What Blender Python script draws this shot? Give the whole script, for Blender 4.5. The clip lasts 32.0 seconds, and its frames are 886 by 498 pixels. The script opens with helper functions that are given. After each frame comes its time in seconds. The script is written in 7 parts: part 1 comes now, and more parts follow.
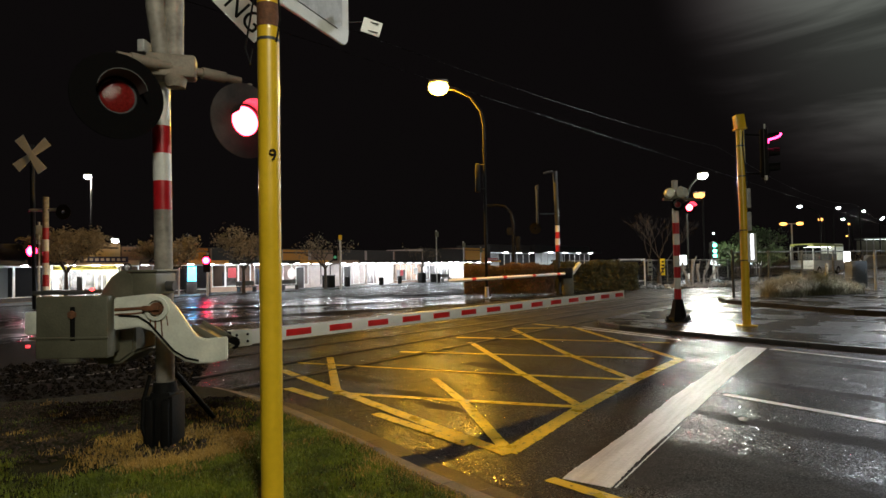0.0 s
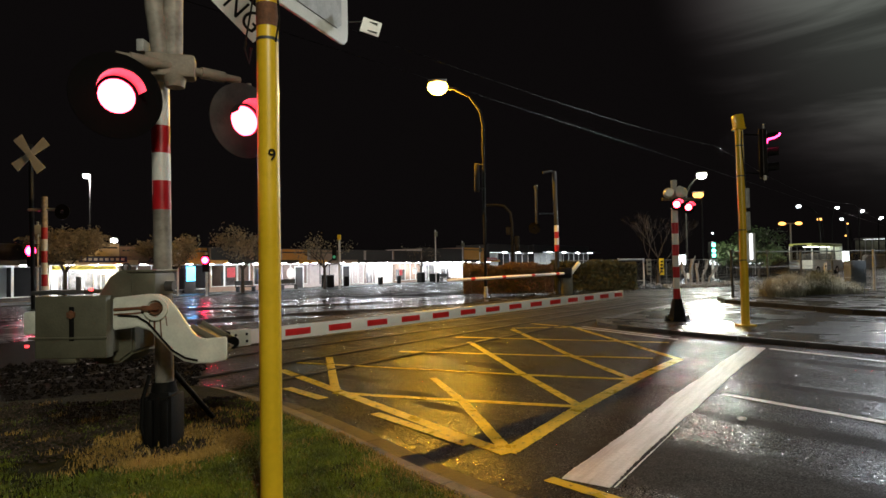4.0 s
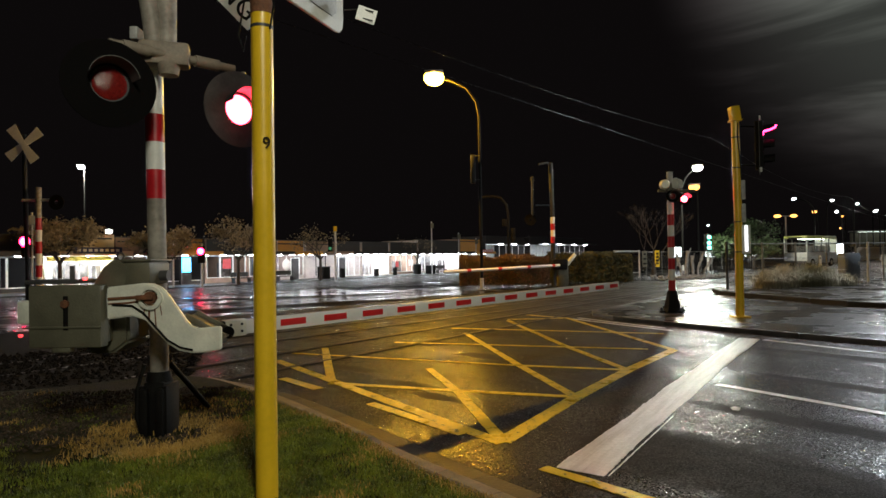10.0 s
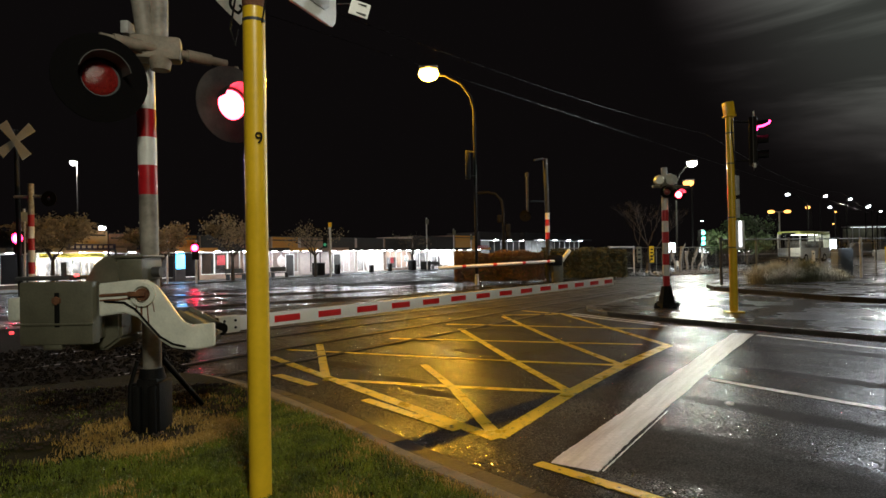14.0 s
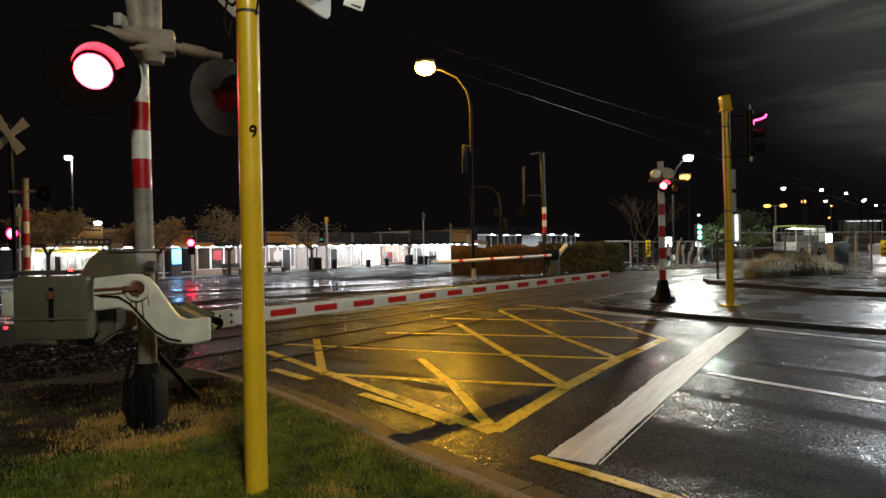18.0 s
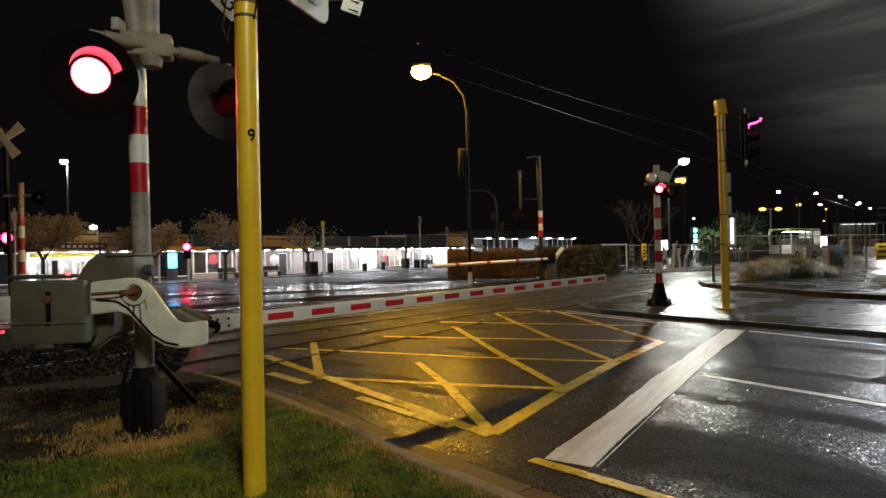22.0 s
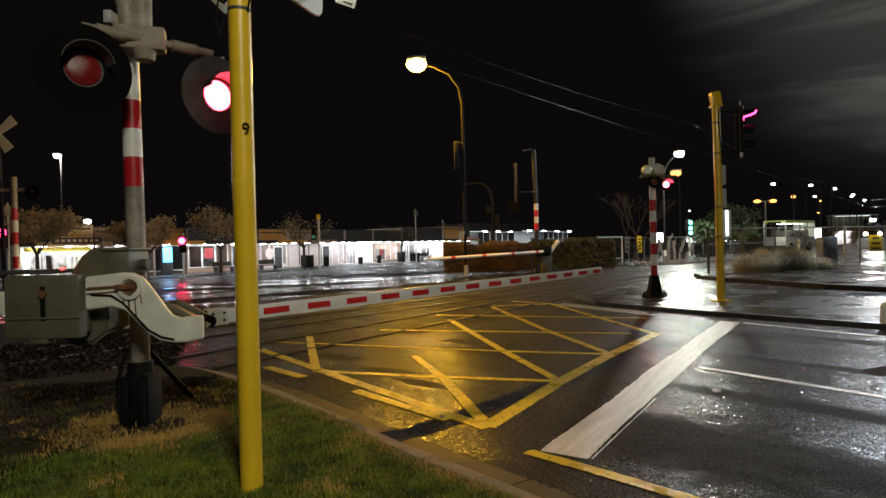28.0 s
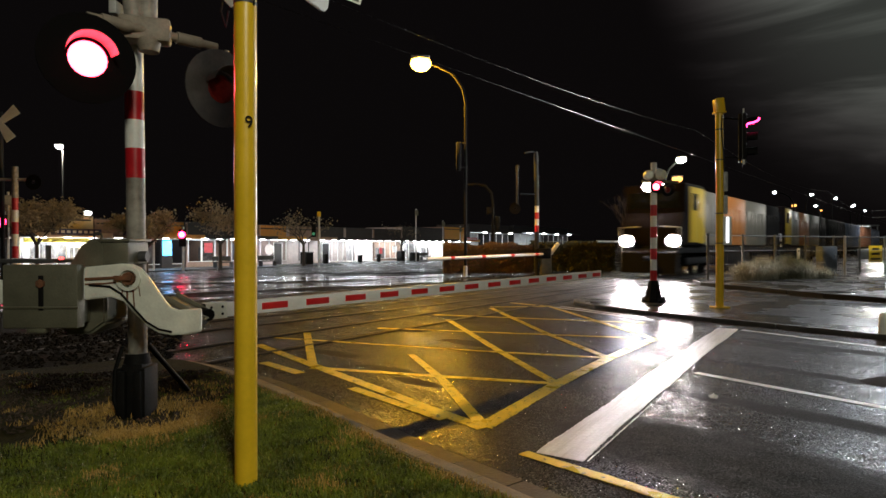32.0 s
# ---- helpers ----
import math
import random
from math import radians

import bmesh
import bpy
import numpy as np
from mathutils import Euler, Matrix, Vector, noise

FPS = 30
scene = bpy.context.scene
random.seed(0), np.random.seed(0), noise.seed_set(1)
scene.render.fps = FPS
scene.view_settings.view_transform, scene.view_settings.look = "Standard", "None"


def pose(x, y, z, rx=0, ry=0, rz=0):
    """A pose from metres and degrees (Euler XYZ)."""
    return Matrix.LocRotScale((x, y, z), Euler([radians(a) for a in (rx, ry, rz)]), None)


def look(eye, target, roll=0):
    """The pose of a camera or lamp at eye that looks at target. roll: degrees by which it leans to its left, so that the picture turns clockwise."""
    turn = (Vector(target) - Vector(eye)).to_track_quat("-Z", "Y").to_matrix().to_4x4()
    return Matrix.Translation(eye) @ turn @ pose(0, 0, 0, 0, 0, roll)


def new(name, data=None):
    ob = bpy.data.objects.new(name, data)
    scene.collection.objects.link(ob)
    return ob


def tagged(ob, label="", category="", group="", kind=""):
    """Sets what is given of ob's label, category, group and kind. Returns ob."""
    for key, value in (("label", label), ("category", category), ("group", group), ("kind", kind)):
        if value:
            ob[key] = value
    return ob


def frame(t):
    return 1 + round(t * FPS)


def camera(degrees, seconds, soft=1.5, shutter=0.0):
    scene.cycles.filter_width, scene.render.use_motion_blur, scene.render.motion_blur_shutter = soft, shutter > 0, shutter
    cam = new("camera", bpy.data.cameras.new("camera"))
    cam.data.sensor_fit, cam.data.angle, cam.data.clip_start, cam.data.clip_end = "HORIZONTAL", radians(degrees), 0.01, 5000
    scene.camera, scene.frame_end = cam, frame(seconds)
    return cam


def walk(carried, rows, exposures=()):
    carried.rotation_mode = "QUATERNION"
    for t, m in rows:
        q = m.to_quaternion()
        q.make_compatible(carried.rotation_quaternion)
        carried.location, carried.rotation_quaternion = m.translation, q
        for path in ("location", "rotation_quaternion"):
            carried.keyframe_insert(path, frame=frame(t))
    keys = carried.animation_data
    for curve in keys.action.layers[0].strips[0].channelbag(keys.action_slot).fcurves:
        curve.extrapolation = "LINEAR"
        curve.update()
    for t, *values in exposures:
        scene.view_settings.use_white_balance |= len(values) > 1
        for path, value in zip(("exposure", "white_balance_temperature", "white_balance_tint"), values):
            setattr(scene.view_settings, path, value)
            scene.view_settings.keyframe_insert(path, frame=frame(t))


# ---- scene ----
from mathutils.bvhtree import BVHTree

cam = camera(72.0, 32.0, shutter=1.0)
PATH = [
    (0, (0.0, -0.012, 1.458), (-0.016, 1.987, 1.516), -1.0),
    (0.5, (0.002, -0.016, 1.459), (-0.015, 1.983, 1.517), -1.0),
    (1, (-0.002, -0.013, 1.457), (-0.017, 1.986, 1.514), -0.9),
    (1.5, (-0.001, -0.011, 1.455), (-0.014, 1.988, 1.511), -0.9),
    (2, (0.001, -0.012, 1.453), (-0.013, 1.987, 1.508), -0.9),
    (2.5, (-0.001, -0.022, 1.457), (-0.015, 1.977, 1.513), -0.9),
    (3, (0.0, -0.018, 1.46), (-0.015, 1.981, 1.515), -1.0),
    (3.5, (-0.002, -0.016, 1.46), (-0.016, 1.983, 1.517), -1.0),
    (5.5, (0.001, 0.004, 1.455), (-0.008, 2.003, 1.51), -1.0),
    (6, (0.0, 0.005, 1.454), (-0.008, 2.005, 1.505), -0.9),
    (6.5, (0.001, 0.007, 1.454), (-0.007, 2.007, 1.501), -0.9),
    (7, (0.003, 0.004, 1.45), (-0.003, 2.003, 1.494), -0.9),
    (7.5, (0.004, 0.002, 1.448), (0.0, 2.002, 1.488), -1.0),
    (8, (0.001, 0.002, 1.446), (0.0, 2.002, 1.483), -0.9),
    (8.5, (0.004, -0.001, 1.448), (0.002, 1.999, 1.482), -0.9),
    (9, (0.005, -0.006, 1.446), (0.002, 1.993, 1.479), -0.8),
    (9.5, (0.002, -0.004, 1.447), (0.002, 1.996, 1.477), -0.8),
    (10, (0.003, -0.006, 1.445), (0.002, 1.994, 1.475), -0.9),
    (10.5, (0.001, 0.001, 1.447), (0.001, 2.001, 1.475), -0.8),
    (11, (0.006, -0.003, 1.448), (0.005, 1.996, 1.475), -0.8),
    (11.5, (0.005, -0.003, 1.443), (0.005, 1.997, 1.469), -0.9),
    (12, (0.007, -0.001, 1.445), (0.009, 1.999, 1.469), -0.9),
    (12.5, (0.008, 0.004, 1.444), (0.013, 2.004, 1.465), -0.9),
    (13, (0.009, 0.014, 1.441), (0.018, 2.013, 1.459), -1.0),
    (13.5, (0.009, 0.011, 1.444), (0.022, 2.01, 1.461), -1.0),
    (14, (0.009, 0.008, 1.442), (0.024, 2.008, 1.459), -1.0),
    (14.5, (0.01, 0.011, 1.441), (0.026, 2.01, 1.455), -1.0),
    (16.5, (0.01, 0.019, 1.436), (0.035, 2.019, 1.443), -1.1),
    (17, (0.011, 0.017, 1.437), (0.035, 2.017, 1.441), -1.1),
    (17.5, (0.011, 0.023, 1.434), (0.036, 2.023, 1.435), -1.1),
    (18, (0.014, 0.021, 1.436), (0.039, 2.02, 1.435), -1.1),
    (18.5, (0.009, 0.018, 1.435), (0.037, 2.018, 1.433), -1.1),
    (19, (0.011, 0.013, 1.436), (0.04, 2.013, 1.433), -1.0),
    (19.5, (0.015, 0.008, 1.433), (0.045, 2.008, 1.43), -1.0),
    (20, (0.012, 0.006, 1.433), (0.045, 2.006, 1.43), -1.0),
    (20.5, (0.013, 0.0, 1.436), (0.048, 2.0, 1.433), -1.0),
    (21, (0.009, -0.002, 1.435), (0.046, 1.997, 1.433), -1.0),
    (21.5, (0.008, 0.0, 1.433), (0.044, 2.0, 1.436), -1.1),
    (22, (0.007, 0.007, 1.433), (0.044, 2.007, 1.444), -1.2),
    (22.5, (0.008, 0.01, 1.433), (0.044, 2.009, 1.449), -1.4),
    (23, (0.01, 0.011, 1.431), (0.047, 2.01, 1.444), -1.4),
    (23.5, (0.01, 0.007, 1.431), (0.048, 2.006, 1.436), -1.4),
    (24, (0.006, 0.013, 1.427), (0.041, 2.012, 1.421), -1.3),
    (24.5, (0.006, 0.017, 1.43), (0.039, 2.017, 1.414), -1.1),
    (25, (0.009, 0.017, 1.427), (0.043, 2.017, 1.402), -1.0),
    (25.5, (0.014, 0.011, 1.428), (0.055, 2.01, 1.391), -1.0),
    (27.5, (0.003, 0.003, 1.437), (0.056, 2.002, 1.421), -1.4),
    (28, (0.008, 0.007, 1.436), (0.058, 2.006, 1.424), -1.4),
    (28.5, (0.002, 0.007, 1.432), (0.052, 2.007, 1.42), -1.4),
    (29, (0.009, 0.004, 1.433), (0.061, 2.004, 1.421), -1.2),
    (29.5, (0.01, 0.017, 1.431), (0.065, 2.016, 1.419), -0.9),
    (30, (0.011, 0.027, 1.431), (0.067, 2.026, 1.417), -0.7),
    (30.5, (0.006, 0.029, 1.427), (0.064, 2.028, 1.413), -0.6),
    (31, (0.003, 0.031, 1.427), (0.061, 2.03, 1.413), -0.3),
    (31.5, (0.006, 0.023, 1.429), (0.06, 2.022, 1.416), -0.1),
    (32, (0.004, 0.015, 1.426), (0.055, 2.015, 1.415), -0.0),
]
walk(cam, [(t, look(eye, target, roll)) for t, eye, target, roll in PATH], exposures=[(0.0, 0.05), (9.0, 0.0), (18.0, -0.06), (25.0, -0.13), (32.0, -0.15)])

# ---- world and lights ----
world = bpy.data.worlds.new("night_sky")
world.use_nodes = True
scene.world = world
wn = world.node_tree
bg = wn.nodes["Background"]
bg.inputs["Strength"].default_value = 1.0
scene.view_settings.exposure = 0.0


def sky_streaks():
    """Long pale streaks painted into the sky on the station side, for lens flare."""
    def math_node(op, a, b):
        n = wn.nodes.new("ShaderNodeMath")
        n.operation = op
        for i, v in enumerate((a, b)):
            if isinstance(v, (int, float)):
                n.inputs[i].default_value = v
            else:
                wn.links.new(v, n.inputs[i])
        return n.outputs[0]

    def ranged(v, a, b, lo, hi):
        n = wn.nodes.new("ShaderNodeMapRange")
        n.interpolation_type = "SMOOTHSTEP"
        for key, x in (("From Min", a), ("From Max", b), ("To Min", lo), ("To Max", hi)):
            n.inputs[key].default_value = x
        wn.links.new(v, n.inputs["Value"])
        return n.outputs[0]

    co = wn.nodes.new("ShaderNodeTexCoord")
    toward = wn.nodes.new("ShaderNodeVectorMath")
    toward.operation = "DOT_PRODUCT"
    toward.inputs[1].default_value = Vector((0.82, 0.80, 0.52)).normalized()
    wn.links.new(co.outputs["Generated"], toward.inputs[0])
    place = wn.nodes.new("ShaderNodeMapping")
    place.inputs["Rotation"].default_value = (radians(4), radians(-10), radians(-40))
    place.inputs["Scale"].default_value = (1.6, 2.2, 11.0)
    wn.links.new(co.outputs["Generated"], place.inputs["Vector"])
    streak = wn.nodes.new("ShaderNodeTexNoise")
    streak.inputs["Scale"].default_value, streak.inputs["Detail"].default_value, streak.inputs["Roughness"].default_value = 1.5, 5, 0.55
    streak.inputs["Distortion"].default_value = 0.5
    wn.links.new(place.outputs["Vector"], streak.inputs["Vector"])
    lit = math_node("POWER", ranged(toward.outputs["Value"], 0.905, 0.992, 0.0, 1.0), 1.3)
    veil = math_node("ADD", ranged(streak.outputs["Fac"], 0.36, 0.72, 0.0, 0.12), 0.040)
    level = math_node("ADD", math_node("MULTIPLY", lit, veil), 0.0060)
    tint = wn.nodes.new("ShaderNodeMix")
    tint.data_type = "RGBA"
    tint.inputs["A"].default_value, tint.inputs["B"].default_value = (0.58, 0.47, 0.48, 1), (0.92, 1.0, 0.88, 1)
    wn.links.new(lit, tint.inputs["Factor"])
    wn.links.new(tint.outputs["Result"], bg.inputs["Color"])
    wn.links.new(level, bg.inputs["Strength"])


sky_streaks()


def lamp(name, place, watts, colour, radius=0.12, spot=None, aim=None):
    """A street light's lamp, seen or added: a point, or a wide downward spot."""
    data = bpy.data.lights.new(name, "SPOT" if spot else "POINT")
    data.energy, data.color, data.shadow_soft_size = watts, colour, radius
    if spot:
        data.spot_size, data.spot_blend = radians(spot), 0.6
    ob = new(name, data)
    ob.matrix_world = look(place, aim or (place[0], place[1] + 0.001, place[2] - 1))
    return ob


SODIUM = (1.0, 0.50, 0.03)
WHITE = (1.0, 0.96, 0.88)
COOL = (0.86, 0.93, 1.0)

# ---- materials ----


def material(name, colour, rough=0.6, metal=0.0, vary=0.25, scale=8.0, bump=0.15, fine=60.0, emit=None, power=0.0, coat=0.0, per_object=0.0, worn=0.0, second=None, spec=0.5, scuff=None):
    """A painted, mineral or metal surface with mottling at two scales and a fine relief."""
    m = bpy.data.materials.new(name)
    m.use_nodes = True
    t = m.node_tree
    b = t.nodes["Principled BSDF"]
    b.inputs["Roughness"].default_value, b.inputs["Metallic"].default_value = rough, metal
    b.inputs["Coat Weight"].default_value = coat
    b.inputs["Specular IOR Level"].default_value = spec
    geo = t.nodes.new("ShaderNodeNewGeometry")
    n1, n2 = t.nodes.new("ShaderNodeTexNoise"), t.nodes.new("ShaderNodeTexNoise")
    n1.inputs["Scale"].default_value, n1.inputs["Detail"].default_value = scale, 4
    n2.inputs["Scale"].default_value, n2.inputs["Detail"].default_value = fine, 3
    for n in (n1, n2):
        t.links.new(geo.outputs["Position"], n.inputs["Vector"])
    mixed = t.nodes.new("ShaderNodeMath")
    mixed.operation = "MULTIPLY_ADD"
    t.links.new(n1.outputs["Fac"], mixed.inputs[0])
    mixed.inputs[1].default_value = 0.7
    scaled = t.nodes.new("ShaderNodeMath")
    scaled.operation, scaled.inputs[1].default_value = "MULTIPLY", 0.3
    t.links.new(n2.outputs["Fac"], scaled.inputs[0])
    t.links.new(scaled.outputs[0], mixed.inputs[2])
    ramp = t.nodes.new("ShaderNodeValToRGB")
    ramp.color_ramp.elements[0].position, ramp.color_ramp.elements[1].position = 0.3, 0.7
    ramp.color_ramp.elements[0].color = tuple(c * (1 - vary) for c in colour) + (1,)
    ramp.color_ramp.elements[1].color = tuple(min(1, c * (1 + vary)) for c in (second or colour)) + (1,)
    t.links.new(mixed.outputs[0], ramp.inputs[0])
    out = ramp.outputs["Color"]
    if per_object:
        info, hsv = t.nodes.new("ShaderNodeObjectInfo"), t.nodes.new("ShaderNodeHueSaturation")
        rng = t.nodes.new("ShaderNodeMapRange")
        rng.inputs["To Min"].default_value, rng.inputs["To Max"].default_value = 1 - per_object, 1 + per_object
        t.links.new(info.outputs["Random"], rng.inputs["Value"])
        t.links.new(rng.outputs[0], hsv.inputs["Value"])
        t.links.new(out, hsv.inputs["Color"])
        out = hsv.outputs["Color"]
    if worn:
        n3, edge, mix = t.nodes.new("ShaderNodeTexNoise"), t.nodes.new("ShaderNodeMapRange"), t.nodes.new("ShaderNodeMix")
        n3.inputs["Scale"].default_value, n3.inputs["Detail"].default_value, n3.inputs["Roughness"].default_value = 15.0, 8 if scuff is None else 4, 0.7
        if scuff is None:
            t.links.new(geo.outputs["Position"], n3.inputs["Vector"])
        else:
            along = t.nodes.new("ShaderNodeMapping")
            along.vector_type = "TEXTURE"
            along.inputs["Rotation"].default_value = (0, 0, radians(scuff))
            along.inputs["Scale"].default_value = (16.0, 0.9, 1)
            t.links.new(geo.outputs["Position"], along.inputs["Vector"])
            t.links.new(along.outputs["Vector"], n3.inputs["Vector"])
        edge.inputs["From Min"].default_value, edge.inputs["From Max"].default_value = (0.62 - worn, 0.70 - worn) if scuff is None else (0.55 - worn, 0.95 - worn)
        t.links.new(n3.outputs["Fac"], edge.inputs["Value"])
        mix.data_type = "RGBA"
        mix.inputs["B"].default_value = (0.03, 0.028, 0.025, 1) if scuff is None else (0.42, 0.42, 0.42, 1)
        t.links.new(edge.outputs[0], mix.inputs["Factor"])
        t.links.new(out, mix.inputs["A"])
        out = mix.outputs["Result"]
    t.links.new(out, b.inputs["Base Color"])
    rr = t.nodes.new("ShaderNodeMapRange")
    rr.inputs["To Min"].default_value, rr.inputs["To Max"].default_value = max(0.02, rough - 0.12), min(1, rough + 0.12)
    t.links.new(n1.outputs["Fac"], rr.inputs["Value"])
    t.links.new(rr.outputs[0], b.inputs["Roughness"])
    if bump:
        bp = t.nodes.new("ShaderNodeBump")
        bp.inputs["Strength"].default_value, bp.inputs["Distance"].default_value = bump, 0.01
        t.links.new(n2.outputs["Fac"], bp.inputs["Height"])
        t.links.new(bp.outputs["Normal"], b.inputs["Normal"])
    if emit:
        b.inputs["Emission Color"].default_value = (*emit, 1)
        b.inputs["Emission Strength"].default_value = power
    return m


def glow(name, colour, power, rim=None):
    """A surface that gives off light; rim: a lens whose middle burns brighter than its edge."""
    m = bpy.data.materials.new(name)
    m.use_nodes = True
    b = m.node_tree.nodes["Principled BSDF"]
    b.inputs["Base Color"].default_value = (0.1, 0.1, 0.1, 1)
    b.inputs["Emission Color"].default_value, b.inputs["Emission Strength"].default_value = (*colour, 1), power
    if rim is not None:
        t = m.node_tree
        co, away, fall = t.nodes.new("ShaderNodeTexCoord"), t.nodes.new("ShaderNodeVectorMath"), t.nodes.new("ShaderNodeMapRange")
        flat = t.nodes.new("ShaderNodeVectorMath")
        flat.operation, away.operation = "MULTIPLY", "DISTANCE"
        flat.inputs[1].default_value, away.inputs[1].default_value = (1, 0, 1), (0.5, 0, 0.5)
        fall.interpolation_type = "SMOOTHSTEP"
        for key, v in (("From Min", 0.12), ("From Max", 0.44), ("To Min", power), ("To Max", rim)):
            fall.inputs[key].default_value = v
        t.links.new(co.outputs["Generated"], flat.inputs[0])
        t.links.new(flat.outputs["Vector"], away.inputs[0])
        t.links.new(away.outputs["Value"], fall.inputs["Value"])
        t.links.new(fall.outputs[0], b.inputs["Emission Strength"])
    return m


def wet_ground(name, colour, vary=0.35, rough=(0.15, 0.26), grain=62.0, bump=0.5, chip=(0.16, 0.155, 0.145), bands=True, swell=0.0, heading=-56.0, dry=0.12, ior=1.36, stretch=(5.5, 0.85), spots=(), facet=0.0, edge=(0.42, 0.58), glint=(0.5, 0.95)):
    """A rain-wet road surface: stone chip under a thin film of water, smoother in bands along the lanes and in shallow puddles."""
    m = bpy.data.materials.new(name)
    m.use_nodes = True
    t = m.node_tree
    b = t.nodes["Principled BSDF"]
    geo = t.nodes.new("ShaderNodeNewGeometry")

    def tex(scale, detail=4, kind="ShaderNodeTexNoise", vector=None):
        n = t.nodes.new(kind)
        n.inputs["Scale"].default_value = scale
        if "Detail" in n.inputs:
            n.inputs["Detail"].default_value = detail
        t.links.new(vector or geo.outputs["Position"], n.inputs["Vector"])
        return n

    def mapped(src, a, z, lo, hi):
        r = t.nodes.new("ShaderNodeMapRange")
        for key, v in (("From Min", a), ("From Max", z), ("To Min", lo), ("To Max", hi)):
            r.inputs[key].default_value = v
        t.links.new(src, r.inputs["Value"])
        return r.outputs[0]

    lanes = t.nodes.new("ShaderNodeMapping")
    lanes.vector_type = "TEXTURE"
    lanes.inputs["Rotation"].default_value = (0, 0, radians(heading))
    lanes.inputs["Scale"].default_value = (*stretch, 1) if bands else (1.2, 1.2, 1)
    t.links.new(geo.outputs["Position"], lanes.inputs["Vector"])
    band, big, mid, small = tex(0.9, 3, vector=lanes.outputs["Vector"]), tex(0.6, 5), tex(3.5, 5), tex(grain * 2.2, 2)
    chips = tex(grain, 0, "ShaderNodeTexVoronoi")
    ramp = t.nodes.new("ShaderNodeValToRGB")
    ramp.color_ramp.elements[0].position, ramp.color_ramp.elements[1].position = 0.32, 0.68
    ramp.color_ramp.elements[0].color = tuple(c * (1 - vary) for c in colour) + (1,)
    ramp.color_ramp.elements[1].color = tuple(c * (1 + vary) for c in colour) + (1,)
    t.links.new(mid.outputs["Fac"], ramp.inputs[0])
    mix = t.nodes.new("ShaderNodeMix")
    mix.data_type = "RGBA"
    mix.inputs["B"].default_value = (*chip, 1)
    t.links.new(ramp.outputs["Color"], mix.inputs["A"])
    pick = t.nodes.new("ShaderNodeSeparateColor")
    t.links.new(chips.outputs["Color"], pick.inputs["Color"])
    t.links.new(mapped(pick.outputs["Red"], 0.70, 0.95, 0.0, 0.8), mix.inputs["Factor"])
    t.links.new(mix.outputs["Result"], b.inputs["Base Color"])
    both = t.nodes.new("ShaderNodeMath")
    both.operation, both.inputs[1].default_value = "MULTIPLY_ADD", 0.65
    t.links.new(band.outputs["Fac"], both.inputs[0])
    t.links.new(mapped(big.outputs["Fac"], 0, 1, 0, 0.35), both.inputs[2])
    level = both.outputs[0]
    for x, y, long_, wide in spots:
        at, far, sub = t.nodes.new("ShaderNodeMapping"), t.nodes.new("ShaderNodeVectorMath"), t.nodes.new("ShaderNodeMath")
        at.vector_type, far.operation, sub.operation = "TEXTURE", "LENGTH", "SUBTRACT"
        at.inputs["Location"].default_value, at.inputs["Rotation"].default_value, at.inputs["Scale"].default_value = (x, y, 0), (0, 0, radians(heading)), (long_, wide, 1)
        t.links.new(geo.outputs["Position"], at.inputs["Vector"])
        t.links.new(at.outputs["Vector"], far.inputs[0])
        t.links.new(level, sub.inputs[0])
        t.links.new(mapped(far.outputs["Value"], 0.3, 1.5, 0.24, 0.0), sub.inputs[1])
        level = sub.outputs[0]
    wetness = mapped(level, *edge, 0.0, 1.0)
    t.links.new(mapped(wetness, 0, 1, rough[1], rough[0]), b.inputs["Roughness"])
    b.inputs["IOR"].default_value = ior
    film = t.nodes.new("ShaderNodeMath")
    film.operation = "MULTIPLY"
    t.links.new(mapped(pick.outputs["Green"], *glint, 0.10, 1.0), film.inputs[0])
    t.links.new(mapped(wetness, 0, 1, dry, 1.0), film.inputs[1])
    t.links.new(film.outputs[0], b.inputs["Specular IOR Level"])
    bp = t.nodes.new("ShaderNodeBump")
    bp.inputs["Distance"].default_value = 0.009
    t.links.new(mapped(wetness, 0.0, 1.0, bump, bump * 0.75), bp.inputs["Strength"])
    total = t.nodes.new("ShaderNodeMath")
    total.operation = "ADD"
    t.links.new(mapped(chips.outputs["Distance"], 0, 0.6, 1, 0), total.inputs[0])
    t.links.new(mapped(small.outputs["Fac"], 0, 1, 0, 0.5), total.inputs[1])
    t.links.new(total.outputs[0], bp.inputs["Height"])
    if facet:
        shift, tilt, lean, unit = (t.nodes.new("ShaderNodeVectorMath") for _ in range(4))
        shift.operation, tilt.operation, lean.operation, unit.operation = "SUBTRACT", "MULTIPLY", "ADD", "NORMALIZE"
        shift.inputs[1].default_value, tilt.inputs[1].default_value = (0.5, 0.5, 0.5), (facet, facet, 0)
        t.links.new(chips.outputs["Color"], shift.inputs[0])
        t.links.new(shift.outputs["Vector"], tilt.inputs[0])
        t.links.new(geo.outputs["Normal"], lean.inputs[0])
        t.links.new(tilt.outputs["Vector"], lean.inputs[1])
        t.links.new(lean.outputs["Vector"], unit.inputs[0])
        t.links.new(unit.outputs["Vector"], bp.inputs["Normal"])
    normal = bp.outputs["Normal"]
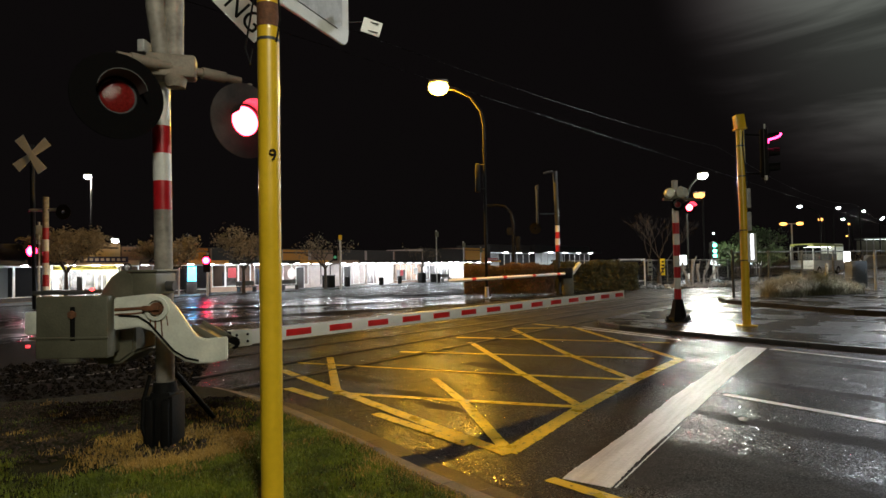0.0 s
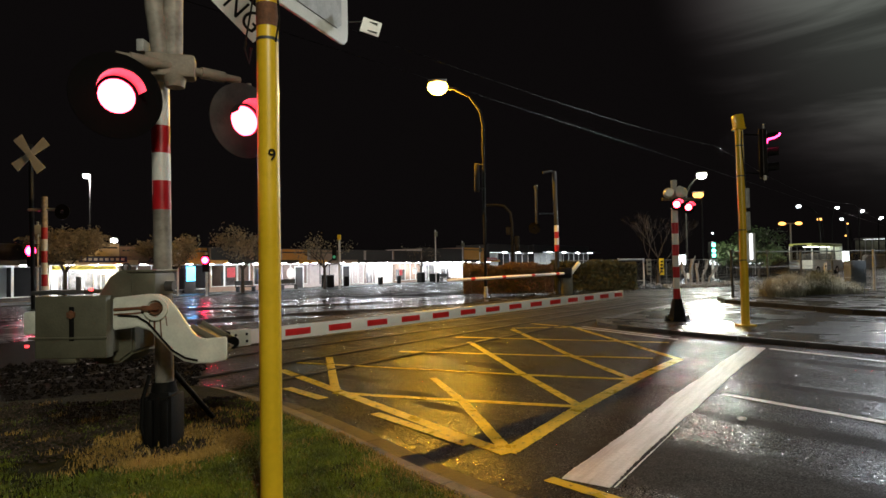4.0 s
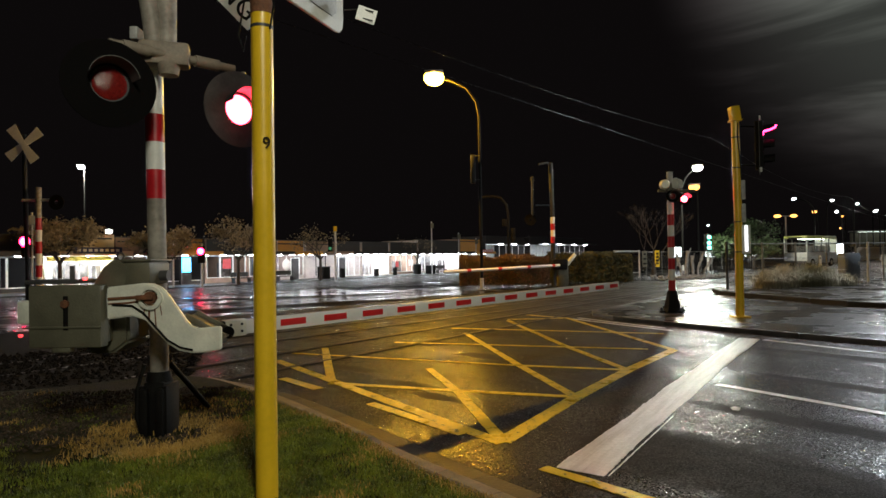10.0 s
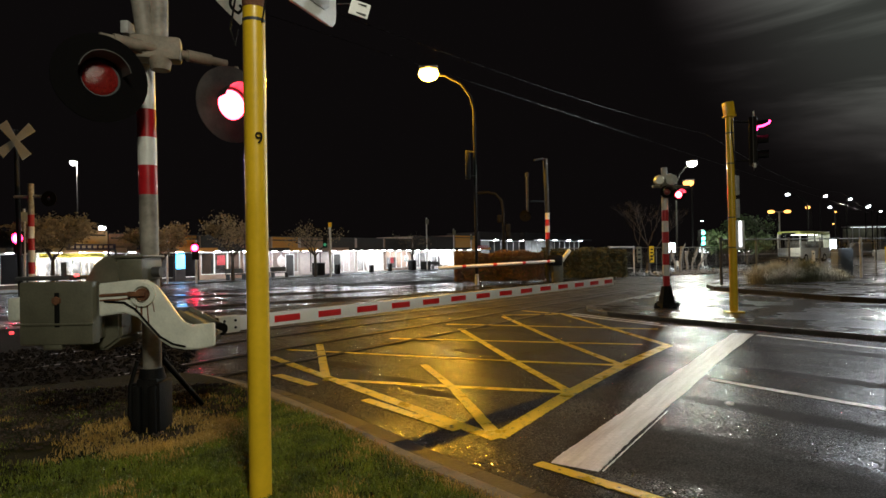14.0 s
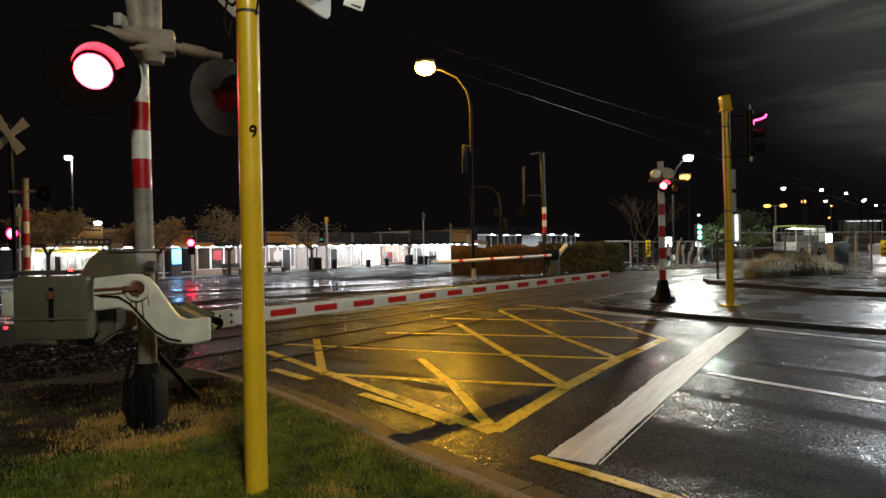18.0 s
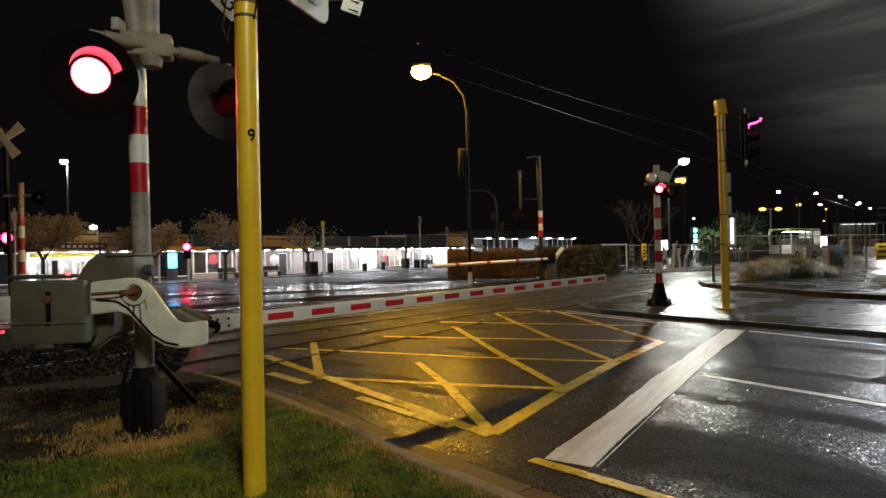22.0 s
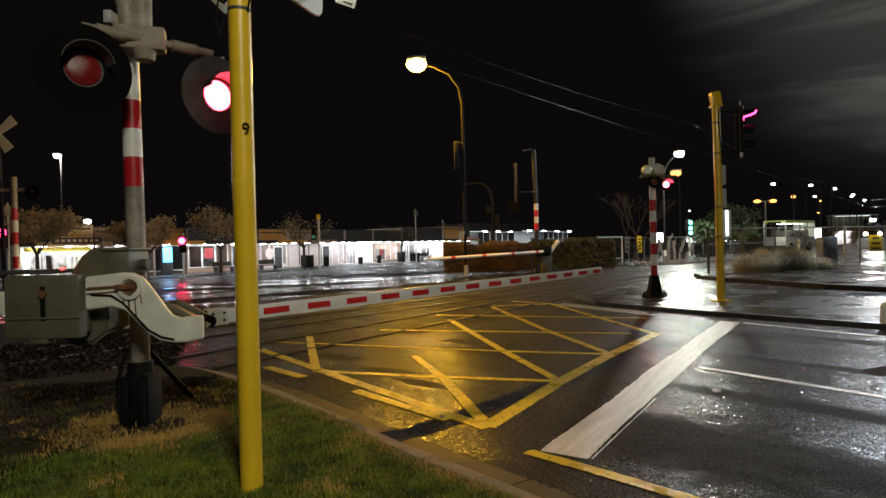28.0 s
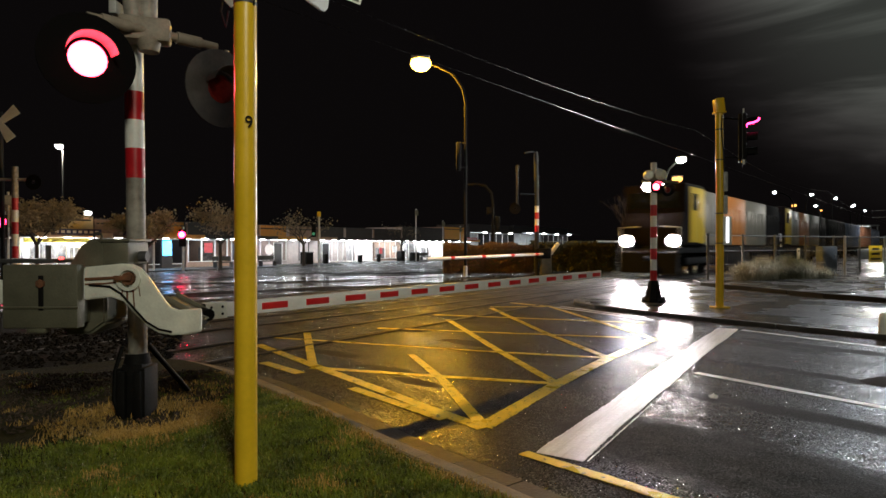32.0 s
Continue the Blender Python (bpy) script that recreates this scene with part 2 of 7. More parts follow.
    if swell:
        wave = t.nodes.new("ShaderNodeMapping")
        wave.vector_type = "TEXTURE"
        wave.inputs["Rotation"].default_value = (0, 0, radians(20.0))
        wave.inputs["Scale"].default_value = (2.2, 0.45, 1)
        t.links.new(geo.outputs["Position"], wave.inputs["Vector"])
        roll_ = tex(0.8, 3, vector=wave.outputs["Vector"])
        bp2 = t.nodes.new("ShaderNodeBump")
        bp2.inputs["Strength"].default_value, bp2.inputs["Distance"].default_value = swell, 0.05
        t.links.new(roll_.outputs["Fac"], bp2.inputs["Height"])
        t.links.new(normal, bp2.inputs["Normal"])
        normal = bp2.outputs["Normal"]
    t.links.new(normal, b.inputs["Normal"])
    return m


# dull smooth bands of bleeding tar and wheel ruts: centre, heading in degrees, half length, half width
RUTS = ((3.20, 5.02, -50.7, 1.25, 0.17), (4.30, 6.60, -52.9, 0.95, 0.13), (5.55, 8.32, -53.0, 1.35, 0.17), (1.95, 4.10, -52.0, 1.35, 0.62), (-0.43, 7.05, -38.0, 0.42, 0.11), (-0.10, 6.38, -44.0, 0.48, 0.10),
        (0.61, 8.93, -47.0, 0.50, 0.17), (0.80, 11.43, -27.0, 0.28, 0.20), (1.30, 7.05, -55.0, 0.50, 0.20), (-1.35, 8.2, -40.0, 0.6, 0.14))


def road_seal(name):
    """Rain-wet chip seal: dark binder, glossy stone facets under a thin film of water, long shallow undulations, dull ruts."""
    m = bpy.data.materials.new(name)
    m.use_nodes = True
    t = m.node_tree
    b = t.nodes["Principled BSDF"]
    geo = t.nodes.new("ShaderNodeNewGeometry")

    def noise_at(scale, detail, vector):
        n = t.nodes.new("ShaderNodeTexNoise")
        n.inputs["Scale"].default_value, n.inputs["Detail"].default_value = scale, detail
        t.links.new(vector, n.inputs["Vector"])
        return n.outputs["Fac"]

    def ranged(v, a, z, lo, hi, smooth=False):
        r = t.nodes.new("ShaderNodeMapRange")
        if smooth:
            r.interpolation_type = "SMOOTHSTEP"
        for key, x in (("From Min", a), ("From Max", z), ("To Min", lo), ("To Max", hi)):
            r.inputs[key].default_value = x
        t.links.new(v, r.inputs["Value"])
        return r.outputs[0]

    def both(op, a, z):
        n = t.nodes.new("ShaderNodeMath")
        n.operation = op
        for k, v in enumerate((a, z)):
            if isinstance(v, (int, float)):
                n.inputs[k].default_value = v
            else:
                t.links.new(v, n.inputs[k])
        return n.outputs[0]

    def laid(x, y, heading, long_, wide, kind="TEXTURE"):
        n = t.nodes.new("ShaderNodeMapping")
        n.vector_type = kind
        n.inputs["Location"].default_value, n.inputs["Rotation"].default_value, n.inputs["Scale"].default_value = (x, y, 0), (0, 0, radians(heading)), (long_, wide, 1)
        t.links.new(geo.outputs["Position"], n.inputs["Vector"])
        return n.outputs["Vector"]

    where = geo.outputs["Position"]
    ragged = ranged(noise_at(4.0, 5, where), 0.25, 0.75, -0.38, 0.38)
    dull = None
    for x, y, heading, long_, wide in RUTS:
        far = t.nodes.new("ShaderNodeVectorMath")
        far.operation = "LENGTH"
        t.links.new(laid(x, y, heading, long_, wide), far.inputs[0])
        one = ranged(both("ADD", far.outputs["Value"], ragged), 0.62, 1.30, 1.0, 0.0, True)
        dull = one if dull is None else both("MAXIMUM", dull, one)
    along = laid(0, 0, -52.0, 4.5, 0.8)
    wet = ranged(both("ADD", both("MULTIPLY", noise_at(0.8, 3, along), 0.6), both("MULTIPLY", noise_at(0.7, 5, where), 0.4)), 0.36, 0.60, 0.0, 1.0)
    wet = both("MULTIPLY", wet, both("SUBTRACT", 1.0, dull))
    cells = t.nodes.new("ShaderNodeTexVoronoi")
    cells.inputs["Scale"].default_value = 125.0
    t.links.new(where, cells.inputs["Vector"])
    pick = t.nodes.new("ShaderNodeSeparateColor")
    t.links.new(cells.outputs["Color"], pick.inputs["Color"])
    ramp = t.nodes.new("ShaderNodeValToRGB")
    ramp.color_ramp.elements[0].position, ramp.color_ramp.elements[1].position = 0.3, 0.7
    ramp.color_ramp.elements[0].color, ramp.color_ramp.elements[1].color = (0.010, 0.0095, 0.009, 1), (0.024, 0.022, 0.020, 1)
    t.links.new(noise_at(3.2, 6, where), ramp.inputs[0])
    stone = t.nodes.new("ShaderNodeMix")
    stone.data_type = "RGBA"
    stone.inputs["B"].default_value = (0.062, 0.055, 0.046, 1)
    t.links.new(ramp.outputs["Color"], stone.inputs["A"])
    t.links.new(both("MULTIPLY", ranged(pick.outputs["Red"], 0.6, 1.0, 0.0, 0.9), ranged(dull, 0, 1, 1.0, 0.25)), stone.inputs["Factor"])
    t.links.new(stone.outputs["Result"], b.inputs["Base Color"])
    b.inputs["Roughness"].default_value, b.inputs["Specular IOR Level"].default_value = 0.75, 0.08
    b.inputs["Coat IOR"].default_value = 1.55
    t.links.new(both("MULTIPLY", ranged(pick.outputs["Red"], 0, 1, 0.15, 0.36), ranged(wet, 0.2, 1, 1.1, 0.6)), b.inputs["Coat Roughness"])
    shine = both("MULTIPLY", ranged(pick.outputs["Blue"], 0.30, 1.0, 0.16, 1.0), ranged(wet, 0, 1, 0.40, 1.0))
    t.links.new(both("MULTIPLY", shine, ranged(dull, 0, 1, 1.0, 0.04)), b.inputs["Coat Weight"])
    # each stone leans its own way
    shift, tilt, lean, unit = (t.nodes.new("ShaderNodeVectorMath") for _ in range(4))
    shift.operation, tilt.operation, lean.operation, unit.operation = "SUBTRACT", "MULTIPLY", "ADD", "NORMALIZE"
    shift.inputs[1].default_value, tilt.inputs[1].default_value = (0.5, 0.5, 0.5), (0.30, 0.30, 0)
    t.links.new(cells.outputs["Color"], shift.inputs[0])
    t.links.new(shift.outputs["Vector"], tilt.inputs[0])
    t.links.new(geo.outputs["Normal"], lean.inputs[0])
    t.links.new(tilt.outputs["Vector"], lean.inputs[1])
    t.links.new(lean.outputs["Vector"], unit.inputs[0])
    wave = t.nodes.new("ShaderNodeBump")
    wave.inputs["Strength"].default_value, wave.inputs["Distance"].default_value = 1.0, 1.0
    t.links.new(both("ADD", both("MULTIPLY", noise_at(1.3, 2, along), 0.022), both("MULTIPLY", noise_at(1.5, 2, where), 0.012)), wave.inputs["Height"])
    t.links.new(unit.outputs["Vector"], wave.inputs["Normal"])
    t.links.new(wave.outputs["Normal"], b.inputs["Normal"])
    t.links.new(wave.outputs["Normal"], b.inputs["Coat Normal"])
    return m


ASPHALT = road_seal("wet_asphalt")
MAIN_ROAD = wet_ground("wet_main_road", (0.010, 0.010, 0.010), rough=(0.05, 0.45), grain=30.0, bump=0.10, chip=(0.03, 0.03, 0.03), swell=0.25, heading=10.0, dry=0.02, ior=1.5, edge=(0.45, 0.55), stretch=(16.0, 3.4))
PATH_ASPHALT = wet_ground("wet_path", (0.020, 0.0195, 0.018), rough=(0.18, 0.34), grain=90, bump=0.25, bands=False, dry=0.4, facet=0.15, ior=1.6, glint=(0.3, 0.95))
DULL_SEAL = wet_ground("wet_verge_seal", (0.018, 0.017, 0.015), rough=(0.14, 0.55), grain=70, bump=0.3, bands=False, dry=0.10, facet=0.12, ior=1.5, glint=(0.2, 0.9), edge=(0.44, 0.56))
CONCRETE = material("kerb_concrete", (0.21, 0.165, 0.11), 0.75, vary=0.5, scale=5, bump=0.5)
WHITE_PAINT = material("white_road_paint", (0.80, 0.81, 0.82), 0.34, vary=0.18, scale=28, bump=0.5, fine=120, worn=0.13, scuff=56.4)
LANE_PAINT = material("white_lane_paint", (0.88, 0.88, 0.86), 0.32, vary=0.15, scale=5, bump=0.5, fine=120, worn=0.05, scuff=-56.0)
YELLOW_PAINT = material("yellow_road_paint", (0.72, 0.50, 0.03), 0.30, vary=0.3, scale=5, bump=0.5, fine=120, worn=0.06)
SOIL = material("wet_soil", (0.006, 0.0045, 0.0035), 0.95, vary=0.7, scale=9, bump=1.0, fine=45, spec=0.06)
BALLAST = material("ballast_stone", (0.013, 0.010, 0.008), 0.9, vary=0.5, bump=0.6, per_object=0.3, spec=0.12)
GRASS = material("grass_blade", (0.036, 0.060, 0.005), 0.6, vary=0.4, scale=4.5, bump=0, second=(0.165, 0.195, 0.010))
DRY_GRASS = material("dry_grass_blade", (0.40, 0.25, 0.06), 0.6, vary=0.5, scale=3.0, bump=0)
TURF = material("turf", (0.017, 0.018, 0.006), 0.95, vary=0.6, scale=7, bump=0.8, fine=70, spec=0.12)
GRIMY = material("grimy_galvanised_steel", (0.30, 0.27, 0.23), 0.6, 0.1, vary=0.5, scale=6, bump=0.15, fine=25)
STEEL = material("galvanised_steel", (0.46, 0.455, 0.44), 0.5, 0.12, vary=0.3, scale=9, bump=0.1)
DIM_STEEL = material("weathered_dark_steel", (0.009, 0.009, 0.0095), 0.6, 0.1, vary=0.3, scale=9, bump=0.1)
MECH = material("grey_gate_paint", (0.125, 0.118, 0.082), 0.5, 0.1, vary=0.22, scale=7, bump=0.15)
CAST = material("pale_grey_casting", (0.80, 0.80, 0.70), 0.45, 0.1, vary=0.18, scale=6, bump=0.12)
HEAD_GREY = material("dusty_grey_paint", (0.27, 0.225, 0.175), 0.6, 0.05, vary=0.3, scale=9, bump=0.15)
RUST = material("rust", (0.16, 0.065, 0.03), 0.8, vary=0.5, scale=14, bump=0.5)
BLACK = material("black_painted_iron", (0.006, 0.0055, 0.005), 0.7, vary=0.4, bump=0.3, spec=0.15)
DARK = material("dark_grey_paint", (0.05, 0.05, 0.05), 0.55, vary=0.3)
YELLOW = material("yellow_pole_enamel", (0.82, 0.51, 0.02), 0.35, vary=0.12, scale=5, bump=0.08, fine=30, coat=0.3)
RED = material("red_band_paint", (0.45, 0.012, 0.018), 0.35, vary=0.15, scale=8, bump=0.06, coat=0.4)
WHITE_ENAMEL = material("white_band_paint", (0.75, 0.74, 0.70), 0.4, vary=0.1, scale=8, bump=0.06)
BOOM_WHITE = material("boom_white_sheeting", (0.82, 0.81, 0.78), 0.4, vary=0.06, scale=8, bump=0.05)
BOOM_RED = material("boom_red_sheeting", (0.60, 0.02, 0.02), 0.35, vary=0.12, scale=8, bump=0.05)
RAIL = material("worn_rail_steel", (0.09, 0.08, 0.075), 0.5, 0.8, vary=0.25, scale=5, bump=0.1)
LENS_OFF = material("unlit_red_lens", (0.18, 0.012, 0.010), 0.15, vary=0.3, scale=60, bump=0.3, fine=120)
LENS_ON = glow("lit_red_lens", (1.0, 0.035, 0.06), 220.0, 30.0)
HOOD = material("weathered_lamp_hood", (0.07, 0.065, 0.06), 0.6, vary=0.3, bump=0.1)
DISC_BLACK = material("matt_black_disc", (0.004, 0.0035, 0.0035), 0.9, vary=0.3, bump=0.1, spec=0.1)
DISC_PALER = material("paler_black_disc", (0.055, 0.047, 0.043), 0.8, vary=0.4, scale=12, bump=0.1)

# ---- building helpers ----


def link(name, bm, mat, parent=None, label="", smooth=False):
    """Links a bmesh as one mesh object under a thing or a part."""
    me = bpy.data.meshes.new(name)
    bm.to_mesh(me)
    bm.free()
    if smooth:
        me.shade_smooth()
        me.set_sharp_from_angle(angle=radians(40))
    me.materials.append(mat)
    ob = new(name, me)
    if parent:
        ob.parent = parent
    if label:
        tagged(ob, label)
    return ob


def part(name, bm, mat, parent, label="", smooth=True):
    return link(name, bm, mat, parent, label, smooth)


def thing(name, m, label, category, group=""):
    """An Empty at a thing's base, which carries its parts."""
    ob = new(name)
    ob.empty_display_size = 0.2
    ob.matrix_world = m if isinstance(m, Matrix) else Matrix.Translation(m)
    return tagged(ob, label, category, group)


def box(sx, sy, sz, at=(0, 0, 0), bevel=0.0, m=None, bm=None):
    """A box of that size round the point at, with bevelled edges."""
    bm = bm or bmesh.new()
    made = bmesh.ops.create_cube(bm, size=1.0)["verts"]
    bmesh.ops.scale(bm, vec=(sx, sy, sz), verts=made)
    if bevel:
        edges = list({e for v in made for e in v.link_edges})
        cut = bmesh.ops.bevel(bm, geom=edges, offset=bevel, segments=2, affect="EDGES", profile=0.5)
        made = list({v for f in cut["faces"] for v in f.verts} | {v for v in made if v.is_valid})
    if m is not None:
        bmesh.ops.transform(bm, matrix=m, verts=made)
    bmesh.ops.translate(bm, vec=at, verts=made)
    return bm


def rod(a, b, r1, r2=None, n=16, bm=None, caps=True):
    """A round bar from a to b."""
    bm = bm or bmesh.new()
    a, b = Vector(a), Vector(b)
    d = b - a
    m = Matrix.Translation((a + b) / 2) @ d.to_track_quat("Z", "Y").to_matrix().to_4x4()
    bmesh.ops.create_cone(bm, cap_ends=caps, segments=n, radius1=r1, radius2=r1 if r2 is None else r2, depth=d.length, matrix=m)
    return bm


def pipe(points, r, n=10, bm=None):
    """A bent bar through the points, one skin."""
    bm = bm or bmesh.new()
    pts = [Vector(p) for p in points]
    rings = []
    side = None
    for i, p in enumerate(pts):
        d = (pts[min(i + 1, len(pts) - 1)] - pts[max(i - 1, 0)]).normalized()
        if side is None:
            side = d.orthogonal().normalized()
        side = (side - d * side.dot(d)).normalized()
        up = d.cross(side)
        rings.append([bm.verts.new(p + r * (math.cos(k * math.tau / n) * side + math.sin(k * math.tau / n) * up)) for k in range(n)])
    for u, v in zip(rings, rings[1:]):
        for k in range(n):
            bm.faces.new((u[k], u[(k + 1) % n], v[(k + 1) % n], v[k]))
    bm.faces.new(rings[0][::-1])
    bm.faces.new(rings[-1])
    return bm


def plate(outline, thick, m=None, bm=None, bevel=0.0):
    """A flat plate: an outline in x and z, thick along y."""
    bm = bm or bmesh.new()
    f = bm.faces.new([bm.verts.new((x, -thick / 2, z)) for x, z in outline])
    made = bmesh.ops.extrude_face_region(bm, geom=[f])["geom"]
    moved = [v for v in made if isinstance(v, bmesh.types.BMVert)]
    bmesh.ops.translate(bm, vec=(0, thick, 0), verts=moved)
    bmesh.ops.recalc_face_normals(bm, faces=bm.faces)
    if bevel:
        bmesh.ops.bevel(bm, geom=[e for e in bm.edges if len(e.link_faces) == 2 and e.calc_face_angle() > 0.7], offset=bevel, segments=2, affect="EDGES")
    if m is not None:
        bm.transform(m)
    return bm


def ring(radius, inner, depth, m=None, n=32):
    """A flat round plate with a hole, its axis along y."""
    bm = bmesh.new()
    loops = []
    for r, y in ((radius, -depth / 2), (radius, depth / 2), (inner, depth / 2), (inner, -depth / 2)):
        loops.append([bm.verts.new((r * math.cos(k * math.tau / n), y, r * math.sin(k * math.tau / n))) for k in range(n)])
    for i in range(4):
        u, v = loops[i], loops[(i + 1) % 4]
        for k in range(n):
            bm.faces.new((u[k], u[(k + 1) % n], v[(k + 1) % n], v[k]))
    bmesh.ops.recalc_face_normals(bm, faces=bm.faces)
    if m is not None:
        bm.transform(m)
    return bm


def strip(points, width, z, name, mat, parent=None, label="", thick=0.004, ragged=0.0025, sway=0.0):
    """A painted line on the road through points (x, y), a thin slab with rough edges; its width sways slowly."""
    rnd = random.Random(round(points[0][0] * 977 + points[0][1] * 131))
    bm = bmesh.new()
    pts = []
    for a, b in zip(points, points[1:]):
        a, b = Vector(a), Vector(b)
        n = max(1, int((b - a).length / 0.035))
        pts += [a.lerp(b, k / n) for k in range(n)]
    pts.append(Vector(points[-1]))
    rows = []
    for i, p in enumerate(pts):
        d = (pts[min(i + 1, len(pts) - 1)] - pts[max(i - 1, 0)]).normalized()
        s = Vector((-d.y, d.x))
        u = i * 0.035
        left = p + s * (width / 2 + rnd.gauss(0, ragged) + sway * (math.sin(u * 2.3 + 1.0) + 0.5 * math.sin(u * 7.1)))
        right = p - s * (width / 2 + rnd.gauss(0, ragged) + sway * (math.sin(u * 1.7 + 2.6) + 0.4 * math.sin(u * 5.3)))
        zz = gz(p.x, p.y) + z
        rows.append([bm.verts.new((*left, zz)), bm.verts.new((*right, zz)), bm.verts.new((*right, zz + thick)), bm.verts.new((*left, zz + thick))])
    for u, v in zip(rows, rows[1:]):
        for k in range(4):
            bm.faces.new((u[k], u[(k + 1) % 4], v[(k + 1) % 4], v[k]))
    bm.faces.new(rows[0])
    bm.faces.new(rows[-1][::-1])
    bmesh.ops.recalc_face_normals(bm, faces=bm.faces)
    return link(name, bm, mat, parent, label)


# The railway runs along ALONG; ACROSS points over the tracks, away from the camera's side.
ALONG = Vector((0.87, 1.0, 0)).normalized()
ACROSS = Vector((-ALONG.y, ALONG.x, 0))
FAR_TRACK = Vector((-1.2, 14.0, 0))
NEAR_TRACK = Vector((0.40, 12.43, 0))


def rail_place(origin, s, side, z=0.0):
    """The point s metres along a track from its origin and side metres across it."""
    return origin + ALONG * s + ACROSS * side + Vector((0, 0, z))


def smooth_step(v, a, b):
    k = min(1, max(0, (v - a) / (b - a)))
    return k * k * (3 - 2 * k)


def gz(x, y):
    """The ground's height: level round the crossing, a little lower at the main road beyond the tracks."""
    u = (Vector((x, y, 0)) - FAR_TRACK).dot(ACROSS)
    return -0.5 * smooth_step(u, 4.0, 17.0)

# ---- ground and road ----


def sheet():
    """One ground sheet to the horizon, finer near the crossing."""
    bm = bmesh.new()
    xs = [-900, -300, -120] + list(range(-60, 61, 3)) + [120, 300, 900]
    ys = [-900, -300, -60, -20] + list(range(-8, 100, 3)) + [140, 300, 900]
    grid = [[bm.verts.new((x, y, gz(x, y))) for x in xs] for y in ys]
    for a, b in zip(grid, grid[1:]):
        for i in range(len(xs) - 1):
            bm.faces.new((a[i], a[i + 1], b[i + 1], b[i]))
    return tagged(link("ground", bm, ASPHALT, smooth=True), "rain-wet dark asphalt ground and road surface at night", "road", kind="structure")


sheet()


def slab(name, outline, z0, z1, mat, label, category="pavement", kind="structure"):
    """A raised flat area with an upright edge."""
    bm = bmesh.new()
    f = bm.faces.new([bm.verts.new((x, y, z0)) for x, y in outline])
    up = [v for v in bmesh.ops.extrude_face_region(bm, geom=[f])["geom"] if isinstance(v, bmesh.types.BMVert)]
    bmesh.ops.translate(bm, vec=(0, 0, z1 - z0), verts=up)
    bmesh.ops.recalc_face_normals(bm, faces=bm.faces)
    return tagged(link(name, bm, mat), label, category, kind=kind)


def curve_points(points, n=6):
    """A smooth line through the points."""
    p = [Vector(q) for q in points]
    out = []
    for i in range(len(p) - 1):
        a, b, c, d = p[max(i - 1, 0)], p[i], p[i + 1], p[min(i + 2, len(p) - 1)]
        for k in range(n):
            t = k / n
            out.append(0.5 * (2 * b + (c - a) * t + (2 * a - 5 * b + 4 * c - d) * t * t + (3 * b - a - 3 * c + d) * t ** 3))
    return out + [p[-1]]


# grass verge with its kerb
KERB = curve_points([(-3.3, 7.15), (-2.72, 7.0), (-2.04, 6.42), (-1.50, 5.82), (-0.86, 4.98), (-0.26, 4.15), (0.30, 3.45), (1.2, 2.3), (3.0, 0.2), (5.5, -3.0)])
# raised path beyond the road
ISLAND = [(11.5, 4.5), (8.6, 7.0), (6.73, 9.43), (5.36, 11.31), (4.56, 12.54), (3.85, 13.75), (3.62, 14.6), (3.78, 15.4), (4.3, 15.9), (7.2, 19.9), (9.2, 22.4), (9.9, 21.7), (10.9, 18.2), (11.4, 15.8), (14.5, 11.0), (18, 5)]
slab("pavement", ISLAND, -0.05, 0.07, PATH_ASPHALT, "wet asphalt footpath with a low kerb beside the crossing")
BACK_EDGE = [(12.2, 11.6), (10.65, 14.7), (10.3, 15.52), (10.04, 16.7), (9.79, 18.13), (9.45, 19.27), (9.3, 20.4), (9.7, 21.9)]
slab("verge", BACK_EDGE + [(12.0, 25.9), (24.0, 40.5), (60, 60), (45, 5), (18, 5)], -0.05, 0.19, DULL_SEAL, "wet dark sealed verge along the railway fence", "verge")
back_kerb = thing("kerb", (0, 0, 0), "black wet kerb between the footpath and the railway verge", "kerb")
back_kerb["kind"] = "structure"
path_kerb = thing("kerb", (0, 0, 0), "worn pale kerb round the nose of the footpath", "kerb")
path_kerb["kind"] = "structure"


def low_kerb(points, z0, z1, wide, mat, parent):
    """Kerb stones laid end to end along the points, a hair's breadth apart."""
    pts = [Vector(q) for q in points]
    for a, b in zip(pts, pts[1:]):
        n = max(1, round((b - a).length / 1.1))
        for k in range(n):
            p, q = a.lerp(b, (k + 0.006) / n), a.lerp(b, (k + 0.994) / n)
            bm = box((q - p).length, wide, z1 - z0, (0, 0, 0), 0.012)
            bm.transform(Matrix.Translation(((p.x + q.x) / 2, (p.y + q.y) / 2, (z0 + z1) / 2)) @ Matrix.Rotation(math.atan2(q.y - p.y, q.x - p.x), 4, "Z"))
            link("kerb_stone", bm, mat, parent)


low_kerb(BACK_EDGE, 0.02, 0.197, 0.13, material("black_wet_kerb", (0.008, 0.0075, 0.007), 0.6, vary=0.4, bump=0.4, spec=0.2), back_kerb)
low_kerb(ISLAND[1:11], -0.03, 0.078, 0.12, material("worn_pale_kerb", (0.055, 0.05, 0.043), 0.4, vary=0.5, scale=4, bump=0.5), path_kerb)


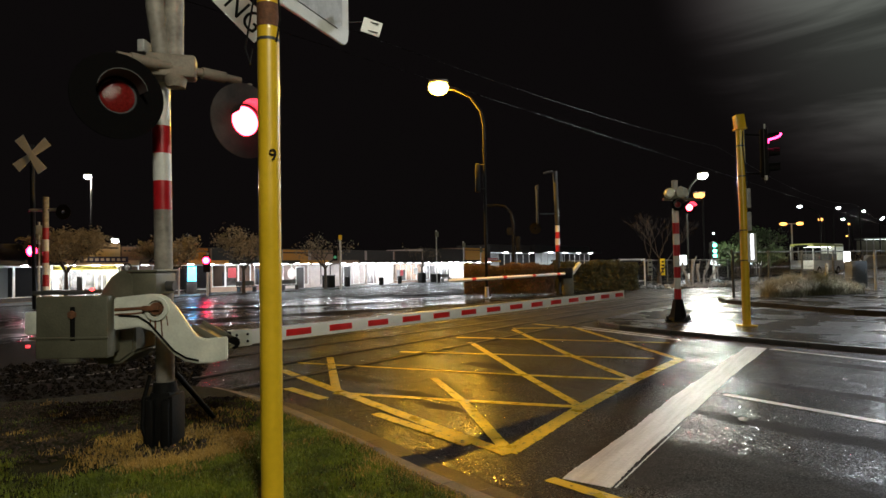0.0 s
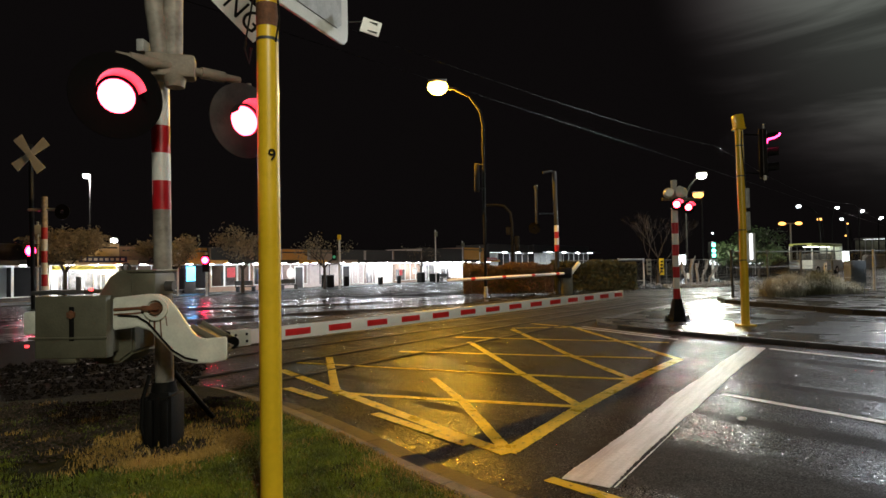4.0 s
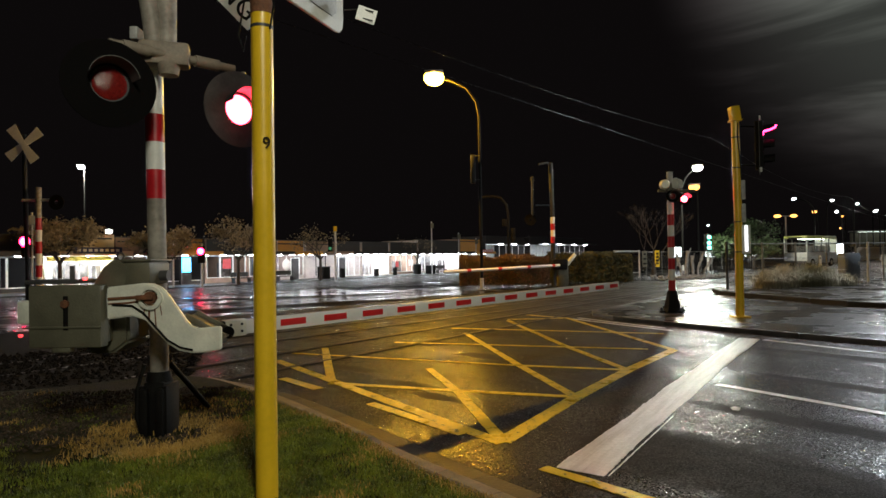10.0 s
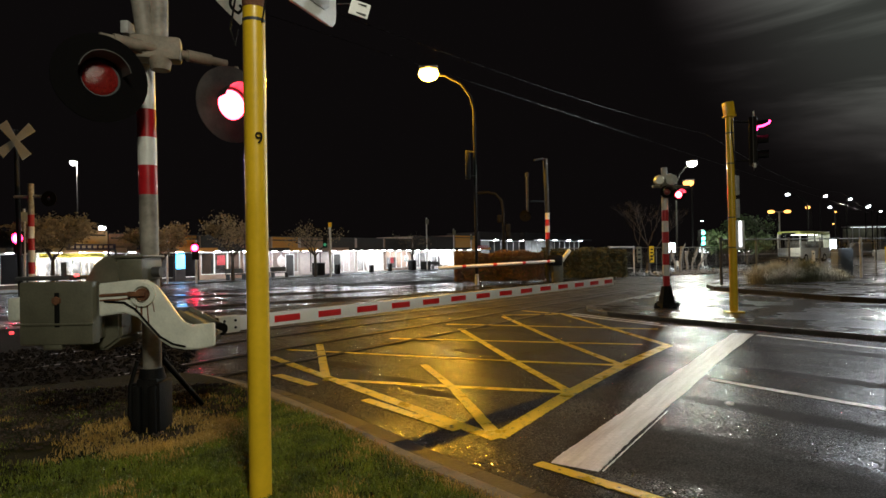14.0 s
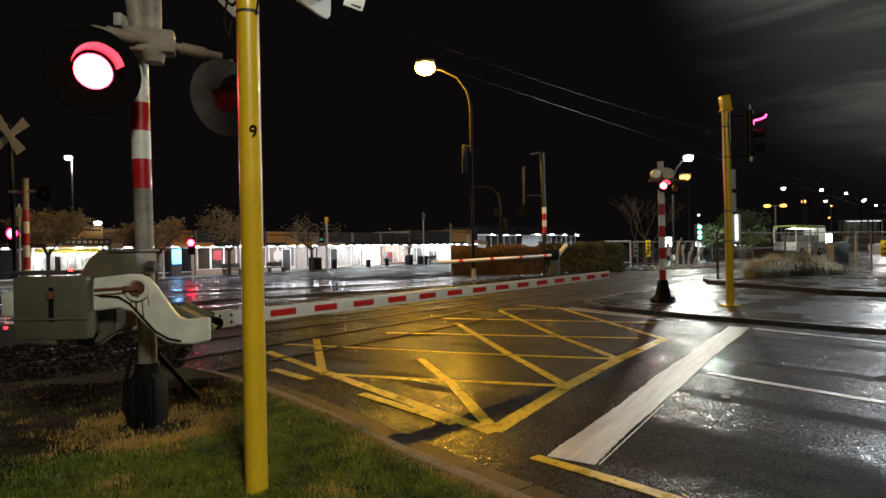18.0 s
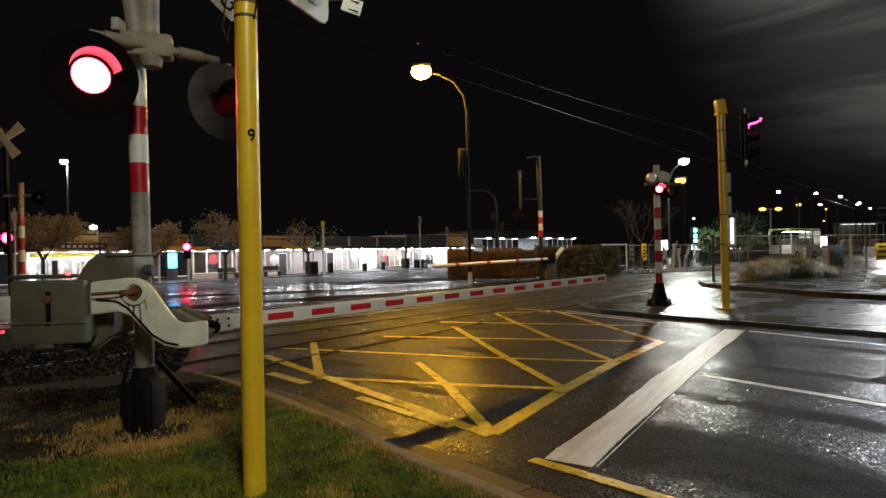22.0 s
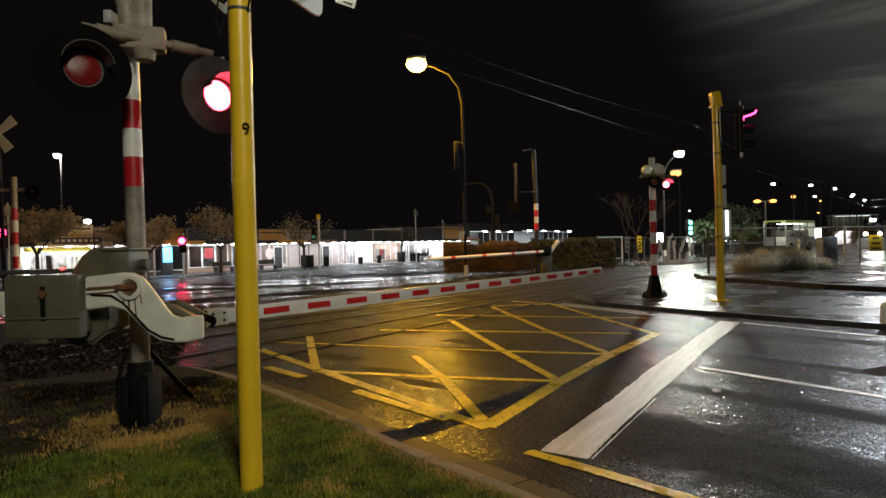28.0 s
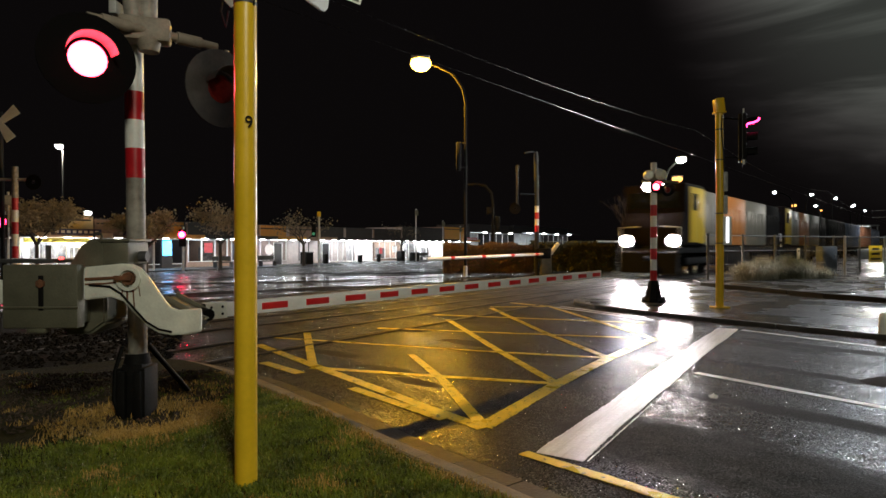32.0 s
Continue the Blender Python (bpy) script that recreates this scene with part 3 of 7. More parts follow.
def verge():
    """The grass bank in front of the gate mechanism."""
    bm = bmesh.new()
    inner = [Vector((p.x - 0.06, p.y - 0.05)) for p in KERB]
    lines = []
    for k in range(9):
        lines.append([bm.verts.new((p.x - k * 0.9, p.y - k * 0.42, 0.12 + 0.02 * math.sin(3 * p.y + 2 * k) - 0.10 * smooth_step(k, 0.5, 8) * smooth_step(p.y, 3.5, 6.5))) for p in inner])
    for a, b in zip(lines, lines[1:]):
        for i in range(len(a) - 1):
            bm.faces.new((a[i], a[i + 1], b[i + 1], b[i]))
    bmesh.ops.recalc_face_normals(bm, faces=bm.faces)
    if sum(f.normal.z for f in bm.faces) < 0:
        bmesh.ops.reverse_faces(bm, faces=bm.faces)
    return tagged(link("verge", bm, TURF, smooth=True), "mown wet grass verge with bare brown earth round the mast", "verge", kind="structure")


verge()
kerb = thing("kerb", (0, 0, 0), "weathered concrete kerb and gutter along the grass verge", "kerb")
kerb["kind"] = "structure"
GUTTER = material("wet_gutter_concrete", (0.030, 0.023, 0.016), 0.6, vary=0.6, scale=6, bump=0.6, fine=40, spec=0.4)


def kerb_piece(rows, name, mat):
    """A length of kerb or gutter: one section carried along its rows."""
    bm = bmesh.new()
    rows = [[bm.verts.new((p.x + s.x * o, p.y + s.y * o, z)) for p, s, o, z in row] for row in rows]
    n = len(rows[0])
    for a, b in zip(rows, rows[1:]):
        for k in range(n):
            bm.faces.new((a[k], a[(k + 1) % n], b[(k + 1) % n], b[k]))
    bm.faces.new(rows[0])
    bm.faces.new(rows[-1][::-1])
    bmesh.ops.recalc_face_normals(bm, faces=bm.faces)
    return link(name, bm, mat, kerb)


for i in range(6, len(KERB) - 6, 3):
    seg = KERB[i:i + 4]
    rows = []
    for j, p in enumerate(seg):
        d = (seg[min(j + 1, len(seg) - 1)] - seg[max(j - 1, 0)]).normalized()
        s = Vector((d.y, -d.x)) * -1
        if s.x < 0:
            s = -s
        if j == 0:
            p = p + d * 0.006
        rows.append([(p, s, o, z) for o, z in ((-0.10, -0.05), (-0.10, 0.118), (-0.085, 0.126), (0.015, 0.122), (0.032, 0.108), (0.066, 0.018), (0.066, -0.05))])
    kerb_piece(rows, "kerb_stone", CONCRETE)
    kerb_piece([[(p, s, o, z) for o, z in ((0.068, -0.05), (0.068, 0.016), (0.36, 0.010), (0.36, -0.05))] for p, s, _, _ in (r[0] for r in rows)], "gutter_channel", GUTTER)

# road paint
box_marking = thing("box_junction", (0, 0, 0), "yellow cross-hatched keep-clear box painted on the crossing", "road marking")
box_marking["kind"] = "structure"
YL = [((-2.43, 8.83), (0.44, 4.75), 0.13), ((0.44, 4.78), (1.338, 6.252), 0.15), ((1.338, 6.252), (2.296, 7.675), 0.15), ((2.296, 7.675), (3.46, 9.24), 0.15),
      ((-2.35, 9.50), (0.99, 8.12), 0.07), ((0.99, 8.12), (2.25, 7.70), 0.09), ((-1.35, 7.16), (0.13, 6.64), 0.10), ((0.13, 6.64), (1.28, 6.28), 0.10), ((-0.85, 10.56), (3.11, 9.35), 0.09),
      ((0.15, 12.56), (4.0, 11.15), 0.09), ((1.47, 14.15), (2.75, 14.15), 0.09),
      ((-0.21, 7.99), (0.16, 6.48), 0.10), ((0.16, 6.48), (0.44, 4.82), 0.11), ((0.40, 11.7), (0.99, 8.10), 0.11), ((0.99, 8.10), (1.33, 6.28), 0.11),
      ((1.45, 13.86), (1.93, 9.83), 0.11), ((1.93, 9.83), (2.29, 7.70), 0.11), ((2.85, 14.31), (3.45, 9.28), 0.11), ((2.07, 15.13), (2.80, 14.25), 0.10),
      ((-1.96, 10.0), (-1.36, 7.29), 0.11), ((-1.99, 7.48), (-1.42, 6.84), 0.13), ((-0.75, 6.11), (0.14, 5.00), 0.11)]
for n, (a, b, w) in enumerate(YL):
    strip([a, b], w, 0.002 + 0.00012 * n, "yellow_line", YELLOW_PAINT, box_marking)
marks = thing("lane_marking", (0, 0, 0), "worn white stop line and lane lines on wet asphalt", "road marking")
marks["kind"] = "structure"
strip([(0.89, 4.09), (2.98, 7.21), (5.16, 10.35)], 0.32, 0.003, "stop_line", WHITE_PAINT, marks, "broad scuffed white stop line", ragged=0.003, sway=0.009)
strip([(1.06, 4.00), (1.60, 4.81), (2.03, 5.46)], 0.007, 0.003, "old_paint_edge", LANE_PAINT, marks, "thin remnant of an older stop line", ragged=0.0015, sway=0.001)
strip([(3.0, 6.75), (3.56, 5.93), (6.0, 2.3)], 0.10, 0.003, "lane_line", LANE_PAINT, marks)
strip([(5.31, 10.15), (6.17, 8.70), (8.6, 4.9)], 0.10, 0.003, "edge_line", LANE_PAINT, marks)
strip([(2.93, 14.03), (3.69, 12.62), (4.30, 11.55)], 0.09, 0.0055, "lane_line", LANE_PAINT, marks)
strip([(3.12, 14.22), (3.77, 12.95), (4.32, 11.95)], 0.07, 0.0055, "lane_line", LANE_PAINT, marks)
strip([(0.66, 4.18), (1.12, 3.68), (2.4, 2.2)], 0.10, 0.003, "yellow_edge_line", YELLOW_PAINT, marks, "yellow no-stopping line")


def dull_patch(cx, cy, rx, ry):
    """An old tar patch, matt where the road round it shines."""
    out = []
    for k in range(28):
        a = k * math.tau / 28
        r = 1 + 0.12 * math.sin(2 * a + 1) + 0.06 * math.sin(5 * a)
        out.append((cx + rx * r * math.cos(a), cy + ry * r * math.sin(a)))
    return slab("tar_patch", out, -0.01, 0.004, TAR, "dull dark tar patch in the wet road", "road patch")


TAR = material("dull_tar", (0.022, 0.016, 0.012), 0.95, vary=0.3, bump=0.1, spec=0.1)
dull_patch(4.93, 6.22, 0.36, 0.30)
for x, y, rx, ry in ((-0.20, 10.28, 0.24, 0.20),):
    dull_patch(x, y, rx, ry)


scrap = thing("litter", (2.68, 5.63, 0.006), "crumpled white paper scrap on the wet road", "litter")
part("paper", plate([(-0.035, 0), (0.02, -0.01), (0.05, 0.03), (0.01, 0.055), (-0.04, 0.04)], 0.004, Matrix.Rotation(radians(-70), 4, "X")), WHITE_ENAMEL, scrap)
part("paper", plate([(-0.02, 0), (0.03, 0.0), (0.02, 0.03)], 0.004, Matrix.Rotation(radians(-30), 4, "X")), WHITE_ENAMEL, scrap)


def main_road():
    """The wide road beyond the tracks, shiny with rain."""
    bm = bmesh.new()
    cols = [5.0 + 1.0 * k for k in range(19)]
    rows = []
    for s in range(-60, 121, 6):
        rows.append([bm.verts.new((p.x, p.y, gz(p.x, p.y) + 0.006)) for p in (rail_place(FAR_TRACK, s, c) for c in cols)])
    for a, b in zip(rows, rows[1:]):
        for i in range(len(cols) - 1):
            bm.faces.new((a[i], b[i], b[i + 1], a[i + 1]))
    bmesh.ops.recalc_face_normals(bm, faces=bm.faces)
    if sum(f.normal.z for f in bm.faces) < 0:
        bmesh.ops.reverse_faces(bm, faces=bm.faces)
    return tagged(link("road", bm, MAIN_ROAD, smooth=True), "wide rain-slick main road reflecting the shop lights", "road", kind="structure")


main_road()


# rails
# near-black for flat strips that stand in for the dark depth of the flangeways
GROOVE = material("flangeway_black", (0.006, 0.005, 0.0045), 0.95, vary=0.5, bump=0.4, spec=0.03)


def track(origin, label, along, reach):
    t = thing("railway_track", (0, 0, 0), label, "railway")
    t["kind"] = "structure"
    across = Vector((-along.y, along.x, 0))
    for side in (-0.56, 0.56):
        a, b = origin + across * side + along * reach[0], origin + across * side + along * reach[1]
        mid = (a + b) / 2
        m = Matrix.Rotation(math.atan2(along.y, along.x), 4, "Z")
        bm = box((b - a).length, 0.07, 0.06, (0, 0, 0), 0.012)
        bm.transform(Matrix.Translation(mid + Vector((0, 0, -0.014))) @ m)
        part("rail", bm, RAIL, t, "worn shiny rail flush with the road")
        for o in (-0.075, 0.065):
            bm = box((b - a).length, 0.085 if o < 0 else 0.05, 0.02, (0, 0, 0))
            bm.transform(Matrix.Translation(mid + across * o + Vector((0, 0, -0.005))) @ m)
            part("flangeway", bm, GROOVE, t, "dark flangeway groove")
    return t


track(FAR_TRACK, "main railway track let into the wet road", ALONG, (-30, 400))
NEAR_ALONG = Vector((0.607, 0.795, 0)).normalized()
track(NEAR_TRACK, "second railway track let into the wet road", NEAR_ALONG, (-6.5, 70))

# ---- near crossing gate ----
LAMP_PARTS = []


def text(name, body, size, m, mat, parent, depth=0.002):
    """Lettering in the built-in font, laid on a thing."""
    cu = bpy.data.curves.new(name, "FONT")
    cu.body, cu.size, cu.extrude, cu.align_x, cu.align_y = body, size, depth, "CENTER", "CENTER"
    cu.materials.append(mat)
    ob = new(name, cu)
    ob.parent = parent
    ob.matrix_local = m
    return ob


def facing(place, to):
    """A pose at place whose -y axis points along to."""
    return Matrix.Translation(place) @ Vector(to).to_track_quat("-Y", "Z").to_matrix().to_4x4()


def flasher(parent, place, to, first, radius=0.32, lens=0.125, hood=0.30, face=None):
    """A flashing-light unit: round backing disc, hood, housing, and the lamp insert that turns in it. first: 0 or 1, which half of the beat it shows."""
    m = facing(place, to)
    disc = part("backing_disc", ring(radius, lens * 0.98, 0.012, m), face or DISC_BLACK, parent, "round black backing disc")
    bm = bmesh.new()
    n = 20
    rows = []
    for y, r in ((-0.01, lens + 0.012), (-hood, lens + 0.03)):
        for rr in (r, r + 0.006):
            rows.append([bm.verts.new((rr * math.cos(a), y + (hood * 0.45 * max(0, -math.sin(a)) if y < -0.05 else 0), rr * math.sin(a))) for a in [radians(12 + 156 * k / n) for k in range(n + 1)]])
    for a, b in ((0, 2), (3, 1), (2, 3), (1, 0)):
        for k in range(n):
            bm.faces.new((rows[a][k], rows[a][k + 1], rows[b][k + 1], rows[b][k]))
    bmesh.ops.recalc_face_normals(bm, faces=bm.faces)
    bm.transform(m)
    part("hood", bm, HOOD, disc, "black lamp hood")
    part("housing", rod(m @ Vector((0, 0.012, 0)), m @ Vector((0, 0.26, 0)), lens + 0.02, lens * 0.75, n=20), DARK, disc)
    insert = part("lamp_insert", rod((0, -0.012, 0), (0, 0.0, 0), lens * 0.96, n=24), LENS_OFF, parent, "red signal lamp insert")
    bm = bmesh.new()
    bmesh.ops.create_uvsphere(bm, u_segments=20, v_segments=8, radius=lens * 0.95)
    bmesh.ops.delete(bm, geom=[v for v in bm.verts if v.co.z < -0.001], context="VERTS")
    bmesh.ops.scale(bm, vec=(1, 1, 0.25), verts=bm.verts)
    bm.transform(Matrix.Translation((0, -0.012, 0)) @ Matrix.Rotation(radians(90), 4, "X"))
    part("lit_face", bm, LENS_ON, insert, "glowing red lamp face")
    bm = bmesh.new()
    bmesh.ops.create_uvsphere(bm, u_segments=20, v_segments=8, radius=lens * 0.95)
    bmesh.ops.delete(bm, geom=[v for v in bm.verts if v.co.z < -0.001], context="VERTS")
    bmesh.ops.scale(bm, vec=(1, 1, 0.2), verts=bm.verts)
    bm.transform(Matrix.Rotation(radians(-90), 4, "X"))
    part("dark_face", bm, LENS_OFF, insert, "unlit red lamp face")
    LAMP_PARTS.append((insert, m @ Matrix.Translation((0, 0.02, 0)), first))
    return disc


MAST = Vector((-2.26, 4.83, 0.05))
mast = thing("crossing_mast", MAST, "galvanised mast with red and white bands and twin red flashers", "crossing signal", "crossing masts")
LEAN = -0.012
for z0, z1, mat, name in ((0.4, 1.90, GRIMY, "pole"), (1.90, 2.13, RED, "red_band"), (2.13, 2.35, WHITE_ENAMEL, "white_band"), (2.35, 2.57, RED, "red_band"),
                          (2.57, 2.95, WHITE_ENAMEL, "white_band")):
    part(name, rod((LEAN * (z0 - 1), 0, z0), (LEAN * (z1 - 1), 0, z1), 0.068 if mat is GRIMY else 0.0695, n=28), mat, mast)
part("base_plate", box(0.31, 0.31, 0.05, (0, 0, 0.0), 0.008), BLACK, mast)
part("base_box", box(0.165, 0.19, 0.46, (0, 0, 0.24), 0.02), BLACK, mast, "black cast-iron base box")
for a in (-1, 1):
    part("base_rib", box(0.035, 0.23, 0.44, (a * 0.092, 0, 0.22), 0.008), BLACK, mast)
    part("base_rib", box(0.06, 0.05, 0.40, (a * 0.06, -0.12, 0.22), 0.008), BLACK, mast)
part("base_collar", rod((0, 0, 0.46), (0, 0, 0.54), 0.10, 0.085, n=24), BLACK, mast)
for a in range(4):
    part("bolt", rod((0.14 * math.cos(a * 1.57 + 0.78), 0.14 * math.sin(a * 1.57 + 0.78), 0.02), (0.14 * math.cos(a * 1.57 + 0.78), 0.14 * math.sin(a * 1.57 + 0.78), 0.07), 0.016, n=6), RUST, mast)
part("brace", rod((0.04, 0.08, 0.60), (0.13, 0.74, 0.04), 0.022, n=12), BLACK, mast, "slanting black steel brace")
part("conduit", pipe([(-0.09, -0.09, 0.06), (-0.13, -0.10, 0.2), (-0.13, -0.08, 0.42), (-0.09, -0.05, 0.6)], 0.016), BLACK, mast)
part("upper_pole", rod((0.08, 0, 2.93), (0.10, 0, 4.8), 0.075, n=24), GRIMY, mast)
part("pole_clamp", box(0.22, 0.2, 0.07, (0.03, 0, 2.95), 0.015), STEEL, mast)
# head: junction box, cross arm, second upright
part("junction_box", box(0.36, 0.16, 0.18, (0.13, -0.14, 3.0), 0.025, m=Matrix.Rotation(radians(18), 4, "Z")), HEAD_GREY, mast, "pale grey junction box")
part("lamp_socket", rod((0.16, -0.14, 2.84), (0.16, -0.14, 2.93), 0.07, 0.09, n=20), HEAD_GREY, mast)
ARM_A, ARM_B = Vector((-0.13, -0.46, 2.99)), Vector((0.55, 0.20, 2.99))
part("cross_arm", rod(ARM_A, ARM_B, 0.032, n=14), HEAD_GREY, mast, "horizontal lamp arm")
part("arm_sleeve", rod(ARM_A.lerp(ARM_B, 0.66), ARM_A.lerp(ARM_B, 0.86), 0.045, n=16), HEAD_GREY, mast)
part("arm_sleeve", rod(ARM_A.lerp(ARM_B, 0.1), ARM_A.lerp(ARM_B, 0.3), 0.045, n=16), HEAD_GREY, mast)
part("second_upright", pipe([(0.01, -0.04, 3.06), (-0.0, -0.06, 3.25), (-0.03, -0.08, 3.5), (-0.05, -0.08, 4.6)], 0.07, n=16), GRIMY, mast)
part("clamp", box(0.06, 0.18, 0.10, (-0.11, -0.06, 3.18), 0.01), STEEL, mast)
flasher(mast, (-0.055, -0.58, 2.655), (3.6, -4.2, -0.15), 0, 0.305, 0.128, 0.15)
# this flasher's disc has a paler colour than the other one
flasher(mast, (0.60, 0.17, 2.645), (4.6, -3.9, -0.15), 1, 0.31, 0.128, 0.17, face=DISC_PALER)
for p in ((-0.10, -0.50, 2.68), (0.60, 0.25, 2.69)):
    part("hanger", rod(Vector(p) + Vector((-0.02, 0.1, 0)), Vector(p) + Vector((-0.02, 0.1, 0.32)), 0.02, n=10), HEAD_GREY, mast)
# crossbuck board
buck = Matrix.Translation((0.185, -0.16, 3.945)) @ Matrix.Rotation(radians(6), 4, "Z")
for a in (-1, 1):
    m = buck @ Matrix.Translation((0, -0.02 * a, 0)) @ Matrix.Rotation(radians(46 * a), 4, "Y")
    arm = part("crossbuck_arm", plate([(-1.1, -0.105), (0.95, -0.105), (0.95, 0.105), (-1.1, 0.105)] if a == 1 else [(0.15, -0.105), (1.1, -0.105), (1.1, 0.105), (0.15, 0.105)], 0.012, m, bevel=0.003), WHITE_ENAMEL, mast, "white crossbuck board")
    if a == 1:
        text("lettering", "NG", 0.225, m @ Matrix.Translation((0.735, -0.008, 0)) @ Matrix.Rotation(radians(90), 4, "X"), BLACK, arm)

GATE = Vector((-2.26, 4.83, 0.0))
boom_gate = thing("boom_gate", GATE, "grey boom gate mechanism with a lowered striped boom", "boom gate", "boom gates")
A, B = Vector((-1.786, 5.187, 0.882)), Vector((2.92, 10.279, 0.942))
L = (B - A).length
turn = (B - A).to_track_quat("X", "Z").to_matrix().to_4x4()
on_boom = Matrix.Translation(A - GATE) @ turn
bm = box(L, 0.05, 0.122, (L / 2, 0, 0), 0.006)
bm.transform(on_boom)
boom = part("boom", bm, BOOM_WHITE, boom_gate, "white boom with red stripes")
for k in range(14):
    bm = box(0.039 * L, 0.056, 0.060, (0.0825 + 0.0688 * k) * L * Vector((1, 0, 0)), 0.002)
    bm.transform(on_boom)
    part("red_stripe", bm, BOOM_RED, boom)
bm = box(0.012, 0.06, 0.130, (L, 0, 0), 0.003)
bm.transform(on_boom)
part("end_cap", bm, WHITE_ENAMEL, boom)
bm = box(0.19, 0.08, 0.14, (0.0, 0, 0), 0.008)
bm.transform(on_boom)
part("boom_socket", bm, CAST, boom)
bm = box(0.13, 0.07, 0.13, (-0.14, 0, 0), 0.01)
bm.transform(on_boom)
part("shear_block", bm, BLACK, boom, "black shear-pin block")
for u, v in ((-0.05, 0.03), (-0.05, -0.03), (0.05, 0.03), (0.05, -0.03)):
    bm = rod((u, -0.045, v), (u, 0.045, v), 0.012, n=8)
    bm.transform(on_boom)
    part("bolt", bm, BLACK, boom)


def gate_plate(y, mat, name):
    out = [(-2.40, 1.275), (-2.15, 1.30), (-2.07, 1.297), (-2.01, 1.268), (-1.955, 1.205), (-1.84, 1.035), (-1.80, 0.99), (-1.75, 0.972), (-1.59, 0.985),
           (-1.59, 0.82), (-1.70, 0.80), (-1.80, 0.798), (-1.89, 0.815), (-1.97, 0.865), (-2.05, 0.95), (-2.13, 1.035), (-2.22, 1.065), (-2.40, 1.045)]
    bm = plate([(x - GATE.x, z) for x, z in out], 0.035, Matrix.Translation((0, y - GATE.y, 0)), bevel=0.008)
    return part(name, bm, mat, boom_gate, "pale grey cast boom arm")


front_arm = gate_plate(4.36, CAST, "arm_casting")
# sloping box between the arm's foot and the boom
run = Matrix.Translation(Vector((-1.865, 4.74, 0.905)) - GATE) @ Matrix.Rotation(radians(8), 4, "Z") @ Matrix.Rotation(radians(31), 4, "Y")
for name, size, at, mat in (("arm_box", (0.32, 0.58, 0.07), (0, 0, 0), DARK), ("arm_box_lid", (0.33, 0.30, 0.012), (0, 0.06, 0.042), MECH), ("arm_flange", (0.33, 0.02, 0.045), (0, -0.10, 0.058), MECH), ("arm_flange", (0.33, 0.02, 0.045), (0, 0.22, 0.058), MECH)):
    bm = box(*size, at, 0.003)
    bm.transform(run)
    part(name, bm, mat, boom_gate)
part("boom_clevis", rod(Vector((-1.72, 4.86, 0.88)) - GATE, A - GATE + Vector((-0.12, -0.10, 0.0)), 0.05, n=12), BLACK, boom_gate)
piv = Matrix.Translation((-2.085 - GATE.x, 4.335 - GATE.y, 1.195))
part("pivot_ring", ring(0.085, 0.06, 0.03, piv), CAST, front_arm, "raised pivot boss")
part("pivot_shaft", rod(piv @ Vector((0, -0.02, 0)), piv @ Vector((0, 0.2, 0)), 0.045, n=18), RUST, front_arm, "rusty pivot shaft")
part("cotter", box(0.12, 0.02, 0.035, piv @ Vector((-0.03, -0.03, 0.005)), 0.005), RUST, front_arm)
part("edge_rib", pipe([(x - GATE.x, 4.338 - GATE.y, z) for x, z in ((-2.36, 1.15), (-2.22, 1.14), (-2.14, 1.09), (-2.05, 0.985), (-1.97, 0.895), (-1.88, 0.84), (-1.79, 0.82))], 0.008, n=6), BLACK, front_arm)
part("rust_streak", pipe([(x - GATE.x, 4.343 - GATE.y, z) for x, z in ((-2.39, 1.19), (-2.28, 1.195), (-2.18, 1.20))], 0.012, n=6), RUST, front_arm, "rust streak below the pivot")
part("rust_streak", pipe([(x - GATE.x, 4.343 - GATE.y, z) for x, z in ((-2.39, 1.155), (-2.26, 1.16), (-2.16, 1.17))], 0.007, n=6), RUST, front_arm)
for pts, r in ((((-2.06, 1.13), (-2.055, 1.05), (-2.05, 0.99)), 0.006), (((-2.10, 1.12), (-2.10, 1.03)), 0.008), (((-2.13, 1.13), (-2.14, 1.07)), 0.006), (((-2.02, 1.14), (-2.01, 1.07)), 0.005)):
    part("rust_run", pipe([(x - GATE.x, 4.345 - GATE.y, z) for x, z in pts], r, n=6), RUST, front_arm, "thin rust run")
cw = part("counterweight", box(0.51, 0.10, 0.44, (-2.665 - GATE.x, 4.33 - GATE.y, 1.075), 0.012), MECH, boom_gate, "grey counterweight plate")
for k in range(3):
    part("weight_plate", box(0.50 - 0.02 * k, 0.09, 0.40, (-2.69 - GATE.x, 4.43 + 0.10 * k - GATE.y, 1.075), 0.01), MECH, boom_gate)
part("slot", box(0.034, 0.012, 0.24, (-2.655 - GATE.x, 4.279 - GATE.y, 1.10), 0.004), BLACK, cw, "dark adjusting slot")
part("bolt", rod((-2.655 - GATE.x, 4.26 - GATE.y, 1.165), (-2.655 - GATE.x, 4.29 - GATE.y, 1.165), 0.03, n=6), RUST, cw)
part("strap", box(0.56, 0.012, 0.014, (-2.68 - GATE.x, 4.275 - GATE.y, 1.0), 0.003), MECH, cw)
part("lower_lug", box(0.13, 0.06, 0.05, (-2.70 - GATE.x, 4.32 - GATE.y, 0.845), 0.01), MECH, cw)
part("lever_end", box(0.16, 0.07, 0.17, (-2.985 - GATE.x, 4.40 - GATE.y, 1.10), 0.02), CAST, boom_gate, "pale end of the counterweight lever")
part("lever_end", box(0.13, 0.07, 0.16, (-3.00 - GATE.x, 4.66 - GATE.y, 1.10), 0.02), MECH, boom_gate)
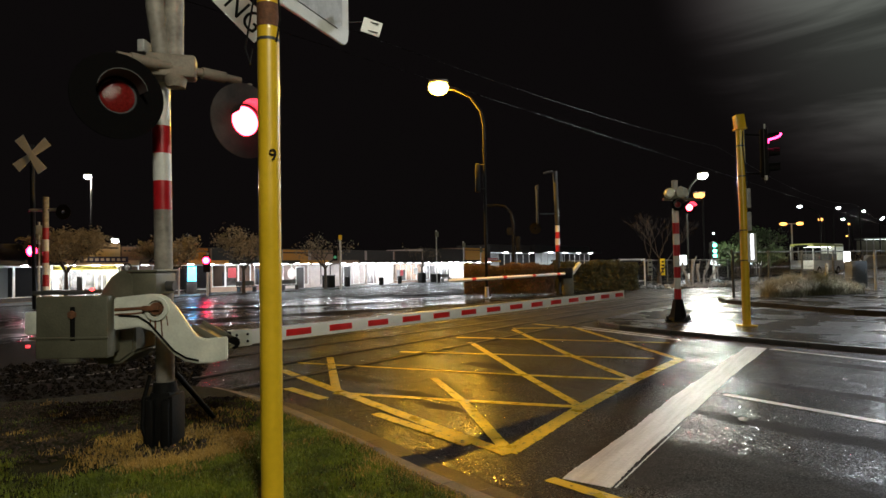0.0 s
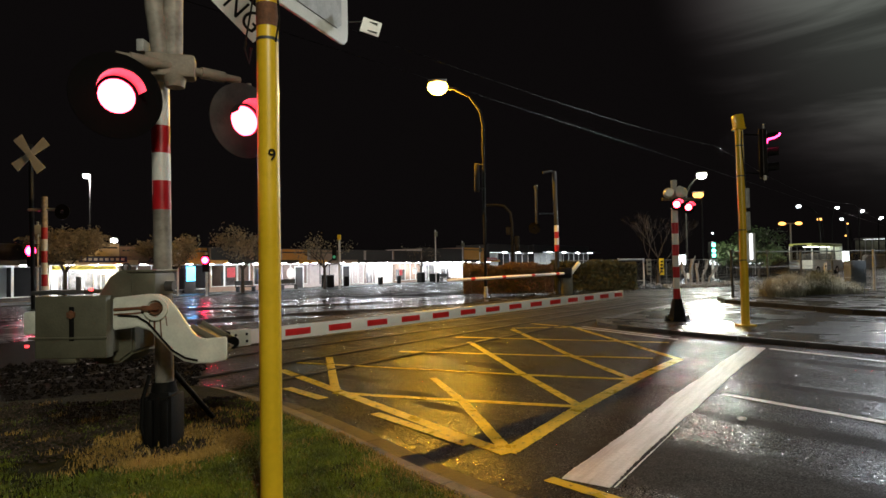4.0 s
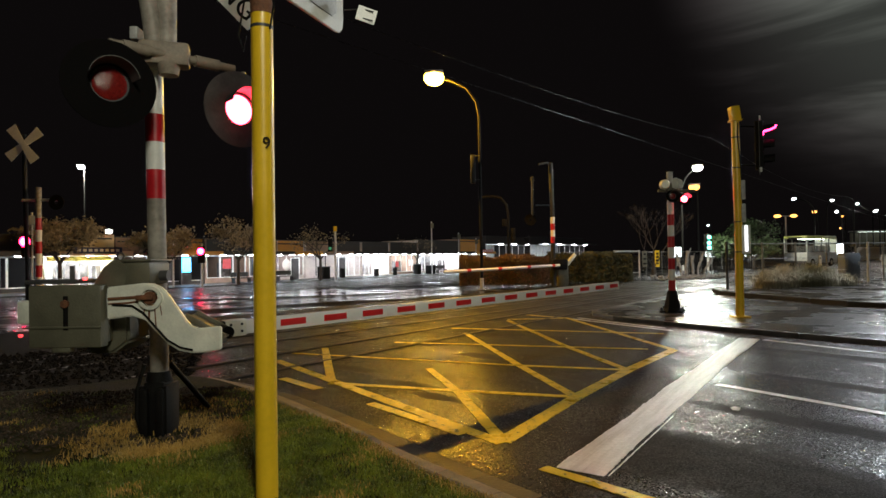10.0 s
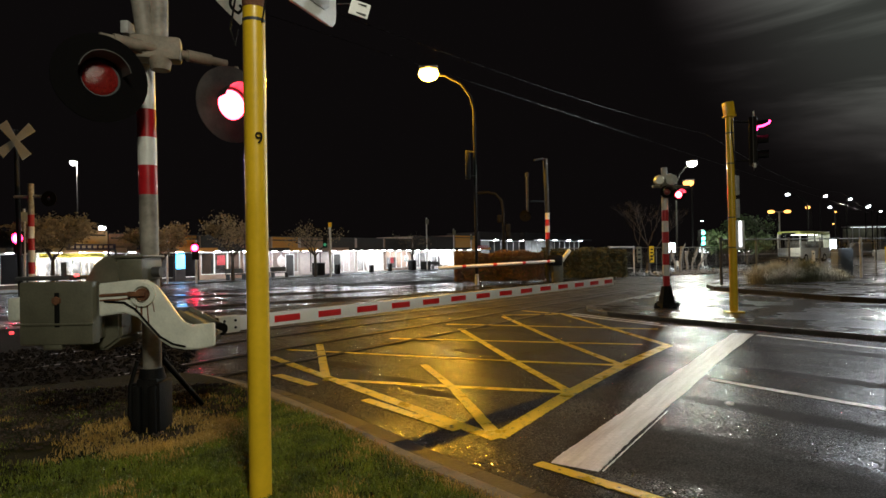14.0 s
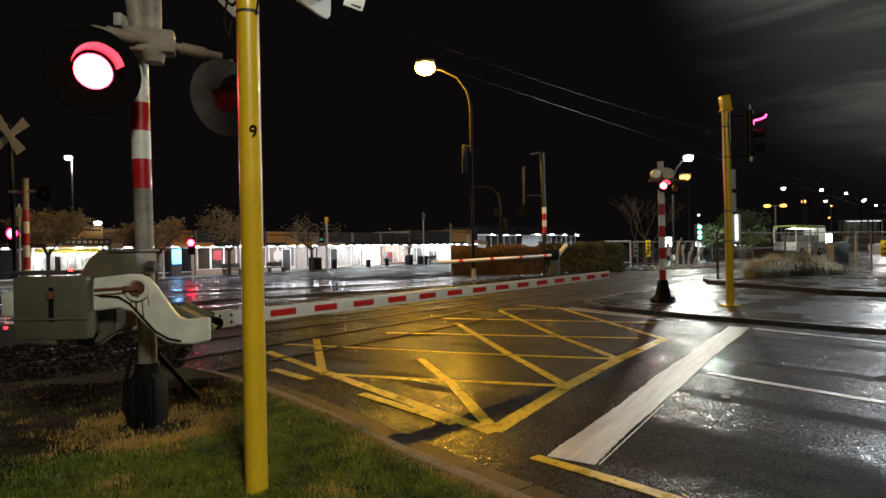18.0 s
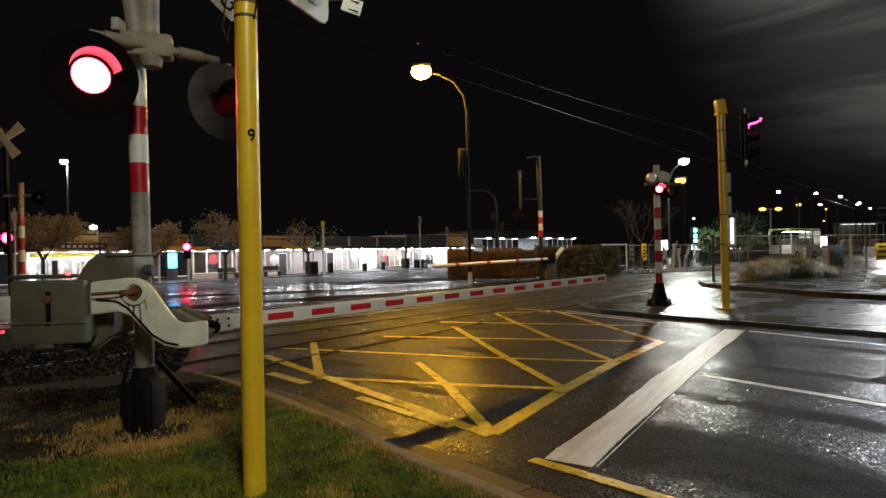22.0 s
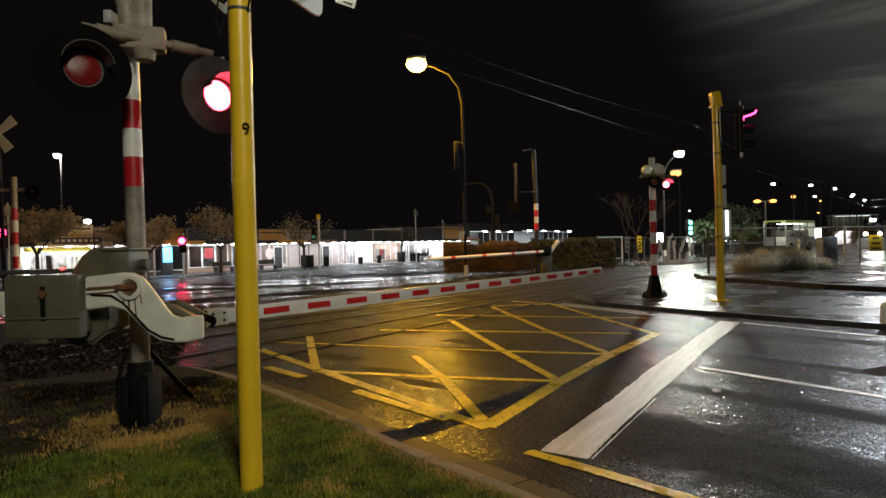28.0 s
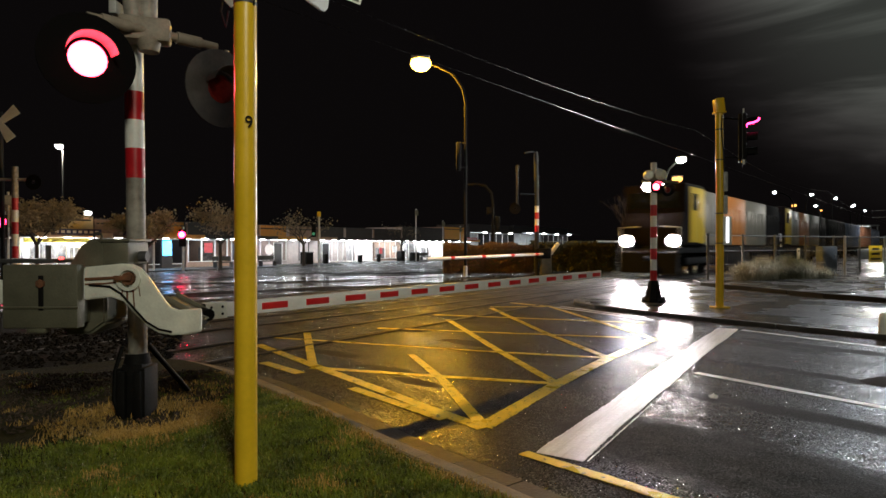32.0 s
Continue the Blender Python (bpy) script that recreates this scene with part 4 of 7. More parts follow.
bm = plate([(x - GATE.x, z) for x, z in ((-2.63, 0.86), (-2.63, 1.25), (-2.59, 1.32), (-2.53, 1.42), (-2.46, 1.47), (-2.38, 1.475), (-2.34, 1.43), (-2.34, 0.86), (-2.45, 0.78), (-2.65, 0.78))],
           0.40, Matrix.Translation((0, 4.72 - GATE.y, 0)), bevel=0.02)
part("motor_housing", bm, MECH, boom_gate, "domed grey motor housing")
part("housing_box", box(0.21, 0.34, 0.18, (-2.285 - GATE.x, 4.70 - GATE.y, 1.37), 0.03), MECH, boom_gate)
part("housing_lid", box(0.23, 0.36, 0.02, (-2.285 - GATE.x, 4.70 - GATE.y, 1.465), 0.006), MECH, boom_gate)
part("cable_gland", rod((-2.19 - GATE.x, 4.70 - GATE.y, 1.345), (-2.12 - GATE.x, 4.70 - GATE.y, 1.345), 0.04, n=14), DARK, boom_gate)
part("lifting_eye", ring(0.035, 0.022, 0.012, Matrix.Translation((-2.47 - GATE.x, 4.66 - GATE.y, 1.495))), DARK, boom_gate)
part("top_cover", box(0.40, 0.3, 0.03, (-2.88 - GATE.x, 4.62 - GATE.y, 1.315), 0.008), DARK, boom_gate)
part("vent", rod((-2.74 - GATE.x, 4.5 - GATE.y, 1.32), (-2.74 - GATE.x, 4.5 - GATE.y, 1.43), 0.018, n=8), DARK, boom_gate)
part("indicator", rod((-2.62 - GATE.x, 4.44 - GATE.y, 1.335), (-2.62 - GATE.x, 4.47 - GATE.y, 1.335), 0.010, n=10), glow("indicator_glow", (1, 0.05, 0.05), 6), boom_gate, "tiny red indicator light")
part("reflector", box(0.025, 0.02, 0.02, (-3.07 - GATE.x, 4.42 - GATE.y, 0.93), 0.004), glow("reflector_glow", (1, 0.04, 0.05), 3), boom_gate, "small red marker light")

# ---- yellow signal pole ----
POLE = Vector((-0.985, 3.36, 0.10))
pole9 = thing("signal_pole", POLE, "bright yellow signal pole standing in wet grass", "signal pole", "yellow signal poles")
column = part("pole", rod((0, 0, -0.1), (0, 0, 4.0), 0.060, n=40), YELLOW, pole9)
to_eye = Vector((-POLE.x, -POLE.y, 0)).normalized()
text("pole_number", "9", 0.088, Matrix.Translation(to_eye * 0.0605 + Vector((0.020, 0, 1.985))) @ Matrix.Rotation(math.atan2(to_eye.y, to_eye.x) + radians(90) + radians(8), 4, "Z") @ Matrix.Rotation(radians(90), 4, "X") @ Matrix.Rotation(radians(7), 4, "Z"), BLACK, column, 0.003)
part("strap", rod((0, 0, 2.63), (0, 0, 2.646), 0.0625, n=32), DARK, pole9, "steel strap")
part("rusty_sleeve", rod((0, 0, 2.71), (0, 0, 2.84), 0.0622, n=32), RUST, pole9, "rust-stained sleeve below the board")
part("cable", pipe([(0.055, -0.035, 2.62), (0.075, -0.03, 2.75), (0.06, -0.02, 2.95)], 0.006, n=6), BLACK, pole9)
part("cable", pipe([(-0.06, -0.02, 2.95), (-0.13, -0.0, 2.6), (-0.11, 0.02, 2.52), (-0.09, 0.0, 2.6)], 0.006, n=6), BLACK, pole9)
BOARD_DIR = Vector((0.27, 0.74, 0)).normalized()
bd = Matrix.Translation(Vector((0.07, 0.0, 0.045))) @ Matrix.Rotation(math.atan2(BOARD_DIR.y, BOARD_DIR.x), 4, "Z")
rim = [(0.0, 2.80), (0.66, 2.80), (0.715, 2.812), (0.75, 2.845), (0.76, 2.90), (0.76, 3.28), (0.0, 3.28)]
board = part("target_board", plate(rim, 0.02, bd, bevel=0.004), WHITE_ENAMEL, pole9, "pale rimmed signal board with a grey face")
part("board_face", plate([(0.03, 2.88), (0.60, 2.88), (0.66, 2.92), (0.66, 3.24), (0.03, 3.24)], 0.006, bd @ Matrix.Translation((0, -0.014, 0)), bevel=0.001), STEEL, board, "stained grey metal face")
tag = Matrix.Translation((-0.487 - POLE.x, 4.05 - POLE.y, 2.98)) @ Matrix.Rotation(radians(12), 4, "Z") @ Matrix.Rotation(radians(16), 4, "Y")
part("label_plate", plate([(-0.065, -0.05), (0.065, -0.05), (0.065, 0.05), (-0.065, 0.05)], 0.006, tag, bevel=0.002), WHITE_ENAMEL, pole9, "small white label plate")
for z, w in ((0.03, 0.08), (-0.03, 0.1)):
    part("print_bar", box(w, 0.003, 0.008, tag @ Vector((0, -0.005, z)), 0, m=Matrix.Rotation(radians(16), 4, "Y")), DARK, pole9)
part("bracket", rod(bd @ Vector((0.76, 0, 2.98)), tag @ Vector((-0.06, 0.004, 0.02)), 0.004, n=6), DARK, pole9)

# ---- crossing mast and signal on the footpath ----
right_mast = thing("crossing_mast", (5.45, 14.57, 0.07), "banded crossing mast on a black flared base with flashers", "crossing signal", "crossing masts")
for k in range(7):
    part("red_band" if k % 2 == 0 else "white_band", rod((0, 0, 0.50 + 0.262 * k), (0, 0, 0.50 + 0.262 * (k + 1)), 0.076 if k % 2 == 0 else 0.0745, n=24), RED if k % 2 == 0 else WHITE_ENAMEL, right_mast)
part("white_band", rod((0, 0, 2.33), (0, 0, 2.62), 0.0745, n=24), WHITE_ENAMEL, right_mast)
part("pole", rod((0, 0, 2.62), (0, 0, 3.35), 0.07, n=20), STEEL, right_mast)
part("base_casting", rod((0, 0, 0.10), (0, 0, 0.52), 0.20, 0.115, n=8), BLACK, right_mast, "black flared cast base")
part("base_skirt", rod((0, 0, 0.0), (0, 0, 0.10), 0.26, 0.21, n=8), BLACK, right_mast)
for a in range(4):
    ca, sa = math.cos(a * math.pi / 2 + 0.3), math.sin(a * math.pi / 2 + 0.3)
    part("base_lug", box(0.13, 0.06, 0.05, (0.29 * ca, 0.29 * sa, 0.025), 0.01, m=Matrix.Rotation(a * math.pi / 2 + 0.3, 4, "Z")), BLACK, right_mast)
    part("bolt", rod((0.31 * ca, 0.31 * sa, 0.04), (0.31 * ca, 0.31 * sa, 0.13), 0.03, n=8), BLACK, right_mast)
part("cross_arm", rod((-0.30, -0.05, 2.90), (0.65, 0.12, 2.90), 0.035, n=12), MECH, right_mast)
part("junction_box", box(0.3, 0.22, 0.2, (0.02, -0.02, 2.98), 0.03), MECH, right_mast)
part("bell", rod((0.12, -0.05, 3.05), (0.20, -0.16, 3.05), 0.16, 0.10, n=20), CAST, right_mast, "grey warning bell")
part("bell", rod((-0.14, -0.05, 3.04), (-0.17, -0.16, 3.04), 0.13, 0.09, n=20), CAST, right_mast)
flasher(right_mast, (0.0, -0.16, 2.76), (-2.0, -14.0, 0), 0, 0.15, 0.085, 0.22)
flasher(right_mast, (0.33, -0.02, 2.70), (-1.0, -14.0, 0), 1, 0.15, 0.085, 0.22)

ysig = thing("traffic_signal", (6.40, 13.2, 0.07), "yellow signal pole with a traffic light showing a red arrow", "traffic signal", "yellow signal poles")
part("pole", pipe([(0, 0, 0), (0.0, 0, 2.2), (-0.02, 0, 4.25)], 0.082, n=24), YELLOW, ysig)
part("base_plate", box(0.32, 0.32, 0.03, (0, 0, 0.015), 0.006), YELLOW, ysig)
cap = part("cap", box(0.19, 0.20, 0.30, (-0.03, 0, 4.42), 0.02, m=Matrix.Rotation(radians(-8), 4, "Y")), YELLOW, ysig, "yellow boxed pole cap")
part("cap_rim", box(0.22, 0.23, 0.04, (-0.02, 0, 4.26), 0.008), YELLOW, cap)
for z in (3.88, 3.22, 1.4, 2.05):
    part("strap", rod((-0.015, 0, z), (-0.015, 0, z + 0.022), 0.088, n=24), DARK, ysig)
part("cable", pipe([(0.0, -0.09, 4.2), (-0.02, -0.10, 3.9), (0.04, -0.08, 3.3), (0.05, -0.08, 3.0)], 0.012, n=6), BLACK, ysig)
for z, h in ((2.75, 0.42), (2.25, 0.40)):
    part("detector_box", box(0.09, 0.20, h, (0.085, 0, z), 0.015), STEEL, ysig)
part("sign_plate", box(0.19, 0.015, 0.62, (0.13, -0.07, 1.68), 0.004), WHITE_ENAMEL, ysig, "white plate on the signal pole")
# a narrow glowing strip set in front of the white plate
part("lit_face", box(0.06, 0.02, 0.56, (0.13, -0.085, 1.70), 0.015), glow("white_strip_glow", (0.95, 0.97, 1.0), 2.2), ysig, "narrow glowing white strip on the plate")
hd = Matrix.Translation((0.59, 0.18, 3.74)) @ Matrix.Rotation(radians(62), 4, "Z")
board2 = part("signal_head", box(0.34, 0.16, 1.05, hd @ Vector((0, 0, 0)), 0.02, m=hd.to_3x3().to_4x4()), BLACK, ysig, "black three-lamp signal head")
part("backboard", plate([(-0.30, -0.62), (0.30, -0.62), (0.30, 0.55), (0.24, 0.62), (-0.24, 0.62), (-0.30, 0.55)], 0.012, hd, bevel=0.003), DARK, board2)
part("white_border", box(0.03, 0.02, 0.10, hd @ Vector((-0.27, -0.02, 0.56)), 0.005), WHITE_ENAMEL, board2)
part("white_border", box(0.06, 0.03, 0.10, hd @ Vector((-0.27, -0.02, -0.56)), 0.005), WHITE_ENAMEL, board2)
ARROW = glow("red_arrow_glow", (1.0, 0.03, 0.16), 16.0)
for z, lit in ((0.33, 1), (0.0, 0), (-0.33, 0)):
    bm = bmesh.new()
    n = 12
    rows = [[bm.verts.new((0.12 * math.cos(a), y, z + 0.12 * math.sin(a))) for a in [radians(-20 + 220 * k / n) for k in range(n + 1)]] for y in (-0.08, -0.30)]
    for k in range(n):
        bm.faces.new((rows[0][k], rows[0][k + 1], rows[1][k + 1], rows[1][k]))
    bm.transform(hd)
    part("visor", bm, BLACK, board2)
    part("lens", rod(hd @ Vector((0, -0.075, z)), hd @ Vector((0, -0.095, z)), 0.105, n=20), ARROW if lit else BLACK, board2, "lit red arrow lens" if lit else "")
    if lit:
        # glowing pipe stands in for the lens's light caught by the visor
        part("lit_lip", pipe([hd @ Vector((-0.118, -0.09, z - 0.045)), hd @ Vector((-0.118, -0.22, z - 0.02)), hd @ Vector((-0.112, -0.31, z + 0.02)), hd @ Vector((-0.10, -0.33, z + 0.07))], 0.02, n=8), ARROW, board2, "glowing pipe for the lens's red light on the visor")
for z in (4.15, 3.3):
    part("arm", rod((-0.03, 0, z), (0.56, 0.16, z), 0.018, n=8), BLACK, ysig)

bollard = thing("bollard", (6.98, 9.15, 0.07), "low pale round-topped bollard at the path kerb", "bollard")
part("shaft", rod((0, 0, 0), (0, 0, 0.26), 0.075, 0.07, n=18), CAST, bollard)
bm = bmesh.new()
bmesh.ops.create_uvsphere(bm, u_segments=16, v_segments=8, radius=0.07)
bmesh.ops.translate(bm, vec=(0, 0, 0.26), verts=bm.verts)
part("rounded_top", bm, CAST, bollard)

# ---- far side of the crossing ----
mast2 = thing("crossing_mast", (5.4, 30.0, 0.0), "tall grey crossing mast with red and white bands", "crossing signal", "crossing masts")
part("pole", rod((0, 0, 0), (0, 0, 2.1), 0.11, n=16), DIM_STEEL, mast2)
for k in range(4):
    part("red_band" if k % 2 == 0 else "white_band", rod((0, 0, 2.1 + 0.32 * k), (0, 0, 2.42 + 0.32 * k), 0.112, n=16), RED if k % 2 == 0 else WHITE_ENAMEL, mast2)
part("pole", rod((0, 0, 3.38), (-0.05, 0, 6.05), 0.11, n=16), DIM_STEEL, mast2)
part("top_arm", pipe([(-0.05, 0, 5.95), (-0.2, -0.1, 6.05), (-0.65, -0.3, 5.95)], 0.05, n=8), DIM_STEEL, mast2)
part("arm", rod((0, 0, 3.95), (-0.85, -0.2, 3.95), 0.05, n=10), DIM_STEEL, mast2)
part("crossbuck_arm", box(0.07, 0.4, 1.9, (-1.0, -0.2, 4.4), 0.02), DIM_STEEL, mast2, "edge-on crossbuck board")
part("crossbuck_arm", box(0.14, 0.3, 0.2, (-1.0, -0.2, 5.25), 0.02), DIM_STEEL, mast2)
part("backing_disc", ring(0.28, 0.05, 0.03, Matrix.Translation((-1.1, -0.2, 3.25))), DISC_BLACK, mast2)

gate2 = thing("boom_gate", (5.75, 29.5, 0.0), "far boom gate lowered across the other lane", "boom gate", "boom gates")
part("pedestal", box(0.5, 0.4, 1.3, (0, 0, 0.65), 0.03), MECH, gate2)
part("counterweight", box(0.16, 0.3, 0.75, (0.45, 0.3, 1.25), 0.03, m=Matrix.Rotation(radians(38), 4, "Y")), CAST, gate2, "white slanted counterweight lever")
part("housing", box(0.7, 0.5, 0.5, (-0.15, 0, 1.05), 0.04), BLACK, gate2)
a, b = Vector((-0.2, -0.3, 1.02)), Vector((-5.75, -5.6, 0.90))
boom2 = part("boom", rod(a, b, 0.062, n=4), BOOM_WHITE, gate2, "white boom with few red stripes")
for u in (0.05, 0.29, 0.55, 0.8):
    part("red_stripe", rod(a.lerp(b, u), a.lerp(b, u + 0.03), 0.064, n=4), BOOM_RED, boom2)


def crossbuck_mast():
    t = thing("crossing_mast", (-22.6, 33.6, -0.5), "far crossing mast with white crossbuck and banded pole", "crossing signal", "crossing masts")
    for k in range(6):
        part("red_band" if k % 2 else "white_band", rod((0.3, 0, 0.6 + 0.65 * k), (0.3, 0, 1.25 + 0.65 * k), 0.16, n=16), RED if k % 2 else WHITE_ENAMEL, t)
    part("pole", rod((0.3, 0, 0), (0.3, 0, 0.6), 0.17, n=16), BLACK, t)
    part("pole", rod((0.3, 0, 4.5), (0.3, 0, 6.2), 0.16, n=16), GRIMY, t)
    part("upright", rod((-0.45, 0.2, 0), (-0.62, 0.2, 9.2), 0.12, n=12), DIM_STEEL, t)
    m = Matrix.Translation((-0.5, -0.02, 8.6)) @ Matrix.Rotation(radians(8), 4, "Y")
    for a in (-1, 1):
        part("crossbuck_arm", plate([(-1.15, -0.30), (0, -0.15), (1.15, -0.30), (1.15, 0.30), (0, 0.15), (-1.15, 0.30)], 0.03, m @ Matrix.Translation((0, -0.05 * a, 0)) @ Matrix.Rotation(radians(47 * a), 4, "Y"), bevel=0.004), WHITE_ENAMEL, t, "white crossbuck board")
    part("backing_disc", ring(0.42, 0.1, 0.04, Matrix.Translation((1.35, -0.1, 5.35))), BLACK, t)
    part("cross_arm", rod((-0.6, 0, 5.5), (1.6, 0, 5.5), 0.08, n=10), STEEL, t)
    return t


crossbuck_mast()
RED_LAMP = glow("red_lamp_glow", (1.0, 0.012, 0.06), 260.0, 25.0)


def red_signal(place, z, wide, label):
    """A far road signal showing red."""
    t = thing("traffic_signal", place, label, "traffic signal", "far traffic signals")
    part("pole", rod((0, 0, 0), (0, 0, z + 0.6), 0.09, n=12), STEEL, t)
    part("signal_head", box(0.5, 0.2, 1.3, (0, -0.1, z - 0.25), 0.03), BLACK, t)
    part("lens", rod((0, -0.21, z), (0, -0.27, z), wide, n=16), RED_LAMP, t, "lit red lens")
    return t


red_signal((-23.6, 34.6, -0.5), 3.25, 0.30, "far road signal showing a red light")
red_signal((-18.5, 46.7, -0.5), 2.75, 0.27, "far road signal glowing red before the shops")


def pole_signal(place, height, green):
    t = thing("traffic_signal", place, "slim pole signal with a green light by the shops", "traffic signal", "far traffic signals")
    part("pole", rod((0, 0, 0), (0, 0, height), 0.1, n=12), STEEL, t)
    part("cap", box(0.3, 0.25, 0.45, (0, 0, height), 0.03), YELLOW, t)
    part("signal_head", box(0.4, 0.25, 1.2, (-0.45, -0.1, height - 1.5), 0.04), BLACK, t)
    part("lens", rod((-0.45, -0.22, height - 1.8), (-0.45, -0.28, height - 1.8), 0.14, n=14), green, t, "lit green lens")
    return t


GREEN = glow("green_lamp_glow", (0.05, 1.0, 0.45), 0.25)
pole_signal((-9.9, 56.0, -0.5), 4.8, GREEN)
big = thing("traffic_signal", (23.0, 53.0, 0.0), "distant road signal showing bright green", "traffic signal", "far traffic signals")
part("pole", rod((0, 0, 0), (0, 0, 3.2), 0.1, n=10), STEEL, big)
part("signal_head", box(0.6, 0.3, 1.5, (0, 0, 2.4), 0.04), BLACK, big)
for z in (2.9, 2.4, 2.0):
    part("lens", rod((0.05, -0.16, z), (0.05, -0.2, z), 0.16, n=14), glow("cyan_green_glow", (0.15, 1.0, 0.75), 9.0), big, "lit blue-green lens")
goose = thing("traffic_signal", (4.3, 40.0, -0.2), "dark mast-arm signal pole by the hedge", "traffic signal", "far traffic signals")
part("pole", pipe([(0, 0, 0), (0, 0, 4.4), (-0.1, 0, 5.1), (-0.5, 0, 5.55), (-1.0, 0, 5.65), (-1.9, 0, 5.6)], 0.09, n=10), BLACK, goose)
for z in (3.9, 3.3, 2.8):
    part("signal_head", box(0.3, 0.3, 0.5, (0.3 if z < 3.8 else -0.25, 0, z), 0.04), BLACK, goose)

# ---- street lights ----
SOD_GLOW = glow("sodium_glow", (1.0, 0.50, 0.05), 40.0)
SOD_FAR = glow("far_sodium_glow", (1.0, 0.42, 0.09), 4.0)
LED_GLOW = glow("white_lantern_glow", (1.0, 0.97, 0.86), 40.0)
LED_FAR = glow("far_white_glow", (0.95, 0.98, 1.0), 14.0)


def street_lamp(name, base, height, reach, mat, label, size=0.35, group="street lamps", radius=0.09):
    """A lamp post with a bent arm; reach: the arm's way in x and y."""
    t = thing(name, base, label, "street lamp", group)
    rx, ry = reach
    z = height
    pts = [(0, 0, 0), (0, 0, z * 0.5), (0, 0, z - 1.8), (rx * 0.06, ry * 0.06, z - 1.1), (rx * 0.28, ry * 0.28, z - 0.45), (rx * 0.62, ry * 0.62, z - 0.1), (rx * 0.9, ry * 0.9, z)]
    if math.hypot(rx, ry) < 0.7:
        pts = [(0, 0, 0), (0, 0, z * 0.5), (0, 0, z), (rx * 0.9, ry * 0.9, z)]
    part("pole", pipe(pts, radius, n=10), BLACK, t, "dark lamp post")
    part("base", rod((0, 0, 0), (0, 0, 0.5), radius * 1.5, radius * 1.2, n=10), STEEL, t)
    hood = part("lantern", box(size * 0.95, size * 0.8, size * 0.16, (rx, ry, z + size * 0.25), 0.03), STEEL, t, "lantern hood")
    bm = bmesh.new()
    bmesh.ops.create_uvsphere(bm, u_segments=16, v_segments=10, radius=size * 0.5)
    bmesh.ops.scale(bm, vec=(1.05, 1.0, 0.75), verts=bm.verts)
    bmesh.ops.translate(bm, vec=(rx, ry, z), verts=bm.verts)
    part("bowl", bm, mat, hood, "lit lantern bowl")
    return t


street_lamp("street_lamp", (1.75, 28.0, 0.0), 9.72, (-2.05, -0.1), SOD_GLOW, "tall lamp with curved arm and glowing orange sodium lantern", 0.9, radius=0.07)
sod_box = thing("equipment_box", (1.45, 27.9, 5.2), "grey box and banner arm fixed high on the lamp post", "equipment box")
part("box", box(0.22, 0.3, 1.3, (-0.02, 0, 0.3), 0.03), DIM_STEEL, sod_box)
part("arm", rod((0.0, 0, 0.9), (0.3, 0, 0.9), 0.03, n=8), DIM_STEEL, sod_box)
part("arm", rod((0.0, 0, -0.2), (0.3, 0, -0.2), 0.03, n=8), DIM_STEEL, sod_box)
lamp("sodium_light", (-0.3, 27.9, 9.36), 9800, SODIUM, 0.22)
street_lamp("street_lamp", (21.2, 54.0, 0.0), 8.55, (-0.2, -4.0), LED_GLOW, "white street lamp on a long pole beyond the tracks", 0.75)
lamp("white_light", (21, 50, 8.0), 7400, (0.97, 1.0, 0.86), 0.35)
street_lamp("street_lamp", (-33.1, 56.3, -0.5), 10.9, (-0.2, -0.2), LED_FAR, "white post-top lamp beside the main road", 0.6, radius=0.07)
street_lamp("street_lamp", (-52, 95, -0.5), 6.9, (0, -0.3), LED_FAR, "distant white lamp above the shop roofs", 1.1)
street_lamp("street_lamp", (31, 74.0, 0.0), 9.6, (-0.4, 0), SOD_FAR, "distant orange sodium lamp behind the mast", 1.2)
for x, y, z, rx, mat, size in ((44.5, 73, 7.9, -2.4, LED_FAR, 1.0), (60.5, 96, 9.6, 0.9, LED_FAR, 1.2), (55.0, 84, 7.0, -0.7, LED_FAR, 0.9), (62.0, 92, 8.7, 0.6, LED_FAR, 1.0), (69.5, 97, 7.8, -0.7, LED_FAR, 0.9),
                               (79, 112, 9.0, 0.7, LED_FAR, 1.1), (84, 116, 8.2, 0.7, LED_FAR, 1.0), (61.5, 100, 8.1, -0.5, SOD_FAR, 1.5), (74, 112, 8.0, -0.6, SOD_FAR, 0.9), (62, 94, 5.1, -0.7, SOD_FAR, 0.7),
                               (92, 118, 7.4, -0.6, LED_FAR, 0.9), (101, 125, 8.0, 0.7, LED_FAR, 0.9), (52, 118, 7.0, -0.7, LED_FAR, 0.8)):
    street_lamp("street_lamp", (x, y, 0), z, (rx, 0), mat, "distant %s street lamp by the station" % ("orange" if mat is SOD_FAR else "white"), size * 0.46, "station street lamps")
twin = thing("street_lamp", (63.0, 112.0, 0), "twin-headed orange lamp post by the station", "street lamp", "station street lamps")
part("pole", rod((0, 0, 0), (0, 0, 8.2), 0.12, n=10), STEEL, twin)
part("arm", rod((-1.5, 0, 8.2), (1.5, 0, 8.2), 0.07, n=8), STEEL, twin)
for a in (-1.5, 1.5):
    bm = bmesh.new()
    bmesh.ops.create_uvsphere(bm, u_segments=14, v_segments=8, radius=0.5)
    bmesh.ops.scale(bm, vec=(1.3, 1, 0.6), verts=bm.verts)
    bmesh.ops.translate(bm, vec=(a, 0, 8.2), verts=bm.verts)
    part("bowl", bm, SOD_FAR, twin, "lit orange bowl")
lamp("station_light", (57, 76, 7.5), 3200, WHITE, 0.4)
